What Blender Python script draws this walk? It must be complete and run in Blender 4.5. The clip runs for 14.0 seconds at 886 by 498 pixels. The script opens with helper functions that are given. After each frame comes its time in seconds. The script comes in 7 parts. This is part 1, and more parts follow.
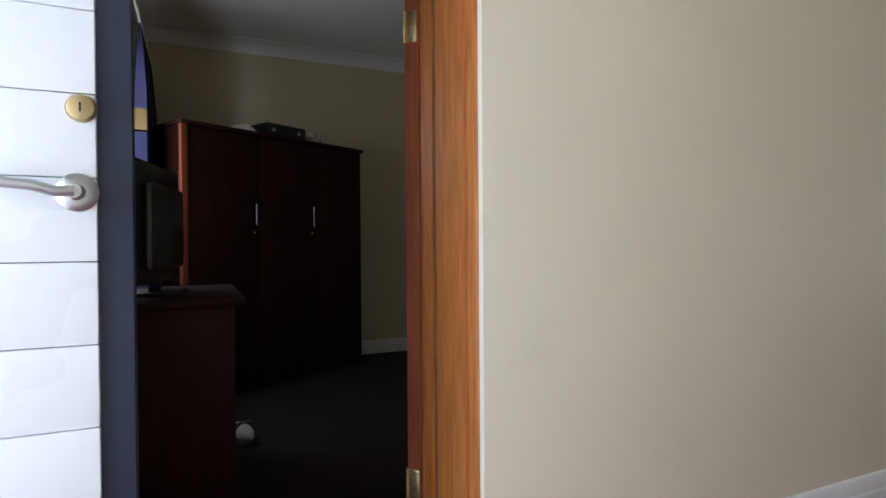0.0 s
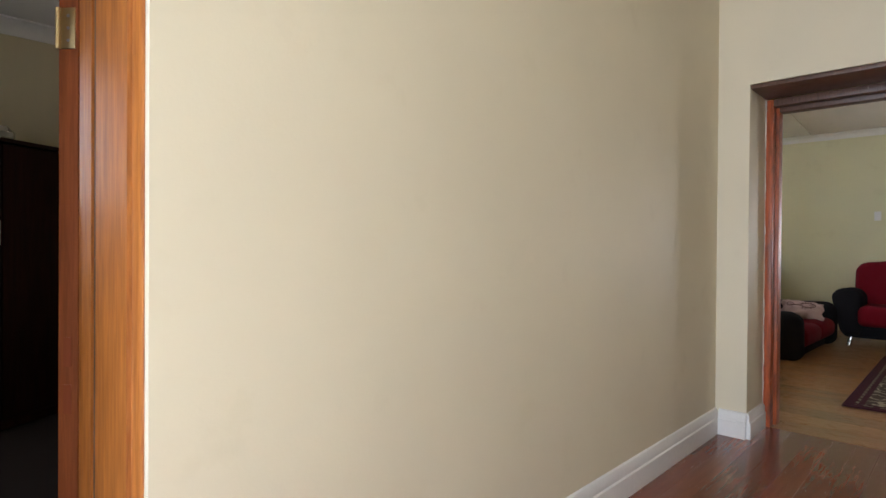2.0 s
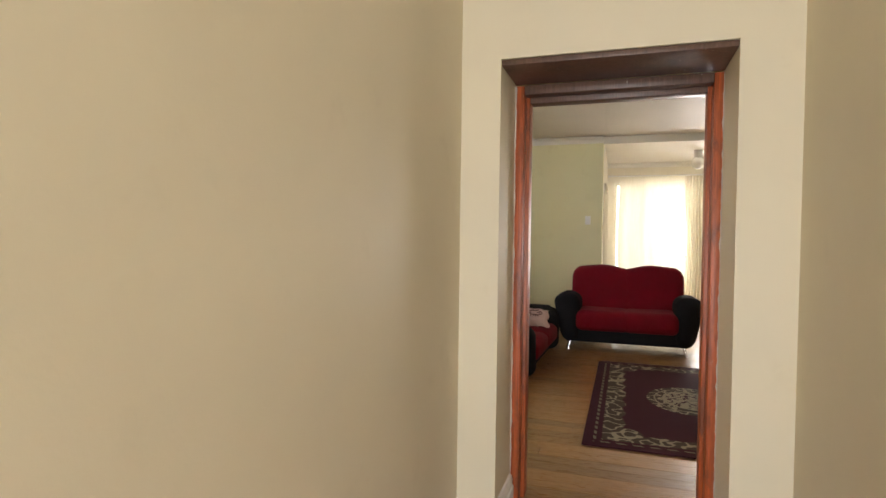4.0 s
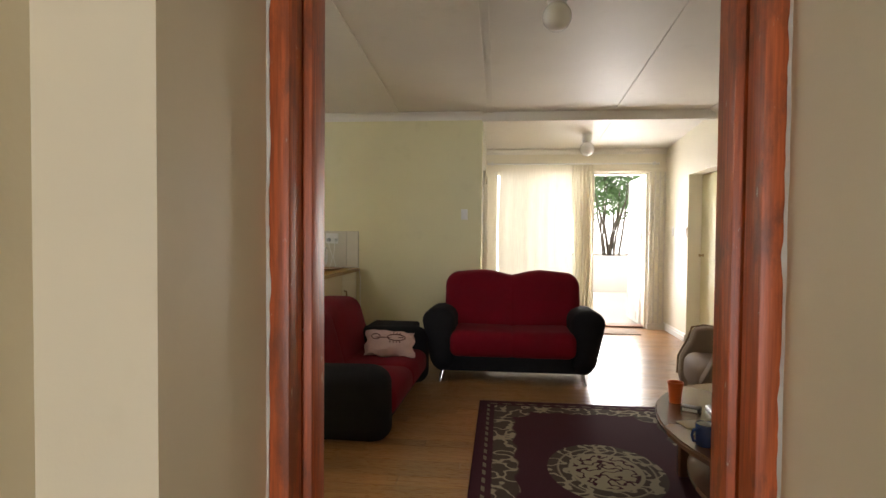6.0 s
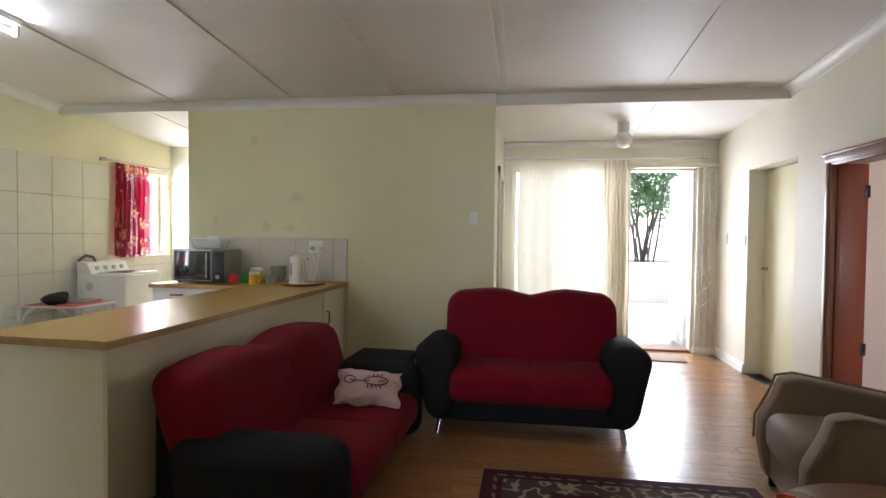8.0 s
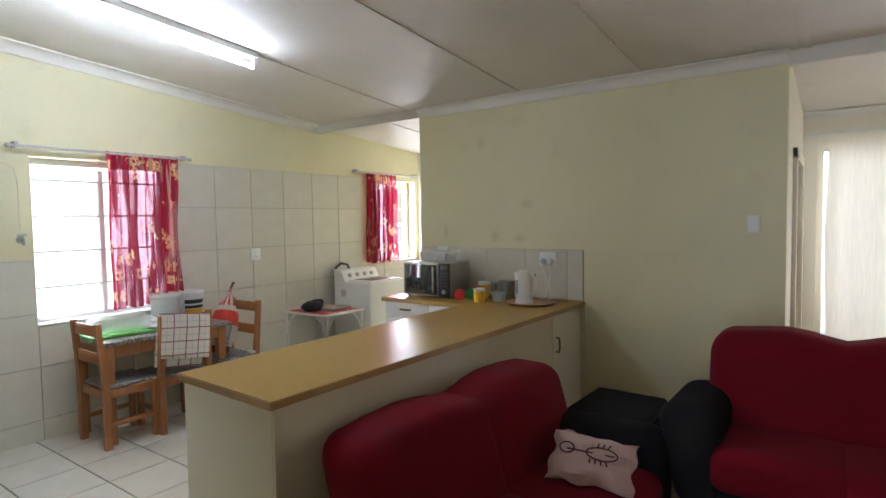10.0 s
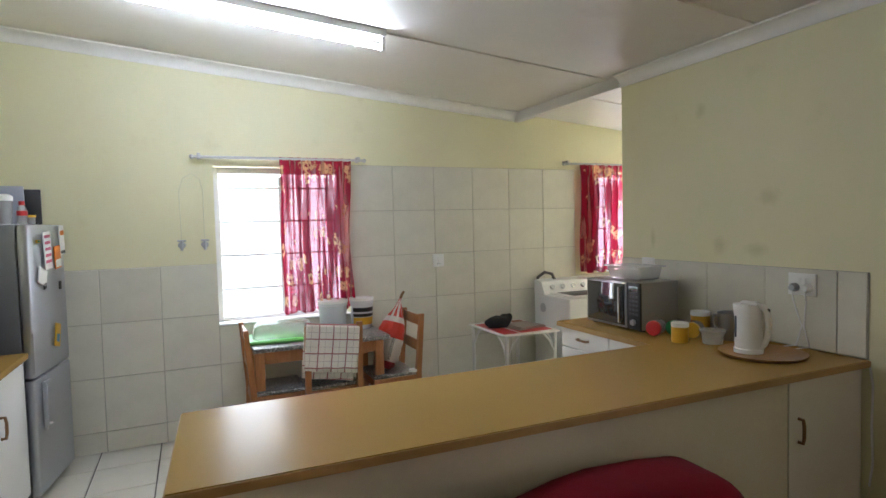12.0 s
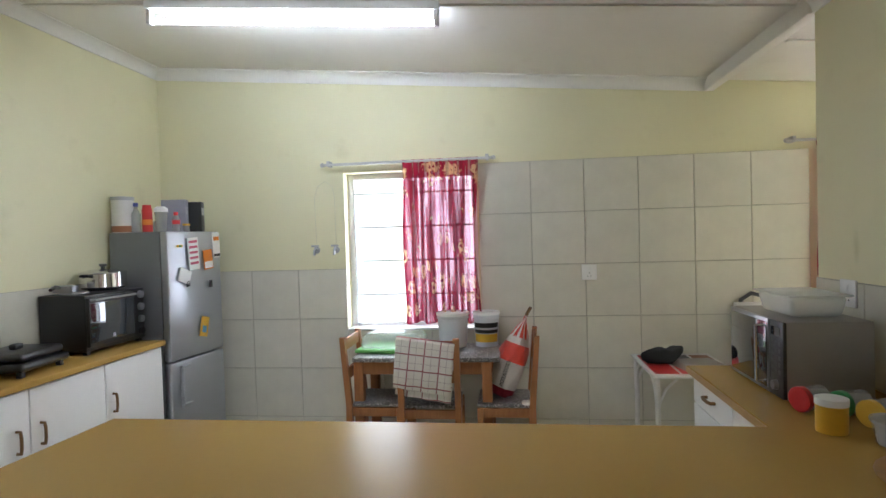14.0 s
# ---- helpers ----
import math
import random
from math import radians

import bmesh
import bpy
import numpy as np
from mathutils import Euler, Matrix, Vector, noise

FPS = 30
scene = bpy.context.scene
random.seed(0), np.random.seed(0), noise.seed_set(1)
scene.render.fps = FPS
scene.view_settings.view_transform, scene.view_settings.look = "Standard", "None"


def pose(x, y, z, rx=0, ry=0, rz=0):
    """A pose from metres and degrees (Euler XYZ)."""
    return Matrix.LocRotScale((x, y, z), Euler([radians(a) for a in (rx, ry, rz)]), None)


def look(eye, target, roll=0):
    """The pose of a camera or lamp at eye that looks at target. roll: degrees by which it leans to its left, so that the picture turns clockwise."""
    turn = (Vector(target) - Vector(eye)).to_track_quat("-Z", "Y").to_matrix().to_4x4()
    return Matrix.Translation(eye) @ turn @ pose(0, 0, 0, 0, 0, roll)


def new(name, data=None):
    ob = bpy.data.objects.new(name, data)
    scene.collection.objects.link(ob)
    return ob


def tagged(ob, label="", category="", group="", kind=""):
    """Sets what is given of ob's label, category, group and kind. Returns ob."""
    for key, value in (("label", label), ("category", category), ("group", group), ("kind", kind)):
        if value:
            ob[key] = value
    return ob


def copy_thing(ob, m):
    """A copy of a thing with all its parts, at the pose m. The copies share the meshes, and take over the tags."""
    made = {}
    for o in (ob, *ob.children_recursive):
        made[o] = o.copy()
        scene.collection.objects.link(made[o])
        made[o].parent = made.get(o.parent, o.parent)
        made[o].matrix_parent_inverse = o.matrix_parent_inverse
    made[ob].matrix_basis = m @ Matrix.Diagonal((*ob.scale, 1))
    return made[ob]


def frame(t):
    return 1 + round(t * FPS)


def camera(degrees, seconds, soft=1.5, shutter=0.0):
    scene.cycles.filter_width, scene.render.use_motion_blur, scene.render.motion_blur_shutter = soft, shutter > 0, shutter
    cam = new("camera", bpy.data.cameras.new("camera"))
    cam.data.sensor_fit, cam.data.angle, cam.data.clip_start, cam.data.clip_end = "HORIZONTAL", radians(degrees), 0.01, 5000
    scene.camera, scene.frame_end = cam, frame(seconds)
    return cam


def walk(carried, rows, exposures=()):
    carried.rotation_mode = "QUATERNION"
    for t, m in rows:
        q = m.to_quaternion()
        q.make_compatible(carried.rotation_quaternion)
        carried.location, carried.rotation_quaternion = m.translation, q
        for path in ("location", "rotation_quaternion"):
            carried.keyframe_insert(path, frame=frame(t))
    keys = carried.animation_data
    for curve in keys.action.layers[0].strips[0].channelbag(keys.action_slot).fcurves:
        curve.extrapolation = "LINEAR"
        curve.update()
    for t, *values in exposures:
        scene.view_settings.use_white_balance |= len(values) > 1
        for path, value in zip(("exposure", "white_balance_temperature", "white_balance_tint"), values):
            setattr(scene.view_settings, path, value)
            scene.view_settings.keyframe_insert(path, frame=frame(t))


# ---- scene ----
cam = camera(77.0, 14.0)
PATH = [
    (0, (0.579, -3.885, 0.993), (-1.248, -3.072, 0.971), -0.4),
    (0.5, (0.605, -3.835, 1.013), (-1.173, -2.919, 0.991), -0.1),
    (1, (0.609, -3.757, 1.046), (-1.066, -2.665, 1.029), 0.2),
    (1.5, (0.59, -3.702, 1.102), (-0.951, -2.427, 1.083), 0.3),
    (2, (0.533, -3.627, 1.141), (-0.852, -2.184, 1.126), 0.4),
    (2.5, (0.392, -3.465, 1.247), (-0.8, -1.86, 1.201), 0.1),
    (3, (0.284, -3.16, 1.305), (-0.723, -1.433, 1.26), 0.3),
    (3.5, (0.153, -2.787, 1.351), (-0.657, -0.96, 1.295), 0.4),
    (4, (0.081, -2.383, 1.339), (-0.541, -0.483, 1.287), 0.7),
    (6.5, (-0.006, -0.295, 1.35), (-0.173, 1.697, 1.298), 0.4),
    (7, (0.016, 0.018, 1.346), (-0.131, 2.012, 1.307), 0.4),
    (7.2, (0.046, 0.108, 1.356), (-0.105, 2.102, 1.316), 0.5),
    (9.5, (0.079, 1.086, 1.574), (-0.854, 2.852, 1.467), -0.7),
    (10, (0.054, 1.288, 1.629), (-1.103, 2.916, 1.524), -0.9),
    (10.5, (0.051, 1.524, 1.663), (-1.294, 3.0, 1.556), -1.0),
    (11, (0.029, 1.848, 1.687), (-1.483, 3.152, 1.579), -1.1),
    (11.5, (0.017, 2.268, 1.683), (-1.659, 3.354, 1.577), -1.3),
    (12, (-0.063, 2.725, 1.651), (-1.883, 3.55, 1.559), -1.4),
    (12.5, (-0.138, 3.156, 1.643), (-2.047, 3.749, 1.569), -1.5),
    (13, (-0.206, 3.569, 1.648), (-2.179, 3.893, 1.581), -1.7),
    (13.5, (-0.332, 3.947, 1.643), (-2.33, 3.984, 1.579), -1.9),
    (14, (-0.449, 4.257, 1.613), (-2.433, 4.01, 1.568), -1.7),
]
EXPOSURES = [
    (0, -0.12, 5600, 17), (1.0, 0.2, 5900, 16), (2.0, 0.38, 6200, 17), (2.5, 0.16, 6400, 17), (3, 0.28, 6700, 17), (4, 0.68, 7200, 17), (6.5, 0.34, 7000, 17),
    (7.2, 0.40, 6350, 17), (9.5, 0.22, 5850, 17.5), (11.5, 0.2, 5850, 16.5), (14, 0.12, 5800, 16.5),
]
walk(cam, [(t, look(eye, target, roll)) for t, eye, target, roll in PATH], EXPOSURES)

# ---- world, sun, large lights ----
world = bpy.data.worlds.new("world")
scene.world = world
world.use_nodes = True
wn = world.node_tree.nodes
sky = wn.new("ShaderNodeTexSky")
sky.sky_type, sky.sun_disc = "NISHITA", False
sky.sun_elevation, sky.sun_rotation = radians(75), radians(233)
wn["Background"].inputs["Strength"].default_value = 0.15
world.node_tree.links.new(sky.outputs[0], wn["Background"].inputs["Color"])
sun_data = bpy.data.lights.new("sun", "SUN")
sun_data.energy, sun_data.angle, sun_data.color = 4.0, radians(0.5), (1.0, 0.95, 0.86)
sun = new("sun", sun_data)
sun.matrix_world = look((-2.0, -1.5, 9.5), (0, 0, 0))


def window_light(name, x, y, z, w, h, toward, watts, color=(0.93, 0.97, 1.0)):
    """An area lamp in an opening: daylight of the sky, and one added fill."""
    data = bpy.data.lights.new(name, "AREA")
    data.shape, data.size, data.size_y, data.energy, data.color = "RECTANGLE", w, h, watts, color
    ob = new(name, data)
    ob.matrix_world = look((x, y, z), (x + toward[0], y + toward[1], z + toward[2]))
    return ob


window_light("sky_light_kitchen", -4.95, 3.15, 1.52, 0.44, 1.22, (1, 0, 0), 9)
window_light("sky_light_laundry", -4.95, 7.27, 1.62, 0.42, 1.0, (1, 0, 0), 22)
window_light("sky_light_curtain", 0.52, 7.93, 1.35, 1.4, 2.0, (0, -1, 0), 9)
window_light("sky_light_front_door", 1.69, 8.3, 1.35, 0.76, 1.9, (0, -1, 0.25), 76)
window_light("sky_light_entrance", 0.25, -5.75, 1.1, 1.5, 2.1, (0, 1, 0.0), 130, (0.78, 0.89, 1.0))
window_light("sky_light_bedroom", -2.9, -4.52, 1.52, 1.0, 1.1, (0, 1, 0), 12)
# added fill to brighten the pink side room, from an opening out of view
window_light("sky_light_side_room", 3.15, 0.50, 1.5, 0.8, 1.15, (0, 1, 0), 40)


# ---- materials ----
def material(name):
    m = bpy.data.materials.new(name)
    m.use_nodes = True
    nt = m.node_tree
    return m, nt, nt.nodes["Principled BSDF"]


def coords(nt, scale=(1, 1, 1)):
    tc, mp = nt.nodes.new("ShaderNodeTexCoord"), nt.nodes.new("ShaderNodeMapping")
    mp.inputs["Scale"].default_value = scale
    nt.links.new(tc.outputs["Object"], mp.inputs["Vector"])
    return mp.outputs["Vector"]


def noise_tex(nt, vec, scale, detail=4, rough=0.55):
    n = nt.nodes.new("ShaderNodeTexNoise")
    n.inputs["Scale"].default_value, n.inputs["Detail"].default_value, n.inputs["Roughness"].default_value = scale, detail, rough
    nt.links.new(vec, n.inputs["Vector"])
    return n.outputs["Fac"]


def ramp(nt, fac, stops):
    r = nt.nodes.new("ShaderNodeValToRGB")
    while len(r.color_ramp.elements) < len(stops):
        r.color_ramp.elements.new(0.5)
    for e, (p, c) in zip(r.color_ramp.elements, stops):
        e.position, e.color = p, (*c, 1)
    nt.links.new(fac, r.inputs["Fac"])
    return r.outputs["Color"]


def mix(nt, fac, a, b, mode="MIX"):
    n = nt.nodes.new("ShaderNodeMix")
    n.data_type, n.blend_type = "RGBA", mode
    for socket, value in ((n.inputs[0], fac), (n.inputs[6], a), (n.inputs[7], b)):
        if isinstance(value, (int, float)):
            socket.default_value = value
        elif isinstance(value, tuple):
            socket.default_value = (*value, 1)
        else:
            nt.links.new(value, socket)
    return n.outputs[2]


def bump(nt, bsdf, height, strength, distance=0.002):
    b = nt.nodes.new("ShaderNodeBump")
    b.inputs["Strength"].default_value, b.inputs["Distance"].default_value = strength, distance
    nt.links.new(height, b.inputs["Height"])
    nt.links.new(b.outputs["Normal"], bsdf.inputs["Normal"])


def tint(color, f):
    return tuple(min(1.0, c * f) for c in color)


def plain(name, color, rough=0.5, metal=0.0, grain=40.0, vary=0.12, relief=0.15, stain=2.5, coat=0.0, spec=0.5, sheen=0.0):
    """Paint, plastic, metal or cloth with grain and faint blotches."""
    m, nt, b = material(name)
    vec = coords(nt)
    fine, broad = noise_tex(nt, vec, grain), noise_tex(nt, vec, stain, 3)
    c = ramp(nt, broad, [(0.3, tint(color, 1 - vary)), (0.7, tint(color, 1 + vary))])
    c = mix(nt, 0.5, c, ramp(nt, fine, [(0.3, tint(color, 1 - vary * 0.6)), (0.7, tint(color, 1 + vary * 0.6))]))
    nt.links.new(c, b.inputs["Base Color"])
    nt.links.new(ramp(nt, broad, [(0.3, (rough * 0.85,) * 3), (0.7, (min(1, rough * 1.15),) * 3)]), b.inputs["Roughness"])
    b.inputs["Metallic"].default_value, b.inputs["Coat Weight"].default_value = metal, coat
    b.inputs["Specular IOR Level"].default_value, b.inputs["Sheen Weight"].default_value = spec, sheen
    bump(nt, b, fine, relief, 0.001)
    return m


def wall_paint(name, color, dirt):
    """Brushed wall paint on plaster: trowel relief, roller grain, grubby patches."""
    m, nt, b = material(name)
    vec = coords(nt)
    broad, patch, fine = noise_tex(nt, vec, 0.9, 4), noise_tex(nt, vec, 3.3, 5, 0.6), noise_tex(nt, vec, 90, 3)
    c = ramp(nt, broad, [(0.3, tint(color, 0.95)), (0.7, tint(color, 1.04))])
    c = mix(nt, ramp(nt, patch, [(0.60, (0, 0, 0)), (0.8, (0.5, 0.5, 0.5))]), c, dirt)
    nt.links.new(c, b.inputs["Base Color"])
    b.inputs["Roughness"].default_value = 0.55
    b.inputs["Specular IOR Level"].default_value = 0.35
    h = mix(nt, 0.3, patch, fine)
    bump(nt, b, h, 0.18, 0.006)
    return m


def wood(name, dark, light, along=(1, 1, 12), rough=0.4, scale=14.0, coat=0.0, rand=0.0):
    """Timber with grain; along: small where the grain runs, large across it."""
    m, nt, b = material(name)
    vec = coords(nt, along)
    if rand:
        info, add = nt.nodes.new("ShaderNodeObjectInfo"), nt.nodes.new("ShaderNodeVectorMath")
        comb = nt.nodes.new("ShaderNodeMath")
        comb.operation = "MULTIPLY"
        comb.inputs[1].default_value = 37.0
        nt.links.new(info.outputs["Random"], comb.inputs[0])
        nt.links.new(vec, add.inputs[0])
        nt.links.new(comb.outputs[0], add.inputs[1])
        vec = add.outputs[0]
    grain, fleck = noise_tex(nt, vec, scale, 6, 0.62), noise_tex(nt, vec, scale * 5, 3)
    c = ramp(nt, grain, [(0.28, dark), (0.5, tuple((p + q) / 2 for p, q in zip(dark, light))), (0.72, light)])
    c = mix(nt, 0.25, c, ramp(nt, fleck, [(0.3, dark), (0.7, light)]))
    if rand:
        c = mix(nt, 1.0, c, ramp(nt, info.outputs["Random"], [(0.0, (1 - rand,) * 3), (1.0, (1.0, 1.0, 1.0))]), "MULTIPLY")
    nt.links.new(c, b.inputs["Base Color"])
    nt.links.new(ramp(nt, fleck, [(0.3, (rough * 0.8,) * 3), (0.7, (rough * 1.25,) * 3)]), b.inputs["Roughness"])
    b.inputs["Coat Weight"].default_value = coat
    b.inputs["Coat Roughness"].default_value = 0.12
    bump(nt, b, grain, 0.15, 0.001)
    return m


def chipped(name, paint, under, filler):
    """Old enamel on timber, scraped in patches to bare wood and white filler."""
    m, nt, b = material(name)
    vec = coords(nt, (1, 1, 0.35))
    big, small, grain = noise_tex(nt, vec, 9, 6, 0.7), noise_tex(nt, vec, 38, 5, 0.7), noise_tex(nt, coords(nt, (14, 14, 0.6)), 10, 5)
    c = ramp(nt, grain, [(0.3, tint(paint, 0.6)), (0.7, tint(paint, 1.25))])
    c = mix(nt, ramp(nt, big, [(0.52, (0, 0, 0)), (0.62, (1, 1, 1))]), c, under)
    c = mix(nt, ramp(nt, small, [(0.66, (0, 0, 0)), (0.7, (0.9, 0.9, 0.9))]), c, filler)
    nt.links.new(c, b.inputs["Base Color"])
    b.inputs["Roughness"].default_value = 0.42
    bump(nt, b, mix(nt, 0.5, big, small), 0.35, 0.003)
    return m


def tile_glaze(name, color, rough=0.22, rand=0.06):
    m, nt, b = material(name)
    vec = coords(nt)
    info = nt.nodes.new("ShaderNodeObjectInfo")
    cloud = noise_tex(nt, vec, 6, 5, 0.6)
    c = ramp(nt, cloud, [(0.3, tint(color, 0.95)), (0.7, tint(color, 1.03))])
    c = mix(nt, 1.0, c, ramp(nt, info.outputs["Random"], [(0, (1 - rand,) * 3), (1, (1, 1, 1))]), "MULTIPLY")
    nt.links.new(c, b.inputs["Base Color"])
    b.inputs["Roughness"].default_value = rough
    bump(nt, b, cloud, 0.06, 0.002)
    return m


def sheer(name, color, light_through, pattern=None, open_weave=0.0):
    """Thin curtain cloth that lets daylight through."""
    m, nt, b = material(name)
    vec = coords(nt)
    weave = noise_tex(nt, coords(nt, (1, 1, 0.08)), 60, 3)
    c = ramp(nt, weave, [(0.3, tint(color, 0.94)), (0.7, tint(color, 1.05))])
    if pattern:
        vor = nt.nodes.new("ShaderNodeTexVoronoi")
        vor.inputs["Scale"].default_value = 8.0
        nt.links.new(coords(nt, (0.6, 1.0, 0.75)), vor.inputs["Vector"])
        petal = noise_tex(nt, vec, 34, 4)
        ring = nt.nodes.new("ShaderNodeMath")
        ring.operation = "MULTIPLY_ADD"
        nt.links.new(petal, ring.inputs[0])
        ring.inputs[1].default_value = 0.7
        nt.links.new(vor.outputs["Distance"], ring.inputs[2])
        c = mix(nt, ramp(nt, ring.outputs[0], [(0.60, (0.95, 0.95, 0.95)), (0.68, (0, 0, 0))]), c, pattern)
        c = mix(nt, ramp(nt, ring.outputs[0], [(0.42, (1, 1, 1)), (0.47, (0, 0, 0))]), c, tint(color, 0.8))
    nt.links.new(c, b.inputs["Base Color"])
    b.inputs["Roughness"].default_value = 0.9
    tr, ms, out = nt.nodes.new("ShaderNodeBsdfTranslucent"), nt.nodes.new("ShaderNodeMixShader"), nt.nodes["Material Output"]
    nt.links.new(c, tr.inputs["Color"])
    ms.inputs[0].default_value = light_through
    nt.links.new(b.outputs[0], ms.inputs[1])
    nt.links.new(tr.outputs[0], ms.inputs[2])
    last = ms
    if open_weave:
        last, tp = nt.nodes.new("ShaderNodeMixShader"), nt.nodes.new("ShaderNodeBsdfTransparent")
        folds = noise_tex(nt, coords(nt, (9, 1, 0.35)), 2.6, 3)
        tp.inputs["Color"].default_value = (1.0, 0.62, 0.76, 1)
        nt.links.new(ramp(nt, folds, [(0.47, (open_weave * 0.06,) * 3), (0.60, (open_weave,) * 3)]), last.inputs[0])
        nt.links.new(ms.outputs[0], last.inputs[1])
        nt.links.new(tp.outputs[0], last.inputs[2])
    nt.links.new(last.outputs[0], out.inputs["Surface"])
    return m


def glass(name, color=(0.95, 0.97, 0.97), rough=0.02, see=0.9):
    m, nt, b = material(name)
    b.inputs["Base Color"].default_value, b.inputs["Roughness"].default_value = (*color, 1), rough
    t, ms, out = nt.nodes.new("ShaderNodeBsdfTransparent"), nt.nodes.new("ShaderNodeMixShader"), nt.nodes["Material Output"]
    t.inputs["Color"].default_value = (*color, 1)
    smear = noise_tex(nt, coords(nt), 5)
    nt.links.new(ramp(nt, smear, [(0.3, (see,) * 3), (0.8, (see - 0.06,) * 3)]), ms.inputs[0])
    nt.links.new(b.outputs[0], ms.inputs[1])
    nt.links.new(t.outputs[0], ms.inputs[2])
    nt.links.new(ms.outputs[0], out.inputs["Surface"])
    return m


def glow(name, color, strength):
    m, nt, b = material(name)
    b.inputs["Base Color"].default_value = (0.9, 0.9, 0.9, 1)
    b.inputs["Emission Color"].default_value, b.inputs["Emission Strength"].default_value = (*color, 1), strength
    return m


CREAM = wall_paint("corridor_paint", (0.80, 0.715, 0.53), (0.68, 0.59, 0.41))
LEMON = wall_paint("lemon_paint", (0.77, 0.73, 0.48), (0.62, 0.58, 0.34))
GRUBBY = wall_paint("grubby_lemon_paint", (0.77, 0.73, 0.48), (0.62, 0.58, 0.34))
nt = GRUBBY.node_tree
bsdf = nt.nodes["Principled BSDF"]
paint_in = bsdf.inputs["Base Color"].links[0].from_socket
rag = noise_tex(nt, coords(nt), 14, 4)
for x, z, w, h in ((-2.66, 2.34, 0.08, 0.10), (-2.19, 1.76, 0.14, 0.09), (-2.51, 1.47, 0.11, 0.12), (-2.27, 1.45, 0.18, 0.08), (-3.07, 1.51, 0.05, 0.15)):
    away, far = nt.nodes.new("ShaderNodeMapping"), nt.nodes.new("ShaderNodeVectorMath")
    away.inputs["Location"].default_value, away.inputs["Scale"].default_value = (-x / w, 0, -z / h), (1 / w, 0, 1 / h)
    nt.links.new(coords(nt), away.inputs["Vector"])
    far.operation = "LENGTH"
    nt.links.new(away.outputs[0], far.inputs[0])
    ragged = nt.nodes.new("ShaderNodeMath")
    ragged.operation = "MULTIPLY_ADD"
    ragged.inputs[1].default_value = 0.8
    nt.links.new(rag, ragged.inputs[0])
    nt.links.new(far.outputs["Value"], ragged.inputs[2])
    paint_in = mix(nt, ramp(nt, ragged.outputs[0], [(0.5, (0.42, 0.42, 0.42)), (1.0, (0, 0, 0))]), paint_in, (0.50, 0.47, 0.22))
nt.links.new(paint_in, bsdf.inputs["Base Color"])
PASSAGE = wall_paint("passage_paint", (0.84, 0.795, 0.665), (0.72, 0.67, 0.53))
BEDROOM = wall_paint("bedroom_paint", (0.66, 0.57, 0.36), (0.5, 0.46, 0.27))
PINK = wall_paint("pink_paint", (0.85, 0.72, 0.62), (0.75, 0.62, 0.52))
OUTSIDE = wall_paint("outside_paint", (0.85, 0.84, 0.8), (0.7, 0.68, 0.62))
CEILING = wall_paint("ceiling_paint", (0.80, 0.77, 0.70), (0.66, 0.62, 0.54))
COVE = plain("cove_white", (0.82, 0.80, 0.74), 0.5, vary=0.05)
SKIRT = plain("skirting_white", (0.86, 0.845, 0.81), 0.4, vary=0.07, relief=0.3)
SKIRT_CREAM = plain("skirting_cream", (0.72, 0.65, 0.45), 0.45, vary=0.08)
PINE = wood("orange_pine", (0.22, 0.06, 0.012), (0.54, 0.20, 0.042), (9, 9, 0.5), 0.35, 9.0, 0.25)
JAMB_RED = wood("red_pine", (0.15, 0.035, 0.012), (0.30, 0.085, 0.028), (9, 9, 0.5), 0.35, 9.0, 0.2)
RED_FRAME = chipped("red_frame", (0.48, 0.105, 0.03), (0.24, 0.065, 0.026), (0.62, 0.52, 0.40))
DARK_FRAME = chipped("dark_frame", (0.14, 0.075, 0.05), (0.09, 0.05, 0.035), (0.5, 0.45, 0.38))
RED_FLOOR = wood("red_stained_floor", (0.19, 0.042, 0.017), (0.265, 0.063, 0.026), (7, 0.4, 1), 0.22, 7.0, 0.2, 0.3)
PINE_FLOOR = wood("pine_floor", (0.27, 0.115, 0.038), (0.47, 0.24, 0.09), (0.5, 9, 1), 0.3, 6.0, 0.25, 0.35)
CARPET = plain("dark_carpet", (0.026, 0.019, 0.016), 0.95, grain=250, vary=0.3, relief=0.8, spec=0.1)
WALL_TILE = tile_glaze("wall_tile_glaze", (0.72, 0.69, 0.58))
FLOOR_TILE = tile_glaze("floor_tile_glaze", (0.72, 0.68, 0.58), 0.3, 0.08)
GROUT = plain("grey_grout", (0.42, 0.395, 0.33), 0.9, grain=120, vary=0.2)
FLOOR_GROUT = plain("dark_grout", (0.16, 0.15, 0.13), 0.9, grain=120, vary=0.25)
BEECH = plain("beech_laminate", (0.415, 0.255, 0.066), 0.27, grain=45, vary=0.02, relief=0.0, stain=1.2, spec=0.13)
beech_bsdf = BEECH.node_tree.nodes["Principled BSDF"]
for socket in ("Roughness", "Normal"):
    BEECH.node_tree.links.remove(beech_bsdf.inputs[socket].links[0])
beech_bsdf.inputs["Roughness"].default_value = 0.27
BEECH_EDGE = wood("beech_edging", (0.36, 0.21, 0.07), (0.48, 0.30, 0.11), (3, 0.6, 3), 0.35, 6.0)
CABINET = plain("cream_cabinet", (0.82, 0.77, 0.64), 0.42, vary=0.04, relief=0.08)
PANEL = plain("panel_cream", (0.72, 0.64, 0.47), 0.6, vary=0.06, relief=0.1)
WHITE_DOOR = plain("white_cabinet", (0.84, 0.83, 0.80), 0.35, vary=0.03, relief=0.05)
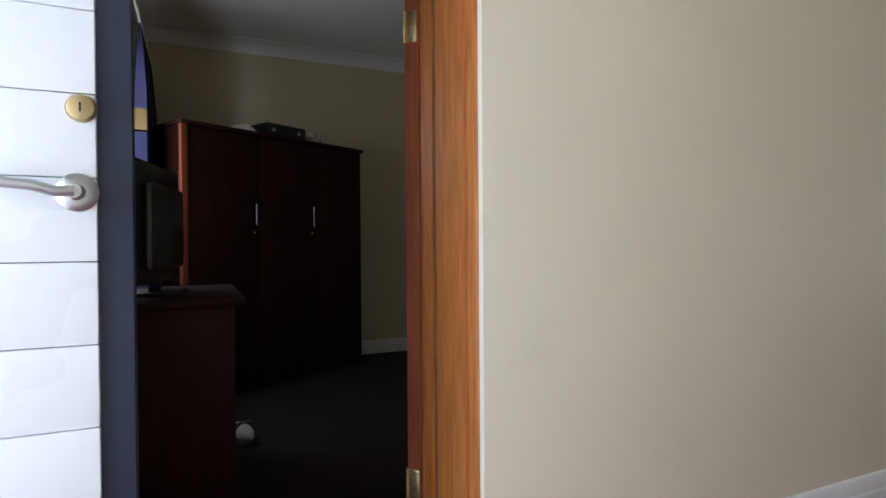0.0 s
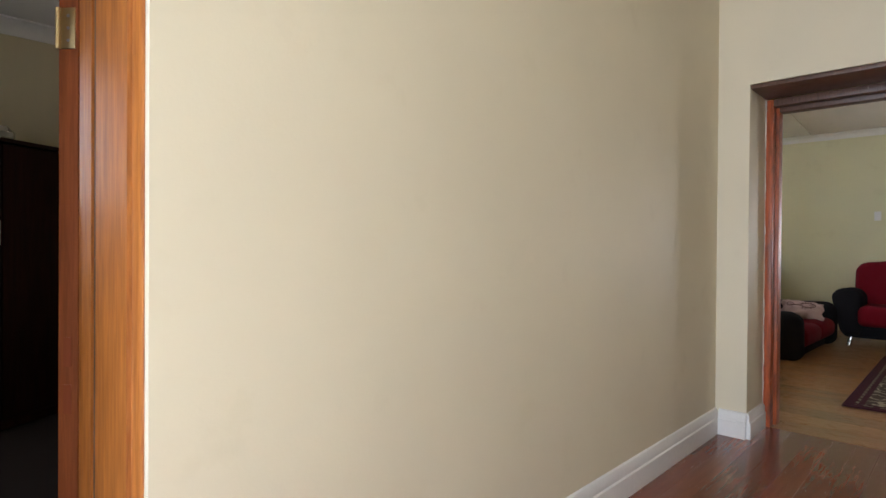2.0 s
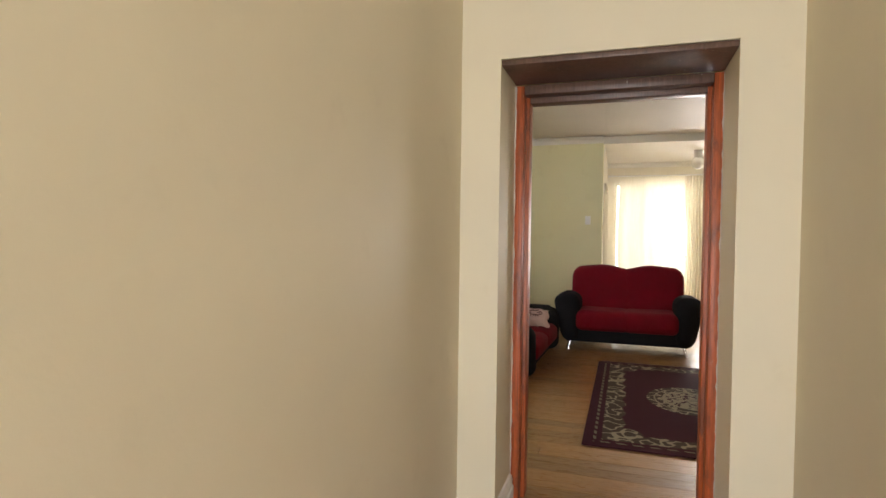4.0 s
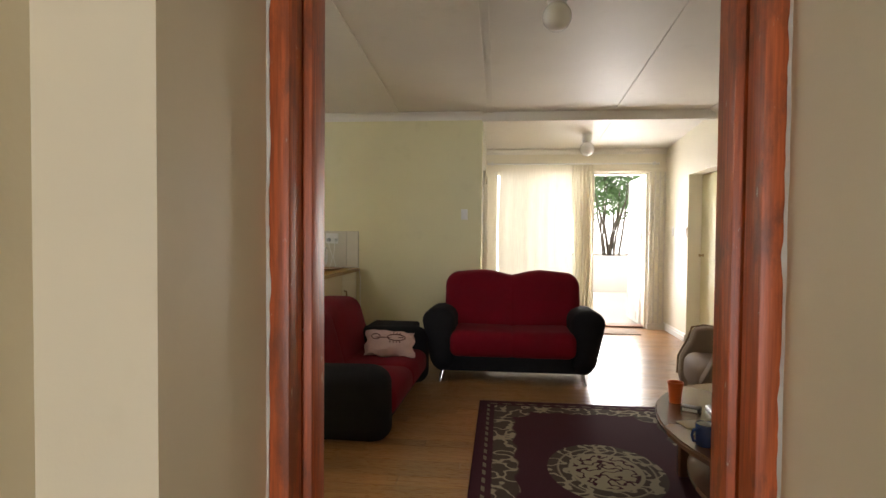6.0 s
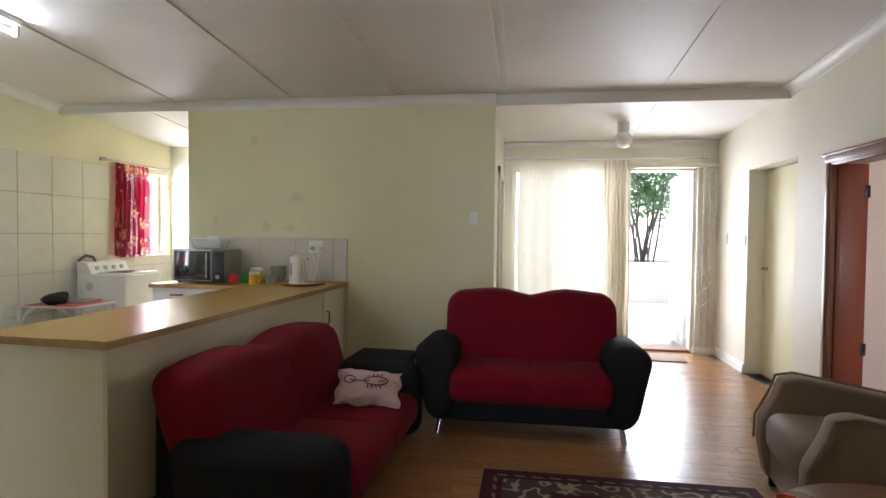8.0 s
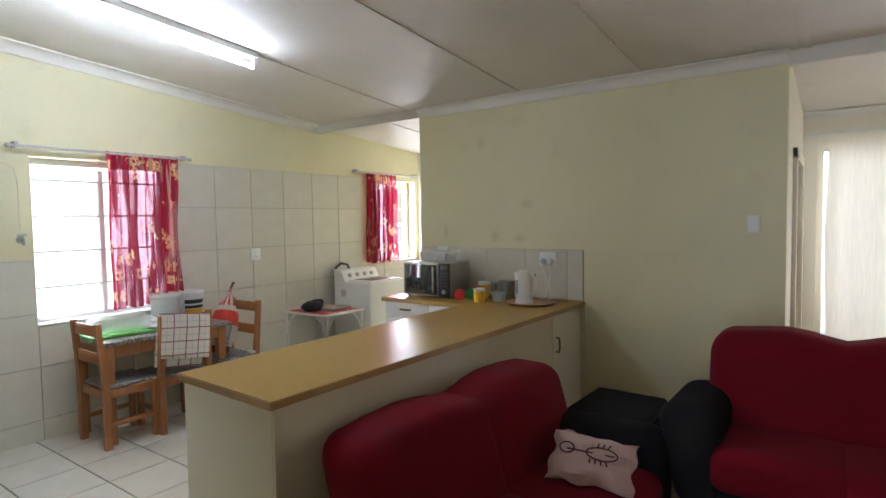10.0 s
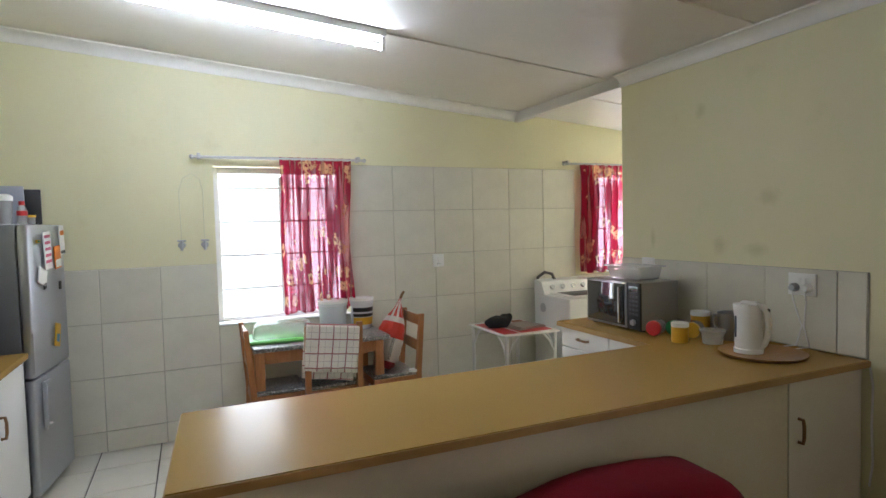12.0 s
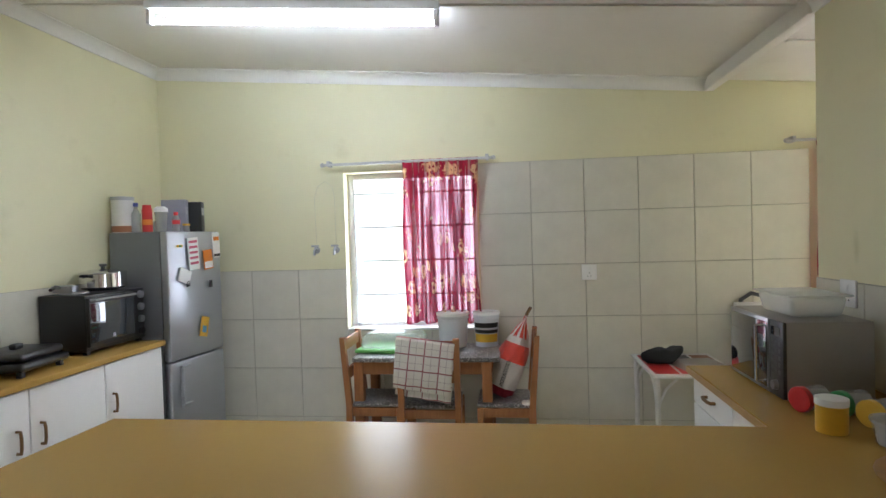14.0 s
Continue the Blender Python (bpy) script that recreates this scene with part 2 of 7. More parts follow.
WHITE = plain("white_plastic", (0.82, 0.82, 0.80), 0.35, vary=0.03, relief=0.05)
WHITE_PAINT = plain("white_gloss_paint", (0.84, 0.85, 0.86), 0.3, vary=0.04, relief=0.25, grain=25)
NAVY = plain("navy_paint", (0.02, 0.028, 0.055), 0.4, vary=0.15)
BLACK = plain("black_plastic", (0.018, 0.018, 0.019), 0.35, vary=0.2)
BLACK_CLOTH = plain("black_velour", (0.017, 0.016, 0.018), 0.95, grain=180, vary=0.3, relief=0.4, spec=0.1)
RED_CLOTH = plain("red_velour", (0.165, 0.006, 0.014), 0.9, grain=200, vary=0.22, relief=0.35, stain=4, sheen=0.03, spec=0.1)
TAUPE = plain("taupe_velour", (0.23, 0.152, 0.098), 0.8, grain=160, vary=0.12, relief=0.3, stain=5, sheen=0.08)
CHROME = plain("chrome", (0.75, 0.75, 0.76), 0.12, 1.0, vary=0.04, relief=0.02)
STEEL = plain("brushed_steel", (0.45, 0.46, 0.48), 0.32, 1.0, vary=0.06, relief=0.05)
BRASS = plain("brass", (0.48, 0.37, 0.19), 0.42, 1.0, vary=0.12)
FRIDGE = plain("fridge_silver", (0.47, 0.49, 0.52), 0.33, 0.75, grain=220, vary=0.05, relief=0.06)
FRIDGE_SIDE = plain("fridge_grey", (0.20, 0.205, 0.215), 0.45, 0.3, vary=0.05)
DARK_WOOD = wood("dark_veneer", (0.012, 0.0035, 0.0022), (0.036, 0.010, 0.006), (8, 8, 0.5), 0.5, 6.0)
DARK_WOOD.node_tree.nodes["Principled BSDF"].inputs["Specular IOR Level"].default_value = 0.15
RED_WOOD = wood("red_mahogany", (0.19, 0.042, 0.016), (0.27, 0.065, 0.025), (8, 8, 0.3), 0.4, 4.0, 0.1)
BROWN_TRIM = wood("brown_trim", (0.19, 0.085, 0.05), (0.31, 0.165, 0.105), (8, 8, 0.7), 0.35, 7.0)
TABLE_WOOD = plain("coffee_table_veneer", (0.165, 0.075, 0.04), 0.26, grain=18, vary=0.1, relief=0.0, stain=2.0, coat=0.15)
CHAIR_WOOD = wood("chair_pine", (0.28, 0.105, 0.033), (0.42, 0.18, 0.06), (9, 9, 0.8), 0.4, 7.0)


def speckle(name, dark, light):
    """Grey laminate with pale flecks."""
    m, nt, b = material(name)
    vor = nt.nodes.new("ShaderNodeTexVoronoi")
    vor.inputs["Scale"].default_value = 130.0
    nt.links.new(coords(nt), vor.inputs["Vector"])
    sep = nt.nodes.new("ShaderNodeSeparateColor")
    nt.links.new(vor.outputs["Color"], sep.inputs[0])
    c = ramp(nt, sep.outputs[0], [(0.3, dark), (0.72, tint(dark, 1.8)), (0.78, light)])
    nt.links.new(c, b.inputs["Base Color"])
    b.inputs["Roughness"].default_value = 0.32
    return m


GRANITE = speckle("speckled_laminate", (0.11, 0.105, 0.10), (0.46, 0.44, 0.41))
GLASS = glass("window_glass")
SHEER = sheer("cream_sheer", (0.86, 0.80, 0.68), 0.37)
SHEER_FOLD = sheer("cream_drape", (0.78, 0.72, 0.58), 0.4)
RED_SHEER = sheer("red_floral_sheer", (0.33, 0.004, 0.032), 0.36, (0.80, 0.50, 0.27), 0.5)
NAVY_CLOTH = plain("navy_cloth", (0.012, 0.012, 0.05), 0.9, grain=150, relief=0.3)
TUBE = glow("fluorescent_tube", (0.86, 0.95, 1.0), 92.0)
OPAL = plain("opal_glass", (0.86, 0.85, 0.82), 0.12, vary=0.02, relief=0.0)
FROST = glass("frosted_plastic", (0.95, 0.96, 0.96), 0.3, 0.66)
CLEAR = glass("clear_plastic", (0.92, 0.93, 0.93), 0.2, 0.74)


# ---- building blocks ----
def box(bm, x0, x1, y0, y1, z0, z1, bevel=0.0, seg=2):
    """Adds a box to bm, with rounded edges if bevel is given."""
    old = set(bm.verts)
    m = Matrix.LocRotScale(((x0 + x1) / 2, (y0 + y1) / 2, (z0 + z1) / 2), None, (abs(x1 - x0), abs(y1 - y0), abs(z1 - z0)))
    r = bmesh.ops.create_cube(bm, size=1.0, matrix=m)
    if bevel:
        edges = {e for v in r["verts"] for e in v.link_edges}
        bmesh.ops.bevel(bm, geom=list(edges), offset=bevel, segments=seg, profile=0.5, affect="EDGES")
    return [v for v in bm.verts if v not in old]


def lathe(bm, profile, seg=24, at=(0, 0, 0)):
    """Turns a profile of (radius, height) about a vertical line."""
    rings = []
    for r, z in profile:
        if r < 1e-5:
            rings.append([bm.verts.new((at[0], at[1], at[2] + z))])
        else:
            rings.append([bm.verts.new((at[0] + r * math.cos(2 * math.pi * k / seg), at[1] + r * math.sin(2 * math.pi * k / seg), at[2] + z)) for k in range(seg)])
    for a, b in zip(rings, rings[1:]):
        for k in range(seg):
            n = (k + 1) % seg
            quad = [a[k % len(a)], a[n % len(a)], b[n % len(b)], b[k % len(b)]]
            quad = list(dict.fromkeys(quad))
            if len(quad) > 2:
                bm.faces.new(quad)
    for ring, flip in ((rings[0], True), (rings[-1], False)):
        if len(ring) > 2:
            bm.faces.new(ring[::-1] if flip else ring)


def rod(bm, points, r, seg=8):
    """A round bar along a line of points."""
    pts = [Vector(p) for p in points]
    rings, up = [], None
    for i, p in enumerate(pts):
        d = (pts[min(i + 1, len(pts) - 1)] - pts[max(i - 1, 0)]).normalized()
        side = d.cross(up or (Vector((0, 0, 1)) if abs(d.z) < 0.9 else Vector((1, 0, 0)))).normalized()
        up = side.cross(d).normalized()
        rings.append([bm.verts.new(p + r * (math.cos(2 * math.pi * k / seg) * side + math.sin(2 * math.pi * k / seg) * up)) for k in range(seg)])
    for a, b in zip(rings, rings[1:]):
        for k in range(seg):
            bm.faces.new((a[k], a[(k + 1) % seg], b[(k + 1) % seg], b[k]))
    bm.faces.new(rings[0][::-1])
    bm.faces.new(rings[-1])


def prism(bm, outline, axis, a, b):
    """Extrudes a closed outline of (u, v) along axis from a to b; u, v are the other two axes in xyz order."""
    def at(u, v, w):
        return {"x": (w, u, v), "y": (u, w, v), "z": (u, v, w)}[axis]
    lo, hi = [bm.verts.new(at(u, v, a)) for u, v in outline], [bm.verts.new(at(u, v, b)) for u, v in outline]
    n = len(outline)
    faces = [bm.faces.new((lo[k], lo[(k + 1) % n], hi[(k + 1) % n], hi[k])) for k in range(n)]
    faces += [bm.faces.new(lo[::-1]), bm.faces.new(hi)]
    bmesh.ops.recalc_face_normals(bm, faces=faces)
    return lo + hi


def finish(name, bm, mat, smooth=True):
    bmesh.ops.recalc_face_normals(bm, faces=bm.faces)
    me = bpy.data.meshes.new(name)
    bm.to_mesh(me)
    bm.free()
    me.materials.append(mat)
    if smooth:
        me.shade_smooth()
        me.set_sharp_from_angle(angle=radians(38))
    return me


def part(name, bm, mat, parent, label="", at=None, smooth=True):
    """Links a bmesh as one mesh under a thing or a part."""
    ob = new(name, finish(name, bm, mat, smooth))
    ob.parent = parent
    if at is not None:
        ob.matrix_basis = at
    if label:
        tagged(ob, label)
    return ob


def thing(name, label, category, m=None, group=""):
    ob = new(name)
    ob.empty_display_size = 0.1
    ob.matrix_world = m or Matrix.Identity(4)
    return tagged(ob, label, category, group)


def solid(name, bm, mat, label, category="", kind="", m=None, group="", smooth=True):
    """A thing, or a piece of the setting, that is one mesh."""
    ob = new(name, finish(name, bm, mat, smooth))
    ob.matrix_world = m or Matrix.Identity(4)
    return tagged(ob, label, category, group, kind)


def bm_boxes(*boxes, bevel=0.0, seg=2):
    bm = bmesh.new()
    for b in boxes:
        box(bm, *b, bevel=bevel, seg=seg)
    return bm


def wall(name, axis, at, thick, lo, hi, z1, mat, openings=(), label="", z0=0.0):
    """A wall along axis ('x' or 'y'), its near face at `at`, with openings (lo, hi, bottom, top) cut through."""
    bm = bmesh.new()
    cuts = sorted({lo, hi, *(v for o in openings for v in o[:2])})
    levels = sorted({z0, z1, *(v for o in openings for v in o[2:])})
    for a, b in zip(cuts, cuts[1:]):
        start = None
        for c, d in zip(levels, levels[1:]):
            inside = any(o[0] <= a and b <= o[1] and o[2] <= c and d <= o[3] for o in openings)
            if not inside and start is None:
                start = c
            if inside or d == levels[-1]:
                end = c if inside else d
                if start is not None and end > start:
                    box(bm, *((a, b, at, at + thick) if axis == "x" else (at, at + thick, a, b)), start, end)
                start = None
    bmesh.ops.remove_doubles(bm, verts=bm.verts, dist=1e-5)
    return solid(name, bm, mat, label or "painted plaster wall", "wall", "structure", smooth=False)


def ceil_z(y):
    """The sloping ceiling of living room and kitchen."""
    return 2.730 + 0.081 * (5.70 - y)


def cove(name, p, q, inward, size=0.075, mat=COVE):
    """A hollow plaster cornice from p to q under the ceiling."""
    p, q, n = Vector(p), Vector(q), Vector(inward)
    prof = [(0, 0), (size, 0), (size, -0.012)]
    prof += [(size - (size - 0.012) * math.sin(a * math.pi / 12), -0.012 - (size - 0.012) * (1 - math.cos(a * math.pi / 12))) for a in range(1, 6)]
    prof += [(0.012, -size), (0, -size)]
    bm = bmesh.new()
    a = [bm.verts.new(p + n * u + Vector((0, 0, v))) for u, v in prof]
    b = [bm.verts.new(q + n * u + Vector((0, 0, v))) for u, v in prof]
    for k in range(len(prof)):
        bm.faces.new((a[k], a[(k + 1) % len(prof)], b[(k + 1) % len(prof)], b[k]))
    bm.faces.new(a[::-1]), bm.faces.new(b)
    return solid(name, bm, mat, "white hollow plaster ceiling cornice", "cornice", "structure")


def skirting(name, axis, at, lo, hi, outward, mat=SKIRT, h=0.155, t=0.022):
    """A moulded skirting board whose back is at `at`."""
    o = outward
    prof = [(at, 0), (at + o * t, 0), (at + o * t, h * 0.62), (at + o * t * 0.72, h * 0.66), (at + o * t * 0.72, h * 0.86), (at + o * t * 0.4, h * 0.97), (at, h)]
    bm = bmesh.new()
    prism(bm, prof, "y" if axis == "y" else "x", lo, hi)
    return solid(name, bm, mat, "moulded painted skirting board", "skirting board", "structure")


# ---- large structure ----
XW, YW, XR, YF = -4.86, 5.74, 2.33, 7.60       # window wall, dividing wall, right wall, front wall
TOP = 3.45
# outdoors
bm = bmesh.new()
box(bm, -400, 400, -400, 400, -0.42, -0.06)
solid("ground", bm, plain("pale_concrete", (0.42, 0.40, 0.36), 0.9, grain=60, vary=0.15, stain=0.4), "pale sunlit concrete yard", "ground", "structure")
# floors
bm = bm_boxes((-0.62, 0.70, -5.2, 0.2, -0.1, -0.012))
solid("floor_corridor", bm, RED_FLOOR, "glossy red stained board floor", "floor", "structure")
bm = bm_boxes((-1.77, XR, 0.2, YF + 0.35, -0.1, -0.012))
solid("floor_living", bm, PINE_FLOOR, "varnished pine board floor", "floor", "structure")
bm = bm_boxes((XW - 0.02, -1.77, 0.5, 7.9, -0.1, -0.004))
solid("floor_kitchen", bm, FLOOR_GROUT, "cream ceramic tile floor with dark joints", "floor", "structure")
bm = bm_boxes((-4.6, -0.62, -5.2, 0.3, -0.1, -0.002))
solid("floor_bedroom", bm, CARPET, "dark carpet floor", "floor", "structure")
# corridor
wall("wall_corridor_left", "y", -0.62, -0.24, -5.2, 0.0, TOP, CREAM, [(-4.22, -3.245, 0, 2.12)], "cream painted plaster wall beside a pine door frame")
wall("wall_corridor_right", "y", 0.70, 0.24, -5.2, 0.0, TOP, CREAM, (), "cream painted plaster wall")
wall("wall_entrance", "x", -5.2, 0.22, -0.62, 0.70, TOP, CREAM, [(-0.30, 0.62, 0, 2.12)], "cream wall with the open entrance")
# thick wall between corridor and living room, its opening splayed towards the corridor
bm = bmesh.new()
box(bm, -0.95, -0.445, 0.0, 0.36, 0, TOP)
box(bm, 0.482, 1.05, 0.0, 0.36, 0, TOP)
box(bm, -0.445, 0.482, 0.0, 0.36, 2.10, TOP)
solid("wall_corridor_end", bm, CREAM, "thick cream plaster wall round the deep doorway", "wall", "structure", smooth=False)
wall("wall_living_near", "x", 0.363, 0.22, XW - 0.25, XR + 0.2, TOP, LEMON, [(-0.445, 0.485, 0, 2.10)], "pale yellow plaster wall")
bm = bm_boxes((-0.72, 0.80, -5.3, 0.02, 2.92, 3.0))
solid("ceiling_corridor", bm, CEILING, "white painted corridor ceiling", "ceiling", "structure", smooth=False)
# bedroom
wall("wall_bedroom_far", "y", -4.28, -0.2, -4.6, 0.3, TOP, BEDROOM, (), "dull yellow bedroom wall")
wall("wall_bedroom_window", "x", -4.30, -0.2, -4.48, -0.86, TOP, BEDROOM, [(-3.45, -2.35, 0.95, 2.1)], "dull yellow bedroom wall with a curtained window")
wall("wall_bedroom_inner", "x", 0.1, 0.2, -4.48, -0.86, TOP, BEDROOM, (), "dull yellow bedroom wall")
bm = bm_boxes((-4.5, -0.7, -4.6, 0.3, 2.66, 2.74))
solid("ceiling_bedroom", bm, CEILING, "white bedroom ceiling in shade", "ceiling", "structure", smooth=False)
cove("cornice_bedroom", (-4.28, -4.3, 2.66), (-4.28, 0.1, 2.66), (1, 0, 0), 0.1)
skirting("baseboard_bedroom", "y", -4.28, -4.3, 0.1, 1, SKIRT, 0.12)
# living room, kitchen, laundry corner, passage
wall("wall_window_side", "y", XW, -0.24, 0.5, 8.0, TOP, LEMON, [(2.91, 3.99, 0.87, 2.15), (6.72, 7.52, 1.08, 2.16)], "pale yellow plaster wall over ceramic tiles")
wall("wall_kitchen_back", "x", 1.31, -0.2, XW, -2.72, TOP, LEMON, (), "pale yellow kitchen wall")
wall("wall_kitchen_return", "y", -2.72, 0.15, 0.58, 1.31, TOP, LEMON, (), "pale yellow plaster wall")
wall("wall_divider", "x", YW, 0.16, -3.375, -0.235, TOP, GRUBBY, (), "pale yellow plaster wall with grubby marks")
wall("wall_passage_left", "y", -0.235, -0.16, YW + 0.16, YF, TOP, PASSAGE, [(6.35, 7.2, 0, 2.05)], "cream passage wall")
wall("wall_laundry", "y", -3.375, 0.14, YW + 0.16, YF, TOP, LEMON, (), "pale yellow plaster wall")
wall("wall_front", "x", YF, 0.22, XW, XR + 0.2, TOP, PASSAGE, [(-0.12, 1.24, 0.35, 2.26), (1.30, 2.08, 0, 2.25)], "cream front wall with window and open door")
wall("wall_right", "y", XR, 0.2, 0.58, YF, TOP, PASSAGE, [(4.10, 5.02, 0, 1.97), (5.58, 6.62, 0, 2.11)], "cream plaster wall with two doorways")
# rooms behind the right-hand doorways
wall("wall_side_room", "y", 3.75, 0.15, 0.58, 7.82, TOP, PINK, (), "pink-cream wall of the side room")
bm = bm_boxes((XR + 0.2, 3.8, 0.5, 7.8, -0.1, -0.012))
solid("floor_side_room", bm, PINE_FLOOR, "varnished board floor of the side rooms", "floor", "structure")
wall("wall_side_divide", "x", 5.47, 0.10, XR + 0.2, 3.75, TOP, PINK, (), "pink-cream dividing wall")
wall("wall_side_recess", "y", 2.72, 0.1, 5.57, 7.6, TOP, PASSAGE, (), "cream back wall of the recess")
# this end wall's opening is unseen, added to let the fill lamp in
wall("wall_side_end", "x", 0.58, 0.15, XR + 0.2, 3.75, TOP, PINK, [(2.75, 3.55, 0.92, 2.08)], "pink-cream wall")
wall("wall_passage_room", "y", -1.3, -0.1, YW + 0.16, YF, TOP, PASSAGE, (), "cream wall")
# the sloping ceiling
bm = bmesh.new()
prism(bm, [(0.36, ceil_z(0.36)), (7.85, ceil_z(7.85)), (7.85, ceil_z(7.85) + 0.12), (0.36, ceil_z(0.36) + 0.12)], "x", XW - 0.3, 3.95)
solid("ceiling", bm, CEILING, "sloping off-white board ceiling, yellowed in places", "ceiling", "structure", smooth=False)


def batten(x, y0, y1, w=0.04):
    bm = bmesh.new()
    prism(bm, [(y0, ceil_z(y0) + 0.005), (y1, ceil_z(y1) + 0.005), (y1, ceil_z(y1) - 0.01), (y0, ceil_z(y0) - 0.01)], "x", x - w / 2, x + w / 2)
    solid("ceiling_batten", bm, CEILING, "narrow cover strip over a ceiling board joint", "cover strip", "structure", smooth=False)


for x, w in ((-3.50, 0.035), (-2.24, 0.04), (-1.20, 0.04), (-0.20, 0.04), (-0.13, 0.04), (1.25, 0.04)):
    batten(x, 0.6, YW, w)
batten(1.30, 5.86, YF, 0.035)
batten(-4.0, 5.9, YF, 0.035)
# ceiling beam across the passage mouth and the laundry corner
bm = bm_boxes((-0.235, XR, YW - 0.02, YW + 0.05, 2.625, ceil_z(YW) + 0.03), bevel=0.006)
solid("ceiling_beam", bm, CEILING, "cream boxed beam under the ceiling", "beam", "structure")
bm = bm_boxes((XW, -3.375, YW - 0.03, YW + 0.04, 2.640, ceil_z(YW) + 0.03), bevel=0.004)
solid("ceiling_strip", bm, CEILING, "broad flat ceiling strip", "beam", "structure")
cove("cornice_divider", (-3.375, YW, ceil_z(YW)), (-0.235, YW, ceil_z(YW)), (0, -1, 0), 0.085)
cove("cornice_right", (XR, 0.6, ceil_z(0.6)), (XR, YW, ceil_z(YW)), (-1, 0, 0), 0.085)
cove("cornice_window_side", (XW, 1.31, ceil_z(1.31)), (XW, YW, ceil_z(YW)), (1, 0, 0), 0.085)
cove("cornice_kitchen_back", (XW, 1.31, ceil_z(1.31)), (-2.72, 1.31, ceil_z(1.31)), (0, 1, 0), 0.085)
cove("cornice_front", (-0.235, YF, ceil_z(YF)), (XR, YF, ceil_z(YF)), (0, -1, 0), 0.07)
# skirtings
skirting("baseboard_corridor_left", "y", -0.62, -3.24, 0.0, 1)
skirting("baseboard_corridor_end_left", "x", 0.0, -0.598, -0.445, -1)
skirting("baseboard_corridor_end_right", "x", 0.0, 0.482, 0.678, -1)
skirting("baseboard_corridor_right", "y", 0.70, -5.0, 0.0, -1)
skirting("baseboard_reveal_left", "y", -0.445, 0.0, 0.33, 1)
skirting("baseboard_reveal_right", "y", 0.482, 0.0, 0.33, -1)
skirting("baseboard_right_far", "y", XR, 6.62, YF, -1, SKIRT, 0.1)
skirting("baseboard_right_mid", "y", XR, 5.10, 5.58, -1, SKIRT, 0.1)
skirting("baseboard_right_near", "y", XR, 0.58, 4.02, -1, SKIRT, 0.1)
skirting("baseboard_divider", "x", YW, -1.75, -0.235, -1, SKIRT_CREAM, 0.1)


# ---- outdoors ----
def glow_backdrop(name, label, x0, x1, y0, y1, z0, z1, low, high, strength):
    """A plain bright distance of hazy sky over leaves, far out of focus."""
    m, nt, b = material(name)
    leaf = noise_tex(nt, coords(nt), 1.6, 5, 0.65)
    c = ramp(nt, leaf, [(0.35, low), (0.6, high)])
    nt.links.new(c, b.inputs["Emission Color"])
    b.inputs["Base Color"].default_value = (0.1, 0.1, 0.1, 1)
    b.inputs["Emission Strength"].default_value = strength
    solid(name, bm_boxes((x0, x1, y0, y1, z0, z1)), m, label, "backdrop", "structure", smooth=False)


glow_backdrop("backdrop_kitchen", "bright hazy daylight over a garden", -9.2, -9.1, -1.5, 12, -0.06, 6, (0.9, 1.0, 0.86), (1.0, 1.0, 1.0), 2.6)
glow_backdrop("backdrop_front", "bright hazy daylight beyond the yard", -8, 12, 16, 16.1, -0.06, 8, (0.93, 1.0, 0.95), (1.0, 1.0, 1.0), 2.6)
bm = bm_boxes((3.3, 3.5, 8.3, 13.2, -0.06, 2.9), bevel=0.01)
yard = thing("yard_wall", "white plastered yard wall in bright sun", "wall")
part("wall", bm, OUTSIDE, yard)
part("coping", bm_boxes((3.27, 3.53, 8.28, 13.22, 2.9, 2.96), bevel=0.01), OUTSIDE, yard)
LEAF = plain("leaf_green", (0.17, 0.31, 0.12), 0.6, grain=9, vary=0.5, stain=1.5)
BARK = plain("grey_bark", (0.16, 0.13, 0.10), 0.9, grain=30, vary=0.35, relief=0.8)


def tree(m):
    """A many-stemmed garden tree: thin leaning stems, and a ragged crown of single leaves."""
    t = thing("garden_tree", "leafy green garden tree with several thin bare stems", "tree", m)
    rng = random.Random(4)
    bm, tips = bmesh.new(), []
    for k in range(11):
        a, r = rng.uniform(0, 6.28), rng.uniform(0.03, 0.38)
        p = Vector((r * math.cos(a), r * math.sin(a), 0))
        line, lean = [p.copy()], Vector((rng.uniform(-0.12, 0.12), rng.uniform(-0.12, 0.12), 0.5))
        for _ in range(6):
            p = p + lean + Vector((rng.uniform(-0.07, 0.07), rng.uniform(-0.07, 0.07), 0))
            line.append(p.copy())
        tips += line[3:]
        for i in range(6):
            rod(bm, line[i:i + 2], 0.026 * (1 - i * 0.11), 6)
    part("trunk", bm, BARK, t)
    bm = bmesh.new()
    for _ in range(4200):
        c = rng.choice(tips) + Vector((rng.gauss(0, 0.24), rng.gauss(0, 0.24), rng.gauss(0.05, 0.25)))
        d = Vector((rng.uniform(-1, 1), rng.uniform(-1, 1), rng.uniform(-1, 0.4))).normalized()
        s = d.orthogonal().normalized()
        n, w = rng.uniform(0.08, 0.15), rng.uniform(0.025, 0.045)
        bm.faces.new([bm.verts.new(v) for v in (c, c + d * n * 0.5 + s * w, c + d * n, c + d * n * 0.5 - s * w)])
    part("crown", bm, LEAF, t, smooth=False)


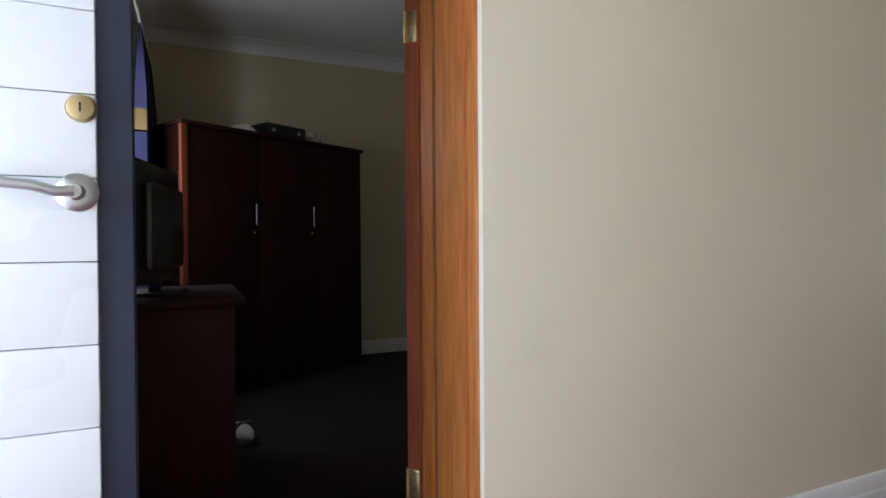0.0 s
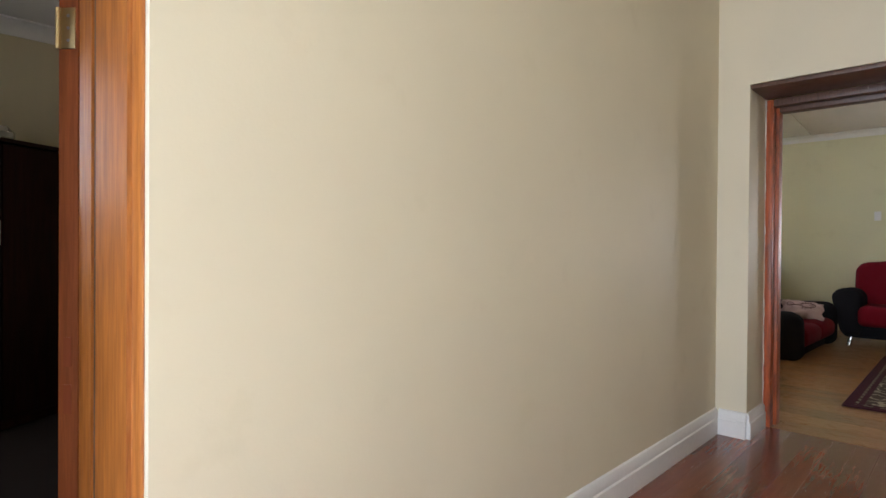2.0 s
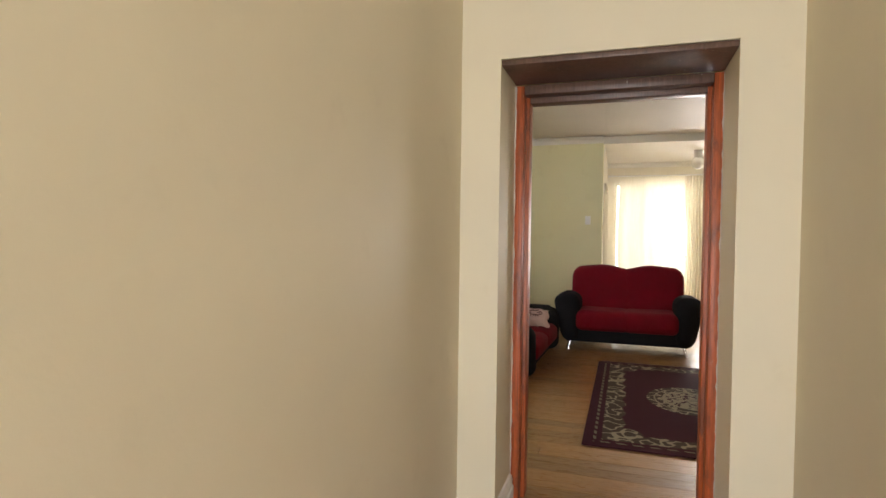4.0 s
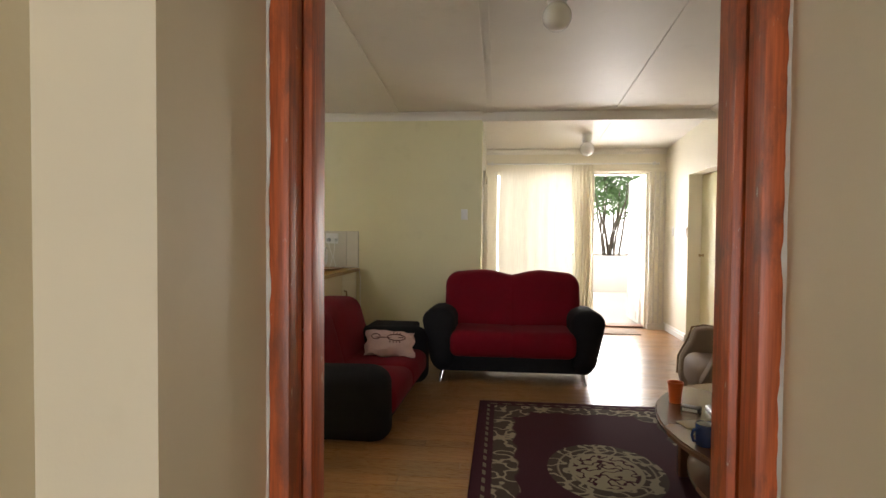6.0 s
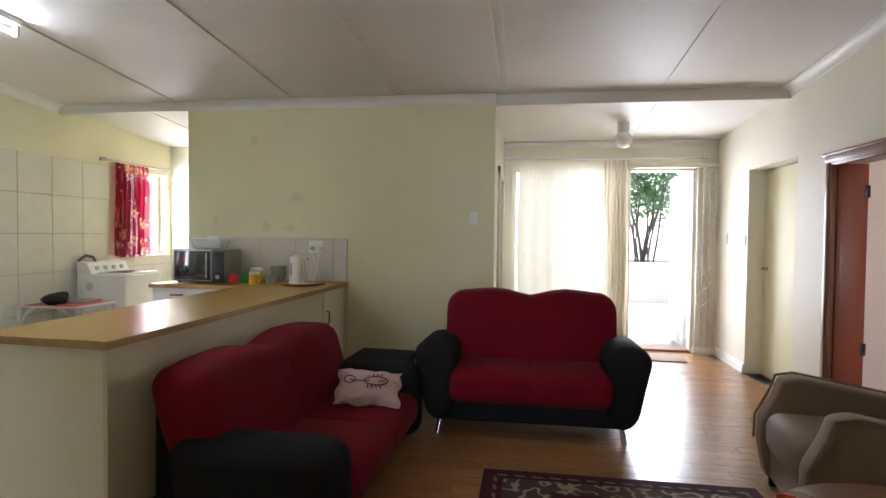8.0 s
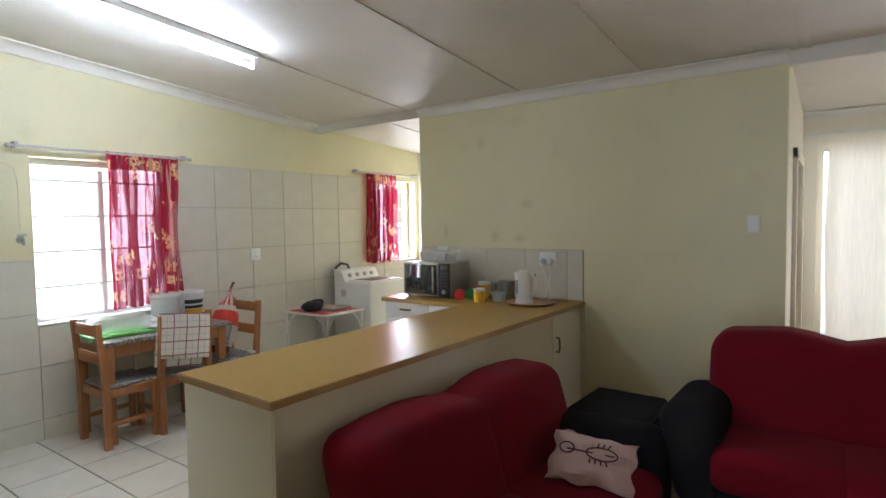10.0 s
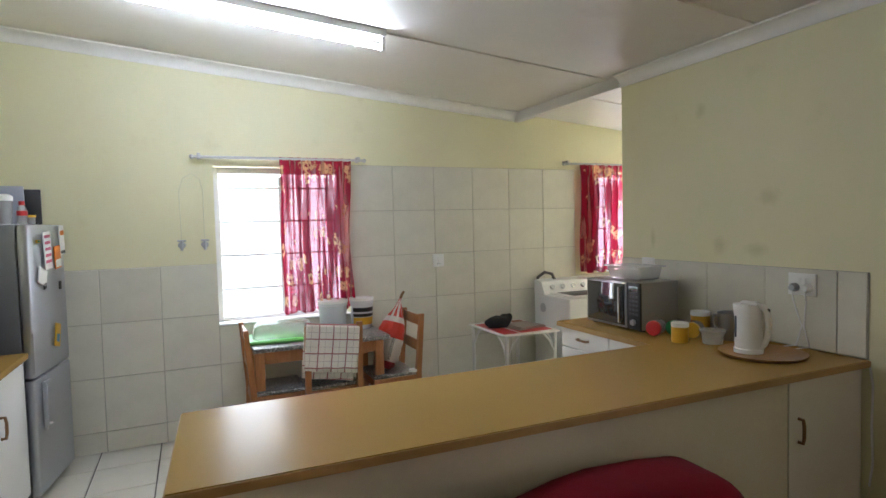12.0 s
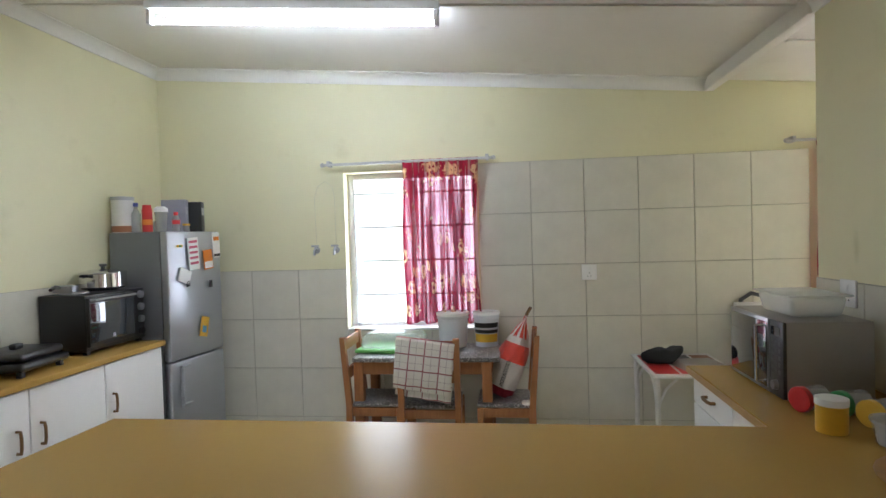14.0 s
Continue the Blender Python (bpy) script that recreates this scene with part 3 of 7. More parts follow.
terrace = thing("garden_terrace", "low white plastered garden terrace in the sun", "terrace")
part("retaining_wall", bm_boxes((1.2, 4.6, 13.3, 13.5, -0.06, 0.82), bevel=0.02), OUTSIDE, terrace)
part("bed", bm_boxes((1.2, 4.6, 13.5, 15.6, -0.06, 0.80)), plain("dry_soil", (0.30, 0.26, 0.20), 0.95, grain=40, vary=0.3, relief=0.8), terrace)
tree(pose(2.7, 14.2, 0.80))


# ---- doors and door frames ----
# pine frame of the bedroom doorway
frame_1 = tagged(thing("door_frame_pine", "orange varnished pine door frame with moulded edge", "door frame"), kind="structure")
bm = bmesh.new()
deep, near = Vector((-0.902, -3.298)), Vector((-0.646, -3.249))   # the lining splays towards the corridor
out = Vector((0.184, -0.983))
line, s = [(-0.902, -3.246)], 0.0
for share, t in ((0.04, -0.012), (0.10, 0.002), (0.16, 0.008), (0.05, -0.016), (0.36, 0.006), (0.16, 0.011), (0.13, 0.002)):
    for q in (s + 0.004, s + share - 0.004):
        p = deep.lerp(near, q) + out * t
        line.append((p.x, p.y))
    s += share
line.append((-0.640, -3.246))
prism(bm, line, "z", 0.0, 2.119)
part("lining", bm, PINE, frame_1, "moulded orange pine lining")
# dark-coloured strip stands in for the shade in the groove between the boards
bm = bmesh.new()
a, b = deep.lerp(near, 0.315), deep.lerp(near, 0.345)
prism(bm, [tuple(a - out * 0.01), tuple(b - out * 0.01), tuple(b + out * 0.0045), tuple(a + out * 0.0045)], "z", 0.0, 2.118)
part("gap_strip", bm, DARK_FRAME, frame_1, "dark strip standing in for the shaded gap between the boards", smooth=False)
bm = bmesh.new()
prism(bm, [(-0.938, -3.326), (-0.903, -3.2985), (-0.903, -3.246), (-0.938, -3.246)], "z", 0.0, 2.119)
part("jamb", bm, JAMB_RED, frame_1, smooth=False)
part("jamb", bm_boxes((-0.858, -0.625, -4.218, -4.18, 0, 2.12), bevel=0.004), PINE, frame_1)
part("head", bm_boxes((-0.858, -0.625, -4.18, -3.412, 2.06, 2.119), bevel=0.004), PINE, frame_1)
for z in (1.568, 0.25):
    h = part("hinge", bm_boxes((-0.018, 0.018, -0.003, 0.001, 0, 0.09), bevel=0.001), BRASS, frame_1, "worn brass butt hinge", pose(-0.9205, -3.3125, z, 0, 0, 38))
    bm = bmesh.new()
    rod(bm, [(-0.021, -0.003, 0), (-0.021, -0.003, 0.09)], 0.006)
    part("knuckle", bm, BRASS, h)
    for k in range(3):
        bm = bmesh.new()
        lathe(bm, [(0, 0), (0.004, 0), (0.003, 0.001), (0, 0.001)], 8)
        part("screw", bm, STEEL, h, at=pose(0.002, -0.003, 0.018 + 0.027 * k, 90, 0, 0))
for z in (0.76, 0.865):
    part("keep_slot", bm_boxes((-0.009, 0.009, -0.0015, 0.002, 0, 0.065)), RED_WOOD, frame_1, "dark mortice for the latch", pose(-0.9205, -3.3125, z, 0, 0, 38))

# entrance door leaf, standing open against the corridor wall
leaf = tagged(thing("door_entrance", "open white planked entrance door with navy edge", "door"), kind="structure")
part("leaf", bm_boxes((-0.505, -0.466, -4.95, -3.977, 0.02, 2.05), bevel=0.003), NAVY, leaf, "navy painted door leaf edge")
z = 0.04
while z < 2.0:
    part("plank", bm_boxes((-0.47, -0.455, -4.95, -4.027, z, z + 0.1313), bevel=0.0025), WHITE_PAINT, leaf)
    z += 0.1325
bm = bmesh.new()
lathe(bm, [(0.0, 0.0), (0.022, 0.0), (0.022, 0.006), (0.019, 0.012), (0.012, 0.014), (0.0, 0.014)])
lock = part("cylinder_lock", bm, BRASS, leaf, "brass cylinder lock", pose(-0.455, -4.046, 1.208, 0, 90, 0))
bm = bm_boxes((-0.007, 0.007, -0.0015, 0.0015, 0.0135, 0.0155))
part("keyhole", bm, BLACK, lock)
bm = bmesh.new()
lathe(bm, [(0.0, 0.0), (0.030, 0.0), (0.030, 0.005), (0.024, 0.010), (0.013, 0.012), (0.011, 0.035), (0.0, 0.036)])
rose = part("rose", bm, STEEL, leaf, "satin steel lever handle", pose(-0.455, -4.053, 1.076, 0, 90, 0))
bm = bmesh.new()
rod(bm, [(-0.422, -4.053, 1.076), (-0.418, -4.075, 1.074), (-0.417, -4.105, 1.083), (-0.418, -4.14, 1.086), (-0.422, -4.175, 1.092)], 0.0085, 10)
part("lever", bm, STEEL, leaf)
part("dead_bolt", bm_boxes((-0.495, -0.476, -3.977, -3.956, 1.185, 1.222), bevel=0.002), BRASS, leaf)

# red doorway between corridor and living room
frame_2 = tagged(thing("door_frame_red", "chipped red and brown timber frame in a deep doorway", "door frame"), kind="structure")
part("soffit", bm_boxes((-0.444, 0.481, 0.004, 0.34, 2.072, 2.098), bevel=0.004), DARK_FRAME, frame_2, "brown stained soffit board")
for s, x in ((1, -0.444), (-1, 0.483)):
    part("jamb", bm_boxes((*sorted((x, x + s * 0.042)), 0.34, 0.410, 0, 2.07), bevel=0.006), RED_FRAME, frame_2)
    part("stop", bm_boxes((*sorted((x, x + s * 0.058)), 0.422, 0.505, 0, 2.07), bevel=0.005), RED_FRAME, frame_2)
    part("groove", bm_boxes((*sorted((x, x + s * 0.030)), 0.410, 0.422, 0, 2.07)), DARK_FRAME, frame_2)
part("head", bm_boxes((-0.402, 0.441, 0.34, 0.410, 2.025, 2.071), bevel=0.005), DARK_FRAME, frame_2)
part("head_stop", bm_boxes((-0.386, 0.425, 0.422, 0.505, 2.0, 2.071), bevel=0.004), DARK_FRAME, frame_2)
bm = bmesh.new()
for s, x in ((1, -0.4452), (-1, 0.4822)):
    edge = []
    for k in range(160):
        zz = k * 0.013
        w = 0.005 + 0.004 * (0.6 * noise.noise((x, 3.0, zz * 9)) + noise.noise((x, 9.0, zz * 37)))
        d = 0.003 + 0.003 * noise.noise((x, 5.0, zz * 13))
        edge.append([bm.verts.new(p) for p in ((x, 0.339 - max(0.002, d) * 1.6, zz), (x + s * max(0.003, w), 0.3385, zz), (x + s * max(0.002, w) * 0.7, 0.3435, zz))])
    for e0, e1 in zip(edge, edge[1:]):
        for k in range(2):
            bm.faces.new((e0[k], e0[k + 1], e1[k + 1], e1[k]))
part("filler", bm, plain("filler_white", (0.66, 0.62, 0.54), 0.9, grain=90, vary=0.15, relief=0.6), frame_2, "rough white filler along the frame")

# brown moulded frame and mahogany lining on the right wall
frame_3 = tagged(thing("door_frame_brown", "brown moulded timber door frame", "door frame"), kind="structure")
for y0, y1 in ((5.0, 5.085), (4.035, 4.12)):
    part("architrave", bm_boxes((XR - 0.022, XR + 0.02, y0, y1, 0, 2.05), (XR - 0.032, XR, y0 + 0.02, y1 - 0.02, 0, 2.04), bevel=0.004), BROWN_TRIM, frame_3)
part("architrave", bm_boxes((XR - 0.022, XR + 0.02, 4.035, 5.085, 1.96, 2.05), (XR - 0.034, XR, 4.04, 5.08, 1.985, 2.03), (XR - 0.045, XR, 4.02, 5.10, 2.036, 2.056), bevel=0.004), BROWN_TRIM, frame_3)
part("jamb", bm_boxes((XR + 0.021, XR + 0.225, 4.985, 5.02, 0, 1.97), bevel=0.003), RED_WOOD, frame_3, "polished red mahogany lining")
part("jamb", bm_boxes((XR + 0.021, XR + 0.225, 4.10, 4.135, 0, 1.97), bevel=0.003), RED_WOOD, frame_3, "polished red mahogany lining")
for z in (0.55, 1.72):
    h = part("hinge", bm_boxes((XR + 0.20, XR + 0.226, 4.981, 4.9855, z, z + 0.09), bevel=0.001), BLACK, frame_3, "dark iron hinge")
    bm = bmesh.new()
    rod(bm, [(XR + 0.229, 4.979, z), (XR + 0.229, 4.979, z + 0.09)], 0.006)
    part("knuckle", bm, BLACK, h)
# white door closing the recess
door_3 = tagged(thing("door_recess", "closed cream flush door in the recess", "door"), kind="structure")
part("leaf", bm_boxes((2.49, 2.53, 5.585, 6.615, 0.005, 2.10), bevel=0.003), LEMON, door_3)
bm = bmesh.new()
lathe(bm, [(0, 0), (0.02, 0.0), (0.02, 0.006), (0.009, 0.01), (0.009, 0.03), (0.018, 0.036), (0.018, 0.05), (0, 0.055)], 16)
part("knob", bm, BRASS, door_3, at=pose(2.49, 6.53, 1.1, 0, -90, 0))
# trim of the passage door
trim = tagged(thing("door_frame_passage", "cream painted door frame in the passage", "door frame"), kind="structure")
for y in (6.27, 7.2):
    part("architrave", bm_boxes((-0.236, -0.205, y, y + 0.08, 0, 2.13), bevel=0.004), PASSAGE, trim)
part("architrave", bm_boxes((-0.236, -0.205, 6.27, 7.28, 2.05, 2.13), bevel=0.004), PASSAGE, trim)
part("leaf", bm_boxes((-0.36, -0.32, 6.35, 7.2, 0, 2.05), bevel=0.003), PASSAGE, trim)

# front door frame, folding security gate
frame_4 = tagged(thing("door_frame_front", "cream timber frame of the open front door", "door frame"), kind="structure")
part("jamb", bm_boxes((1.285, 1.33, YF - 0.02, YF + 0.12, 0, 2.25), bevel=0.004), PASSAGE, frame_4)
part("jamb", bm_boxes((2.05, 2.095, YF - 0.02, YF + 0.12, 0, 2.25), bevel=0.004), PASSAGE, frame_4)
part("head", bm_boxes((1.285, 2.095, YF - 0.02, YF + 0.12, 2.21, 2.26), bevel=0.004), PASSAGE, frame_4)
part("threshold", bm_boxes((1.30, 2.08, YF - 0.01, YF + 0.22, 0.0, 0.03), bevel=0.006), BROWN_TRIM, frame_4)
leaf_4 = tagged(thing("door_front", "white front door leaf swung open outside", "door"), kind="structure")
part("leaf", bm_boxes((2.035, 2.075, YF + 0.23, YF + 1.0, 0.02, 2.20), bevel=0.004), WHITE_PAINT, leaf_4)
for z in (0.25, 1.2):
    part("panel", bm_boxes((2.028, 2.036, YF + 0.33, YF + 0.9, z, z + 0.8), bevel=0.003), WHITE_PAINT, leaf_4)
bm = bmesh.new()
rod(bm, [(2.035, YF + 0.93, 1.05), (1.985, YF + 0.93, 1.05), (1.985, YF + 0.82, 1.05)], 0.009)
part("handle", bm, STEEL, leaf_4, "steel lever handle")
GATE = plain("gate_cream", (0.74, 0.70, 0.62), 0.4, vary=0.08, relief=0.2)
gate = thing("security_gate", "cream folding lattice security gate pushed open", "gate")
for k in range(4):
    x = 2.09 + k * 0.066
    part("upright", bm_boxes((x - 0.009, x + 0.009, YF - 0.11, YF - 0.09, 0.09, 2.24), bevel=0.002), GATE, gate)
for s in (1, -1):
    for j in range(11):
        bm = bmesh.new()
        z0 = 0.14 + j * 0.187
        a, b = (2.09, 2.288) if s > 0 else (2.288, 2.09)
        prism(bm, [(a - 0.008, z0), (a + 0.008, z0), (b + 0.008, z0 + 0.187), (b - 0.008, z0 + 0.187)], "y", YF - 0.10 - s * 0.013 - 0.004, YF - 0.10 - s * 0.013 + 0.004)
        part("lattice_strip", bm, GATE, gate)
part("rail", bm_boxes((2.07, 2.31, YF - 0.125, YF - 0.075, 0.0, 0.09), bevel=0.004), GATE, gate)
part("rail", bm_boxes((1.3, 2.31, YF - 0.125, YF - 0.075, 2.24, 2.29), bevel=0.004), PASSAGE, gate)


# ---- curtains ----
def drape(width, height, folds, depth, flare=0.0, seed=1, gather=0.08):
    """A hanging cloth in x and z, top at z = 0, folds in y."""
    rng = random.Random(seed)
    ph = [rng.uniform(0, 6.28) for _ in range(4)]
    nx, nz = folds * 8, 26
    bm = bmesh.new()
    rows = []
    for j in range(nz + 1):
        v = j / nz
        row = []
        for i in range(nx + 1):
            u = i / nx
            squeeze = 1 - gather * math.sin(v * math.pi) + flare * v
            x = (u - 0.5) * width * squeeze + 0.012 * math.sin(v * 7 + ph[0])
            y = depth * (0.22 + 0.78 * min(1.0, v * 4)) * math.sin(u * folds * 6.283 + ph[1] + 0.8 * math.sin(u * 5 + ph[2]) + 0.25 * math.sin(v * 4))
            z = -v * height + (0.012 * math.sin(u * folds * 6.283 * 0.5 + ph[3]) if j == nz else 0)
            row.append(bm.verts.new((x, y, z)))
        rows.append(row)
    for r0, r1 in zip(rows, rows[1:]):
        for i in range(nx):
            bm.faces.new((r0[i], r0[i + 1], r1[i + 1], r1[i]))
    return bm


def curtain_rail(x0, x1, name="curtain_rail", mat=WHITE, at=None, label="white curtain rail on wall brackets"):
    t = thing(name, label, "curtain rail", at)
    bm = bmesh.new()
    rod(bm, [(x0, 0, 0), (x1, 0, 0)], 0.011, 10)
    part("rod", bm, mat, t)
    for x in (x0 + 0.05, x1 - 0.05):
        part("bracket", bm_boxes((x - 0.012, x + 0.012, -0.012, 0.075, -0.012, 0.03), bevel=0.003), mat, t)
    for x in (x0, x1):
        bm = bmesh.new()
        bmesh.ops.create_uvsphere(bm, u_segments=10, v_segments=8, radius=0.018, matrix=Matrix.Translation((x, 0, 0)))
        part("finial", bm, mat, t)
    return t


curtain_rail(-0.2, 2.2, at=pose(0, YF - 0.08, 2.36))
c = solid("sheer_curtain", drape(1.06, 2.03, 7, 0.006, seed=3, gather=0.0), SHEER, "drawn cream sheer curtain glowing with daylight", "curtain", m=pose(0.49, YF - 0.07, 2.31))
c = solid("bunched_curtain", drape(0.30, 2.3, 6, 0.035, seed=5, gather=0.12), SHEER_FOLD, "cream curtain bunched beside the front door", "curtain", m=pose(1.15, YF - 0.085, 2.34))
window_3 = tagged(thing("window_front", "cream framed front window behind a sheer curtain", "window"), kind="structure")
for b in ((-0.12, -0.07, 0.35, 2.26), (1.19, 1.24, 0.35, 2.26), (-0.07, 1.19, 0.35, 0.40), (-0.07, 1.19, 2.21, 2.26), (0.53, 0.57, 0.40, 2.21)):
    part("window_frame", bm_boxes((b[0], b[1], YF + 0.06, YF + 0.12, b[2], b[3]), bevel=0.004), PASSAGE, window_3)
for x0, x1 in ((-0.07, 0.53), (0.57, 1.19)):
    pane = part("pane", bm_boxes((x0, x1, YF + 0.085, YF + 0.091, 0.40, 2.21)), GLASS, window_3)
    pane.visible_shadow = False


# ---- lamps and switches ----
def globe_lamp(m, r=0.085, stem=0.0):
    t = thing("ceiling_lamp", "white opal glass globe ceiling lamp", "lamp", m, "globe lamps")
    bm = bmesh.new()
    lathe(bm, [(0.0, 0.0), (0.065, 0.0), (0.065, -0.03 - stem), (0.05, -0.055 - stem), (0.0, -0.056 - stem)])
    part("base", bm, WHITE, t)
    bm = bmesh.new()
    bmesh.ops.create_uvsphere(bm, u_segments=24, v_segments=16, radius=r, matrix=Matrix.Translation((0, 0, -0.045 - stem - r * 0.9)))
    part("globe", bm, OPAL, t)
    return t


lamp = globe_lamp(pose(1.09, 6.75, ceil_z(6.75)), 0.092, 0.06)
globe_lamp(pose(0.33, 2.95, ceil_z(2.95)), 0.092, 0.10)


def switch_plate(m, name="light_switch", rockers=1, sockets=0, label="white plastic light switch"):
    """A wall plate in x and z, its front at -y."""
    t = thing(name, label, "switch" if not sockets else "socket", m)
    w = 0.075 if not sockets else 0.115 + 0.035 * (sockets - 1)
    part("plate", bm_boxes((-w / 2, w / 2, -0.010, 0.0, -0.06, 0.06), bevel=0.003), WHITE, t)
    for k in range(rockers):
        x = (k - (rockers - 1) / 2) * 0.03
        part("rocker", bm_boxes((x - 0.009, x + 0.009, -0.015, -0.009, 0.008, 0.036), bevel=0.002), WHITE, t)
    for k in range(sockets):
        x = (k - (sockets - 1) / 2) * 0.07
        for dx, dz in ((0, 0.012), (-0.011, -0.012), (0.011, -0.012)):
            bm = bmesh.new()
            lathe(bm, [(0.0, 0.0), (0.004, 0.0), (0.004, 0.002), (0, 0.002)], 10)
            part("pin_hole", bm, BLACK, t, at=pose(x + dx, -0.0095, dz - 0.018, 90, 0, 0))
    return t


switch_plate(pose(-0.43, YW, 1.565), rockers=2)
switch_plate(pose(XR, 6.70, 1.385, 0, 0, -90))
switch_plate(pose(XR, 7.22, 1.40, 0, 0, -90))


# ---- corridor and bedroom things ----
def wardrobe(m):
    t = thing("wardrobe", "dark wood three-door wardrobe with a red-brown corner post", "wardrobe", m)
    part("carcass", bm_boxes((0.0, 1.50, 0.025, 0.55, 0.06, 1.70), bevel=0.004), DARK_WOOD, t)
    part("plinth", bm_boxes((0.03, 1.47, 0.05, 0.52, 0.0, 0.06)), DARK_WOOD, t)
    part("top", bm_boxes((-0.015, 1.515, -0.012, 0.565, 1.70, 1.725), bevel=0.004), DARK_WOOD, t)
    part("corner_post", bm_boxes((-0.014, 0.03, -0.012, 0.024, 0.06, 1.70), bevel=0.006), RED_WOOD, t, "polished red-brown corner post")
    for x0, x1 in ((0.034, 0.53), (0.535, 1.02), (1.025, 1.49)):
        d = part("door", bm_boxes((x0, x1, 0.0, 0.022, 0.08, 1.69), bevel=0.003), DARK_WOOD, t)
        if x0 < 1.0:
            bm = bmesh.new()
            hx = x1 - 0.035
            rod(bm, [(hx, 0.0, 1.10), (hx, -0.028, 1.10), (hx, -0.028, 1.24), (hx, 0.0, 1.24)], 0.006)
            part("handle", bm, CHROME, d, "chrome bar handle")
            bm = bmesh.new()
            lathe(bm, [(0, 0), (0.008, 0), (0.008, 0.004), (0, 0.004)], 10)
            part("lock", bm, CHROME, d, at=pose(hx, 0, 1.05, 90, 0, 0))
    return t


yaw_w = math.degrees(math.atan2(1.33, -0.72))
wardrobe(pose(-3.17, -3.95, 0, 0, 0, yaw_w) @ Matrix.Diagonal((1, 1, 1.0204, 1)))


def on_wardrobe(u, v):
    a = radians(yaw_w)
    return -3.17 + u * math.cos(a) - v * math.sin(a), -3.95 + u * math.sin(a) + v * math.cos(a)


x, y = on_wardrobe(0.82, 0.2)
amp = thing("stereo_unit", "black stereo unit on top of the wardrobe", "stereo", pose(x, y, 1.7605, 0, 0, yaw_w))
part("body", bm_boxes((-0.17, 0.17, -0.13, 0.13, 0.008, 0.10), bevel=0.006), BLACK, amp)
part("front_panel", bm_boxes((-0.165, 0.165, -0.136, -0.128, 0.014, 0.092), bevel=0.003), BLACK, amp)
for dx in (-0.12, 0.10):
    bm = bmesh.new()
    lathe(bm, [(0, 0), (0.014, 0), (0.012, 0.014), (0, 0.014)], 14)
    part("knob", bm, STEEL, amp, at=pose(dx, -0.136, 0.05, 90, 0, 0))
for dx in (-0.14, 0.14):
    part("foot", bm_boxes((dx - 0.015, dx + 0.015, -0.1, 0.1, 0.0, 0.008)), BLACK, amp)
x, y = on_wardrobe(0.45, 0.12)
bm = bmesh.new()
prism(bm, [(-0.12, 0.0), (0.13, 0.0), (0.02, 0.055), (-0.05, 0.035)], "y", -0.08, 0.08)
solid("folded_paper", bm, WHITE, "crumpled white paper on the wardrobe", "paper", m=pose(x, y, 1.7605, 0, 0, yaw_w))
x, y = on_wardrobe(1.18, 0.25)
bm = bmesh.new()
lathe(bm, [(0.0, 0.0), (0.05, 0.0), (0.085, 0.04), (0.085, 0.075), (0.055, 0.11), (0.0, 0.12)])
solid("plastic_bowl", bm, CLEAR, "pale translucent plastic bowl upside down on the wardrobe", "bowl", m=pose(x, y, 1.7605))

desk = thing("desk", "dark red-brown wooden desk in shade", "desk")
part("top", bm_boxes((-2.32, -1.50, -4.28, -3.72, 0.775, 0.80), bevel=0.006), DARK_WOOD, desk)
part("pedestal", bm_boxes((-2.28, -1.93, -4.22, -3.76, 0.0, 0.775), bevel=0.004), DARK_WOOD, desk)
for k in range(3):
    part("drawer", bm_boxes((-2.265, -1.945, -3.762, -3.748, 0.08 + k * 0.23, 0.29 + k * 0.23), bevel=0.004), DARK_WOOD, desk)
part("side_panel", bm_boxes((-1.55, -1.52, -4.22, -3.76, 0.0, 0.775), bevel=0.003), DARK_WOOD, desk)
tv = thing("television", "black flat television seen from its edge on the desk", "television", pose(-1.85, -4.03, 0.80, 0, 0, -14))
part("screen", bm_boxes((-0.26, 0.26, -0.02, 0.02, 0.05, 0.50), bevel=0.008), BLACK, tv)
part("back_shell", bm_boxes((-0.2, 0.2, 0.02, 0.06, 0.1, 0.42), bevel=0.02), BLACK, tv)
part("bezel", bm_boxes((-0.262, -0.25, -0.024, 0.0, 0.05, 0.50), bevel=0.002), STEEL, tv, "thin grey bezel edge")
part("stand", bm_boxes((-0.12, 0.12, -0.09, 0.09, 0.0, 0.015), (-0.03, 0.03, -0.015, 0.015, 0.01, 0.08), bevel=0.004), BLACK, tv)
bed_cur = thing("bedroom_curtain", "dark navy curtain at the bedroom window", "curtain", pose(-3.62, -4.17, 2.3))
part("cloth", drape(1.0, 1.55, 8, 0.04, seed=9), NAVY_CLOTH, bed_cur)
bm = bmesh.new()
rod(bm, [(-0.6, 0, 0.02), (1.3, 0, 0.02)], 0.01)
part("rod", bm, WHITE, bed_cur)
shoe = thing("shoe", "pale canvas shoe lying on the carpet", "shoe", pose(-2.40, -3.68, 0, 0, 0, 20))
bm = bmesh.new()
bmesh.ops.create_uvsphere(bm, u_segments=16, v_segments=10, radius=1, matrix=Matrix.LocRotScale((0, 0, 0.045), None, (0.11, 0.045, 0.045)))
part("upper", bm, plain("pale_canvas", (0.5, 0.47, 0.42), 0.9, grain=140), shoe)
part("sole", bm_boxes((-0.115, 0.115, -0.046, 0.046, 0.0, 0.022), bevel=0.01), BLACK, shoe)
part("strap", bm_boxes((-0.02, 0.02, -0.05, 0.05, 0.055, 0.094), bevel=0.012), BLACK, shoe)


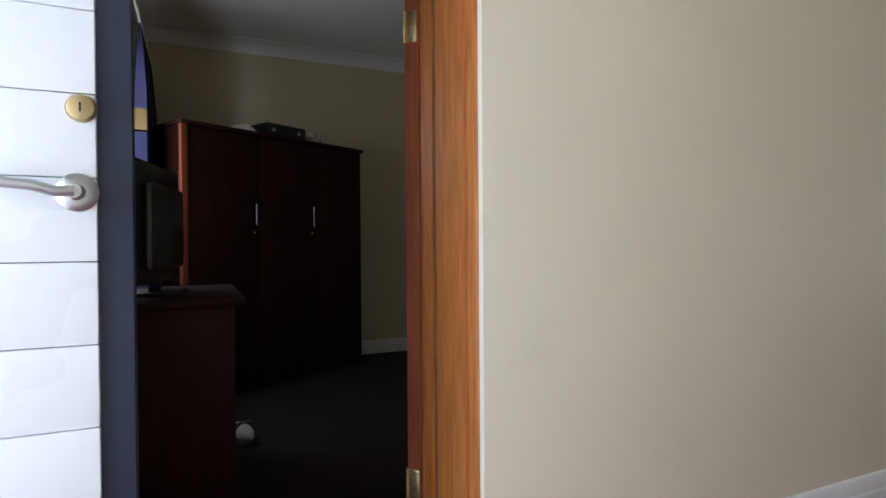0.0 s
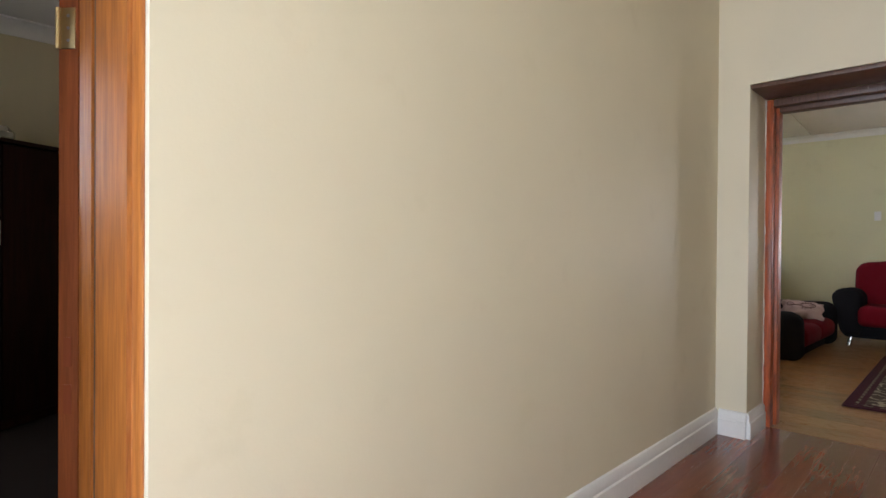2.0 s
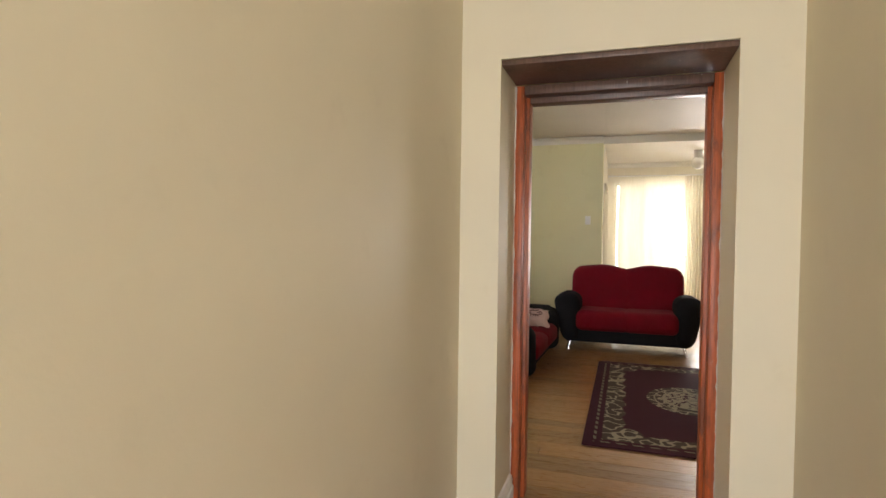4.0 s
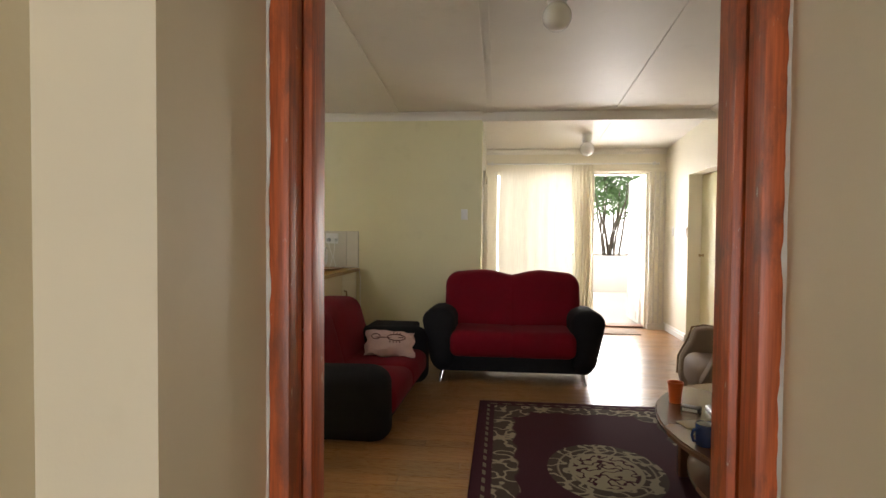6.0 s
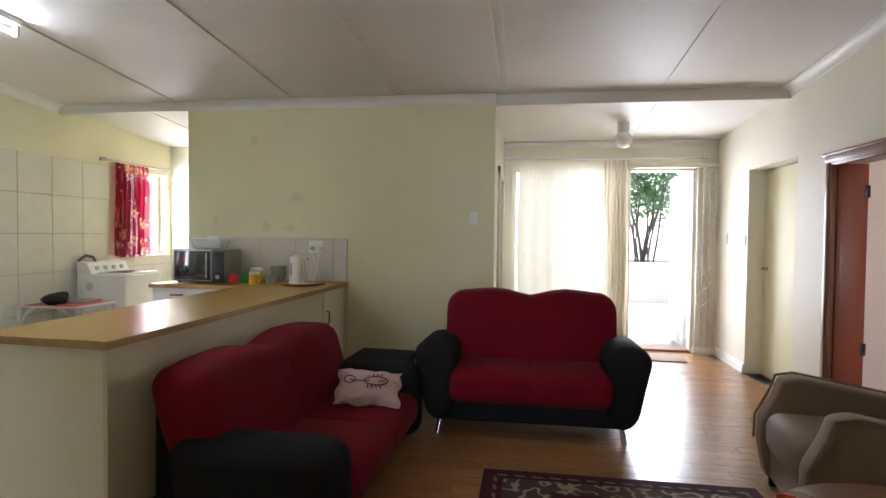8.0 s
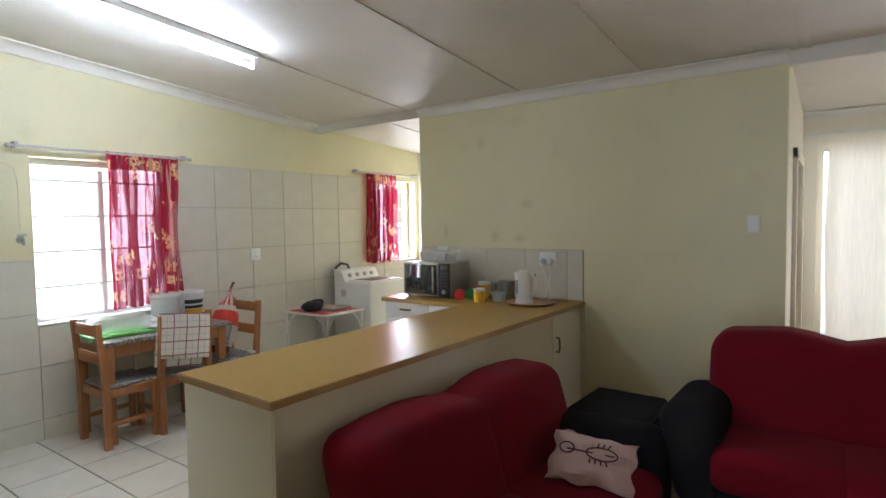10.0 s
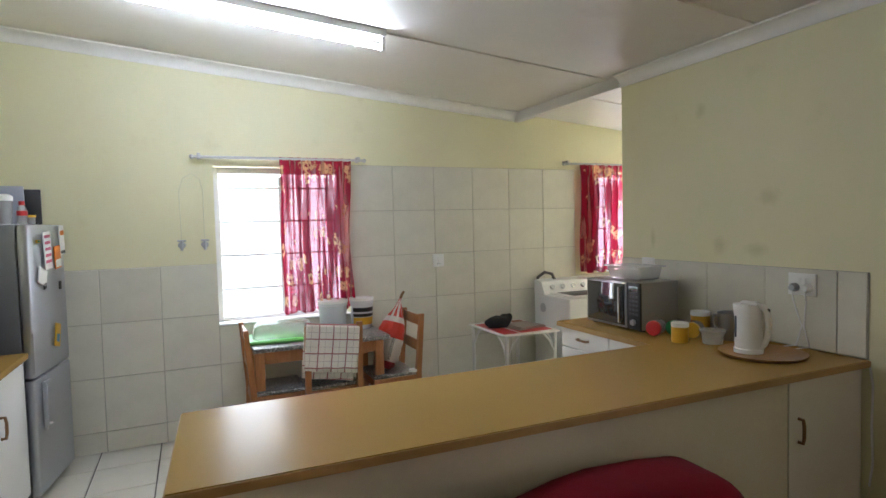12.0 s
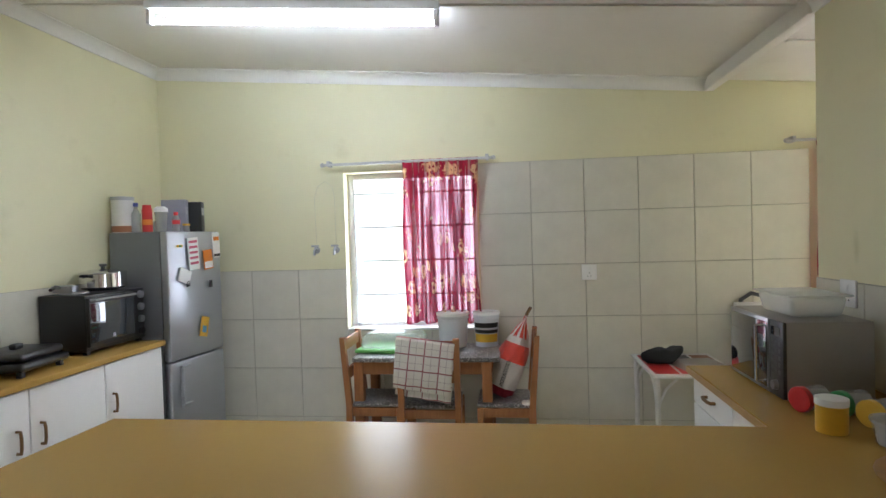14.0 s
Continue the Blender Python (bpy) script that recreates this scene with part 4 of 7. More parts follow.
# ---- living room ----
def back_pad(w, h, t, lean, side, r=0.08):
    """One half of a sofa back, standing in x and z: a broad hump, rounded outwards (side) and barely notched inwards."""
    pts = [(-0.05, 0.0), (w * 0.97, 0.0), (w, h * 0.45)]
    n = 9
    for k in range(n + 1):
        a = math.pi / 2 * k / n
        pts.append((w - 0.15 + 0.15 * math.cos(a) ** 0.8, h - 0.16 + 0.14 * math.sin(a)))
    pts += [(w - 0.26, h - 0.008), (w * 0.42, h), (w * 0.25, h - 0.014), (w * 0.12, h - 0.036), (0.0, h - 0.052), (-0.05, h - 0.056)]
    bm = bmesh.new()
    prism(bm, [(side * u, v) for u, v in pts], "y", -t / 2, t / 2)
    rim = {e for f in bm.faces if len(f.verts) > 4 for e in f.edges}
    bmesh.ops.bevel(bm, geom=list(rim), offset=r, segments=5, profile=0.55, affect="EDGES")
    for v in bm.verts:
        v.co.y += lean * v.co.z
    return bm


def sofa(m, label, L=1.62, kd=1.0, kz=1.0, drop=0.0, legs=True, inset=0.155):
    """A sofa facing -y: fat black arms and base, red humped back, chrome legs; drop: how far it sits down without legs."""
    t = thing("sofa", label, "sofa", m, "red and black sofas")
    e = L / 2

    def shaped(bm):
        for v in bm.verts:
            v.co.y *= kd
            v.co.z = max(0.004, v.co.z * kz - drop)
        return bm
    part("base", shaped(bm_boxes((-e + 0.14, e - 0.14, -0.36, 0.40, 0.095, 0.27), bevel=0.03, seg=3)), BLACK_CLOTH, t)
    part("back_frame", shaped(bm_boxes((-e + 0.2, e - 0.2, 0.26, 0.43, 0.14, 0.78), bevel=0.06, seg=4)), BLACK_CLOTH, t)
    w = e - 0.235
    for s in (-1, 1):
        bm = bmesh.new()
        box(bm, -0.14, 0.14, -0.43, 0.27, 0.09, 0.665, bevel=0.12, seg=7)
        for v in bm.verts:
            f = max(0.0, min(1.0, (v.co.z - 0.10) / 0.45))
            v.co.x = v.co.x * (0.72 + 0.36 * f) + s * (e - 0.14 - 0.045 * (1 - f))
            v.co.z -= 0.04 * max(0.0, v.co.y) / 0.42
            v.co.y += -0.02 * math.sin(f * 2.6) if v.co.y < 0 else 0.0
        part("arm", shaped(bm), BLACK_CLOTH, t)
        bm = bmesh.new()
        box(bm, min(-0.05 * s, s * w), max(-0.05 * s, s * w), -0.445, 0.28, 0.235, 0.465, bevel=0.085, seg=6)
        for v in bm.verts:
            if v.co.z > 0.36:
                v.co.z += 0.022 * (1 - ((abs(v.co.x) - w / 2) / (w / 2)) ** 2)
        part("seat_cushion", shaped(bm), RED_CLOTH, t)
        bm = back_pad(e - inset, 0.60, 0.27, 0.22, s)
        bmesh.ops.translate(bm, verts=bm.verts, vec=(0, 0.13, 0.385))
        part("back_cushion", shaped(bm), RED_CLOTH, t)
        if legs:
            for y in (-0.34, 0.34):
                bm = bmesh.new()
                rod(bm, [(s * (e - 0.19), y, 0.12), (s * (e - 0.165), y * 1.05, 0.0)], 0.020, 12)
                part("leg", bm, CHROME, t, "splayed chrome leg")
    return t


sofa(pose(0.105, 4.70, 0), "red and black two-seater sofa before the front window")
sofa(pose(-1.205, 3.60, 0, 0, 0, 88), "low red and black sofa without legs along the counter", 1.80, 1.2, 0.90, 0.105, False, 0.07)

# cushion on the near sofa
bm = bmesh.new()
bmesh.ops.create_grid(bm, x_segments=14, y_segments=12, size=0.5)
top = list(bm.verts)
for v in top:
    u, w = v.co.x * 2, v.co.y * 2
    v.co = Vector((v.co.x * 0.42 * (1 - 0.06 * (1 - abs(w)) * abs(u)), v.co.y * 0.28 * (1 - 0.08 * (1 - abs(u)) * abs(w)), 0.075 * ((1 - u * u) * (1 - w * w)) ** 0.4 if abs(u) < 1 and abs(w) < 1 else 0.0))
    v.co.z += 0.010 * math.sin(u * 9 + w * 4) + 0.008 * math.sin(u * 5 - w * 11)
    v.co.x += 0.012 * math.sin(w * 6) * abs(u)
    v.co.y += 0.012 * math.sin(u * 7) * abs(w)
r = bmesh.ops.duplicate(bm, geom=list(bm.faces))
for v in [g for g in r["geom"] if isinstance(g, bmesh.types.BMVert)]:
    v.co.z = -v.co.z
bmesh.ops.remove_doubles(bm, verts=bm.verts, dist=1e-4)
PINKISH = plain("pale_pink_cotton", (0.62, 0.43, 0.40), 0.9, grain=160, vary=0.08, relief=0.3, stain=8)
pillow = thing("throw_cushion", "pale pink cushion with a dark stitched emblem", "cushion", pose(-0.93, 3.93, 0.41, 34, 4, 10))
part("cover", bm, PINKISH, pillow)
bm = bmesh.new()
for k in range(24):
    a = k / 24 * 6.283
    b = (k + 1) / 24 * 6.283
    for cx, rx, ry in ((-0.12, 0.035, 0.03), (0.05, 0.075, 0.035)):
        rod(bm, [(cx + rx * math.cos(a), ry * math.sin(a), 0.080), (cx + rx * math.cos(b), ry * math.sin(b), 0.080)], 0.004, 5)
rod(bm, [(-0.12, 0, 0.07), (0.11, 0.0, 0.081)], 0.004, 5)
for k in range(4):
    for s in (-1, 1):
        rod(bm, [(0.0 + k * 0.025, s * 0.038, 0.080), (0.0 + k * 0.028, s * 0.058, 0.078)], 0.004, 5)
part("emblem", bm, plain("dark_thread", (0.10, 0.03, 0.03), 0.9), pillow, "dark stitched emblem")

# black footstool in the corner
stool = thing("footstool", "black padded box footstool in the corner", "footstool", pose(-1.10, 4.86, 0, 0, 0, -2))
part("body", bm_boxes((-0.235, 0.235, -0.265, 0.265, 0.03, 0.34), bevel=0.02, seg=3), BLACK_CLOTH, stool)
part("lid", bm_boxes((-0.245, 0.245, -0.275, 0.275, 0.345, 0.42), bevel=0.03, seg=4), BLACK_CLOTH, stool)
for sx in (-1, 1):
    for sy in (-1, 1):
        part("foot", bm_boxes((sx * 0.2 - 0.02, sx * 0.2 + 0.02, sy * 0.22 - 0.02, sy * 0.22 + 0.02, 0, 0.035), bevel=0.004), BLACK, stool)


def armchair(m):
    """A taupe reclining armchair facing -y: buttoned back, rolled sloping arms."""
    t = thing("armchair", "taupe velour reclining armchair with a buttoned back", "armchair", m)
    for s in (-1, 1):
        pts = [(-0.40, 0.05), (-0.435, 0.24), (-0.43, 0.38), (-0.36, 0.52), (-0.33, 0.615), (-0.24, 0.635), (0.36, 0.535), (0.36, 0.05)]
        bm = bmesh.new()
        prism(bm, pts, "x", s * 0.36 - 0.065, s * 0.36 + 0.065)
        bmesh.ops.bevel(bm, geom=list(bm.edges), offset=0.024, segments=4, profile=0.5, affect="EDGES")
        part("arm", bm, TAUPE, t)
        bm = bmesh.new()
        rod(bm, [(s * 0.43, y - 0.004 if y < 0 else y, z) for y, z in pts[1:7]], 0.008, 6)
        part("piping", bm, TAUPE, t)
    bm = bmesh.new()
    box(bm, -0.29, 0.29, -0.43, 0.25, 0.22, 0.44, bevel=0.08, seg=5)
    for v in bm.verts:
        if v.co.z > 0.33:
            v.co.z += 0.03 * (1 - (v.co.x / 0.3) ** 2)
    part("seat_cushion", bm, TAUPE, t)
    part("front_apron", bm_boxes((-0.29, 0.29, -0.39, -0.34, 0.06, 0.24), bevel=0.015, seg=3), TAUPE, t)
    # buttoned back
    bm = bmesh.new()
    nx, nz, w, h = 28, 34, 0.60, 0.74
    buttons = [(-0.13, 0.56), (0.13, 0.56), (-0.2, 0.40), (0.0, 0.40), (0.2, 0.40), (-0.13, 0.25), (0.13, 0.25)]
    front = []
    for j in range(nz + 1):
        row = []
        for i in range(nx + 1):
            u, z = (i / nx - 0.5) * w, j / nz * h
            edge = min(1.0, (w / 2 - abs(u)) / 0.06, (h - z) / 0.06 + 0.0)
            d = 0.055 * math.sqrt(max(0.0, min(1, edge) * (2 - min(1, edge))))
            for bx, bz in buttons:
                q = math.hypot(u - bx, z - bz)
                d -= 0.020 * math.exp(-(q / 0.022) ** 2) + 0.009 * math.exp(-(q / 0.07) ** 2)
            row.append(bm.verts.new((u, -d, z)))
        front.append(row)
    for r0, r1 in zip(front, front[1:]):
        for i in range(nx):
            bm.faces.new((r0[i], r0[i + 1], r1[i + 1], r1[i]))
    back = part("backrest_front", bm, TAUPE, t, at=pose(0, 0.20, 0.36, -12, 0, 0))
    for bx, bz in buttons:
        bm = bmesh.new()
        bmesh.ops.create_uvsphere(bm, u_segments=10, v_segments=6, radius=0.011)
        part("button", bm, TAUPE, back, at=pose(bx, -0.018, bz))
    part("backrest", bm_boxes((-0.31, 0.31, 0.0, 0.13, -0.12, 0.745), bevel=0.03, seg=4), TAUPE, t, at=pose(0, 0.205, 0.36, -12, 0, 0))
    part("top_piping", bm_boxes((-0.305, 0.305, -0.016, 0.004, 0.735, 0.75), bevel=0.006), TAUPE, back)
    for sx in (-1, 1):
        for y in (-0.36, 0.3):
            part("foot", bm_boxes((sx * 0.33 - 0.02, sx * 0.33 + 0.02, y - 0.02, y + 0.02, 0, 0.06), bevel=0.004), DARK_WOOD, t)
    return t


armchair(pose(1.80, 3.48, 0, 0, 0, -97))


# rug
def rug_material():
    m, nt, b = material("oriental_rug")
    vec = coords(nt)
    sep = nt.nodes.new("ShaderNodeSeparateXYZ")
    nt.links.new(vec, sep.inputs[0])

    def math_node(op, a, c):
        n = nt.nodes.new("ShaderNodeMath")
        n.operation = op
        for k, v in enumerate((a, c)):
            if v is None:
                continue
            if isinstance(v, (int, float)):
                n.inputs[k].default_value = v
            else:
                nt.links.new(v, n.inputs[k])
        return n.outputs[0]
    ax, ay = math_node("ABSOLUTE", sep.outputs[0], None), math_node("ABSOLUTE", sep.outputs[1], None)
    edge = math_node("MAXIMUM", math_node("SUBTRACT", ax, 0.762), math_node("SUBTRACT", ay, 1.255))
    notch = math_node("SQRT", math_node("ADD", math_node("POWER", math_node("SUBTRACT", ax, 0.55), 2.0), math_node("POWER", math_node("SUBTRACT", ay, 1.04), 2.0)), None)
    edge_w = math_node("MAXIMUM", edge, math_node("SUBTRACT", -0.07, notch))
    wave = math_node("MULTIPLY", math_node("SINE", math_node("MULTIPLY", math_node("ADD", ax, ay), 26.0), None), 0.012)
    edge_w = math_node("ADD", edge_w, wave)
    scroll = math_node("ABSOLUTE", math_node("SUBTRACT", noise_tex(nt, vec, 9, 1.0, 0.5), 0.5), None)
    vine = ramp(nt, scroll, [(0.028, (1, 1, 1)), (0.05, (0, 0, 0))])
    plum, olive, cream = (0.055, 0.014, 0.022), (0.075, 0.052, 0.042), (0.33, 0.28, 0.20)
    field = mix(nt, ramp(nt, noise_tex(nt, vec, 120, 3), [(0.3, (0, 0, 0)), (0.7, (0.35, 0.35, 0.35))]), plum, (0.075, 0.022, 0.032))
    border = mix(nt, vine, olive, cream)
    c = mix(nt, ramp(nt, math_node("ADD", edge_w, 1.0), [(0.735, (0, 0, 0)), (0.75, (1, 1, 1))]), field, border)
    line = math_node("ABSOLUTE", math_node("ADD", edge, 0.075), None)
    dots = math_node("SINE", math_node("MULTIPLY", math_node("ADD", sep.outputs[0], sep.outputs[1]), 62.0), None)
    dash = math_node("MULTIPLY", math_node("LESS_THAN", line, 0.010), math_node("GREATER_THAN", dots, -0.25))
    c = mix(nt, ramp(nt, math_node("ADD", edge, 1.0), [(0.878, (0, 0, 0)), (0.884, (1, 1, 1))]), c, plum)
    c = mix(nt, dash, c, tint(cream, 0.55))
    r = math_node("SQRT", math_node("ADD", math_node("POWER", math_node("DIVIDE", sep.outputs[0], 0.33), 2.0), math_node("POWER", math_node("DIVIDE", sep.outputs[1], 0.40), 2.0)), None)
    ring = ramp(nt, r, [(0.55, (1, 1, 1)), (0.62, (1, 1, 1)), (0.64, (0, 0, 0)), (0.78, (0, 0, 0)), (0.80, (1, 1, 1)), (0.84, (0, 0, 0))])
    inner = mix(nt, ramp(nt, math_node("ABSOLUTE", math_node("SUBTRACT", noise_tex(nt, vec, 13, 1), 0.5), None), [(0.03, (1, 1, 1)), (0.05, (0, 0, 0))]), cream, plum)
    med = mix(nt, ring, mix(nt, vine, olive, cream), cream)
    med = mix(nt, ramp(nt, r, [(0.55, (1, 1, 1)), (0.57, (0, 0, 0))]), med, inner)
    c = mix(nt, ramp(nt, r, [(0.98, (1, 1, 1)), (1.0, (0, 0, 0))]), c, med)
    nt.links.new(c, b.inputs["Base Color"])
    b.inputs["Roughness"].default_value = 0.95
    b.inputs["Specular IOR Level"].default_value = 0.15
    bump(nt, b, noise_tex(nt, vec, 260, 3), 0.5, 0.003)
    return m


solid("rug", bm_boxes((-0.762, 0.762, -1.255, 1.255, 0.0, 0.011), bevel=0.004), rug_material(), "dark plum oriental rug with cream scroll border and medallion", "rug", m=pose(0.60, 2.515, 0.001))
bm = bm_boxes((1.38, 1.88, 7.0, 7.42, 0.0, 0.014), bevel=0.005)
solid("door_mat", bm, plain("mat_brown", (0.30, 0.23, 0.19), 0.95, grain=200, vary=0.3, relief=0.8), "small pale brown door mat by the front door", "mat")

# oval coffee table
CT = (1.38, 2.02)
table = thing("coffee_table", "oval brown wooden coffee table", "table", pose(CT[0], CT[1], 0))


def oval(a, b, n=56):
    return [(a * math.cos(2 * math.pi * k / n), b * math.sin(2 * math.pi * k / n)) for k in range(n)]


bm = bmesh.new()
prism(bm, oval(0.615, 0.84), "z", 0.418, 0.45)
bmesh.ops.bevel(bm, geom=[e for e in bm.edges if len([f for f in e.link_faces if len(f.verts) > 4]) == 1], offset=0.008, segments=3, affect="EDGES")
part("tabletop", bm, TABLE_WOOD, table)
bm = bmesh.new()
prism(bm, oval(0.46, 0.64), "z", 0.15, 0.172)
part("shelf", bm, TABLE_WOOD, table)
for sx in (-1, 1):
    for sy in (-1, 1):
        bm = bmesh.new()
        vs = box(bm, -0.03, 0.03, -0.03, 0.03, 0, 0.418, bevel=0.008)
        part("leg", bm, TABLE_WOOD, table, at=pose(sx * 0.36, sy * 0.5, 0))
ZT = 0.4505
pot = thing("plant_pot", "orange plastic pot on the coffee table", "pot", pose(0.935, 2.41, ZT) @ Matrix.Diagonal((0.84, 0.84, 0.84, 1)))
ORANGE = plain("orange_plastic", (0.62, 0.10, 0.015), 0.45, vary=0.08)
bm = bmesh.new()
lathe(bm, [(0.0, 0.0), (0.036, 0.0), (0.046, 0.115), (0.050, 0.116), (0.050, 0.132), (0.044, 0.132), (0.041, 0.06), (0.0, 0.06)], 28)
part("body", bm, ORANGE, pot)
bm = bmesh.new()
lathe(bm, [(0.0, 0.108), (0.042, 0.108), (0.0, 0.113)], 20)
part("soil", bm, plain("soil", (0.05, 0.03, 0.02), 1.0, grain=90, vary=0.4, relief=0.9), pot)
mug = thing("mug", "dark blue mug with a pale inside on the coffee table", "mug", pose(0.875, 1.79, ZT, 0, 0, 200))
BLUE = plain("blue_glaze", (0.012, 0.03, 0.14), 0.2, vary=0.1)
bm = bmesh.new()
lathe(bm, [(0.0, 0.0), (0.036, 0.0), (0.041, 0.006), (0.042, 0.09), (0.040, 0.094), (0.037, 0.09), (0.036, 0.012), (0.0, 0.010)], 28)
part("body", bm, BLUE, mug)
bm = bmesh.new()
lathe(bm, [(0.0, 0.0115), (0.0355, 0.013), (0.0365, 0.0915)], 28)
bmesh.ops.delete(bm, geom=[f for f in bm.faces if len(f.verts) > 4], context="FACES_ONLY")
part("lining", bm, WHITE, mug, "pale glazed inside")
bm = bmesh.new()
rod(bm, [(0.041, 0, 0.075), (0.062, 0, 0.072), (0.070, 0, 0.05), (0.062, 0, 0.025), (0.041, 0, 0.02)], 0.006, 8)
part("handle", bm, BLUE, mug)
part("lettering", bm_boxes((-0.0435, -0.0415, -0.018, 0.018, 0.055, 0.066), bevel=0.0005), WHITE, mug, "row of small white marks")
coaster = solid("coaster", bm_boxes((-0.05, 0.05, -0.05, 0.05, 0, 0.006), bevel=0.002), plain("coaster_tan", (0.34, 0.25, 0.17), 0.6), "square tan coaster on the coffee table", "coaster", m=pose(0.90, 2.045, ZT, 0, 0, 12))
box_1 = thing("small_box", "small dark cardboard packet on the coffee table", "box", pose(0.97, 2.265, ZT, 0, 0, -32))
part("carton", bm_boxes((-0.045, 0.045, -0.028, 0.028, 0, 0.024), bevel=0.002), BLACK, box_1)
part("label", bm_boxes((-0.036, 0.036, -0.0295, -0.027, 0.004, 0.019)), WHITE, box_1, "pale printed label")
kb = thing("keyboard", "black computer keyboard on the coffee table", "keyboard", pose(1.115, 2.08, ZT, 0, 0, -97) @ Matrix.Diagonal((1.1, 1.0, 1, 1)))
part("body", bm_boxes((-0.22, 0.22, -0.075, 0.075, 0.0, 0.018), bevel=0.006), BLACK, kb)
part("edge_strip", bm_boxes((-0.22, 0.22, -0.083, -0.073, 0.0, 0.015), bevel=0.003), STEEL, kb, "grey front edge")
KEY = plain("key_black", (0.03, 0.03, 0.032), 0.5, vary=0.1)
for r_ in range(5):
    for k in range(15):
        x0, y0 = -0.205 + k * 0.0275, -0.06 + r_ * 0.0255
        part("key", bm_boxes((x0, x0 + 0.0235, y0, y0 + 0.0215, 0.017, 0.0225)), KEY, kb, smooth=False)
printer = thing("printer", "black inkjet printer at the end of the coffee table", "printer", pose(1.72, 2.33, ZT, 0, 0, -12))
part("body", bm_boxes((-0.17, 0.22, -0.16, 0.17, 0.0, 0.20), bevel=0.02, seg=3), BLACK, printer)
part("lid", bm_boxes((-0.165, 0.215, -0.155, 0.165, 0.205, 0.245), bevel=0.014, seg=3), BLACK, printer)
part("trim", bm_boxes((-0.173, 0.0, -0.165, -0.158, 0.165, 0.172), bevel=0.001), STEEL, printer, "grey trim line")
part("tray", bm_boxes((-0.13, 0.18, -0.30, -0.155, 0.03, 0.042), bevel=0.004), BLACK, printer)
PAPER = plain("paper_white", (0.72, 0.71, 0.68), 0.7, grain=20, vary=0.1)
bm = bmesh.new()
for k in range(6):
    box(bm, -0.10 + 0.004 * (k % 3), 0.10 + 0.006 * (k % 2), -0.145, 0.145 - 0.005 * k, 0.004 * k, 0.004 * k + 0.0032)
solid("paper_pile", bm, PAPER, "small pile of loose papers on the coffee table", "paper", m=pose(1.52, 2.06, ZT, 0, 0, -30))


# ---- kitchen: worktops and units ----
ZW = 0.929                                   # worktop height


def edge_x(y):
    """The living-room edge of the breakfast worktop, which runs a little askew."""
    return -1.735 + 0.024 * (y - 2.63)


top = thing("breakfast_worktop", "beech laminate L-shaped worktop of the breakfast counter", "worktop")
L_OUT = [(-2.47, 2.665), (edge_x(2.63), 2.63), (edge_x(5.732), 5.732), (-3.365, 5.732), (-3.365, 5.11), (-2.465, 5.11)]
bm = bmesh.new()
prism(bm, L_OUT, "z", ZW - 0.036, ZW)
bmesh.ops.bevel(bm, geom=[e for e in bm.edges if abs(e.verts[0].co.z - e.verts[1].co.z) < 1e-6], offset=0.004, segments=2, affect="EDGES")
part("slab", bm, BEECH, top)
for p, q in ((L_OUT[0], L_OUT[1]), (L_OUT[1], L_OUT[2]), (L_OUT[4], L_OUT[5])):
    u = (Vector(q) - Vector(p)).normalized()
    n = Vector((u.y, -u.x)) * 0.0025
    bm = bmesh.new()
    prism(bm, [tuple(Vector(p) - n * 0.2), tuple(Vector(q) - n * 0.2), tuple(Vector(q) + n), tuple(Vector(p) + n)], "z", ZW - 0.033, ZW - 0.003)
    part("edging", bm, BEECH_EDGE, top, smooth=False)

BRONZE = plain("bronze_handle", (0.22, 0.12, 0.045), 0.4, 0.4, vary=0.15)


def bow_handle(parent, m, length=0.10, upright=True):
    bm = bmesh.new()
    h = length / 2
    pts = [(0, 0, -h), (0, -0.022, -h), (0, -0.027, -h * 0.5), (0, -0.027, h * 0.5), (0, -0.022, h), (0, 0, h)]
    if not upright:
        pts = [(z, y, 0) for _, y, z in pts]
    rod(bm, pts, 0.008, 8)
    part("handle", bm, BRONZE, parent, "brown bow handle", m)


base = thing("breakfast_counter", "cream panelled base of the breakfast counter", "counter")
ZP = ZW - 0.036
part("end_panel", bm_boxes((-2.43, edge_x(2.68) - 0.0595, 2.675, 2.70, 0.0, ZP), bevel=0.002), CABINET, base)
part("inner_panel", bm_boxes((-2.43, -2.41, 2.70, 5.73, 0.0, ZP)), CABINET, base)
part("plinth", bm_boxes((-1.73, -1.71, 5.195, 5.73, 0.0, 0.05)), PANEL, base)


def skew_panel(y0, y1, z0, z1, t=0.018, out=0.04):
    """A sheet that follows the askew edge of the worktop."""
    bm = bmesh.new()
    prism(bm, [(edge_x(y0) - out, y0), (edge_x(y1) - out, y1), (edge_x(y1) - out - t, y1), (edge_x(y0) - out - t, y0)], "z", z0, z1)
    return bm


part("back_panel", skew_panel(2.675, 5.193, 0.0, ZP), PANEL, base, smooth=False)
d = part("door", skew_panel(5.20, 5.73, 0.05, ZP - 0.006, 0.020, 0.038), CABINET, base, smooth=False)
bow_handle(d, pose(edge_x(5.265) - 0.038, 5.265, 0.648, 0, 0, 90), 0.11)


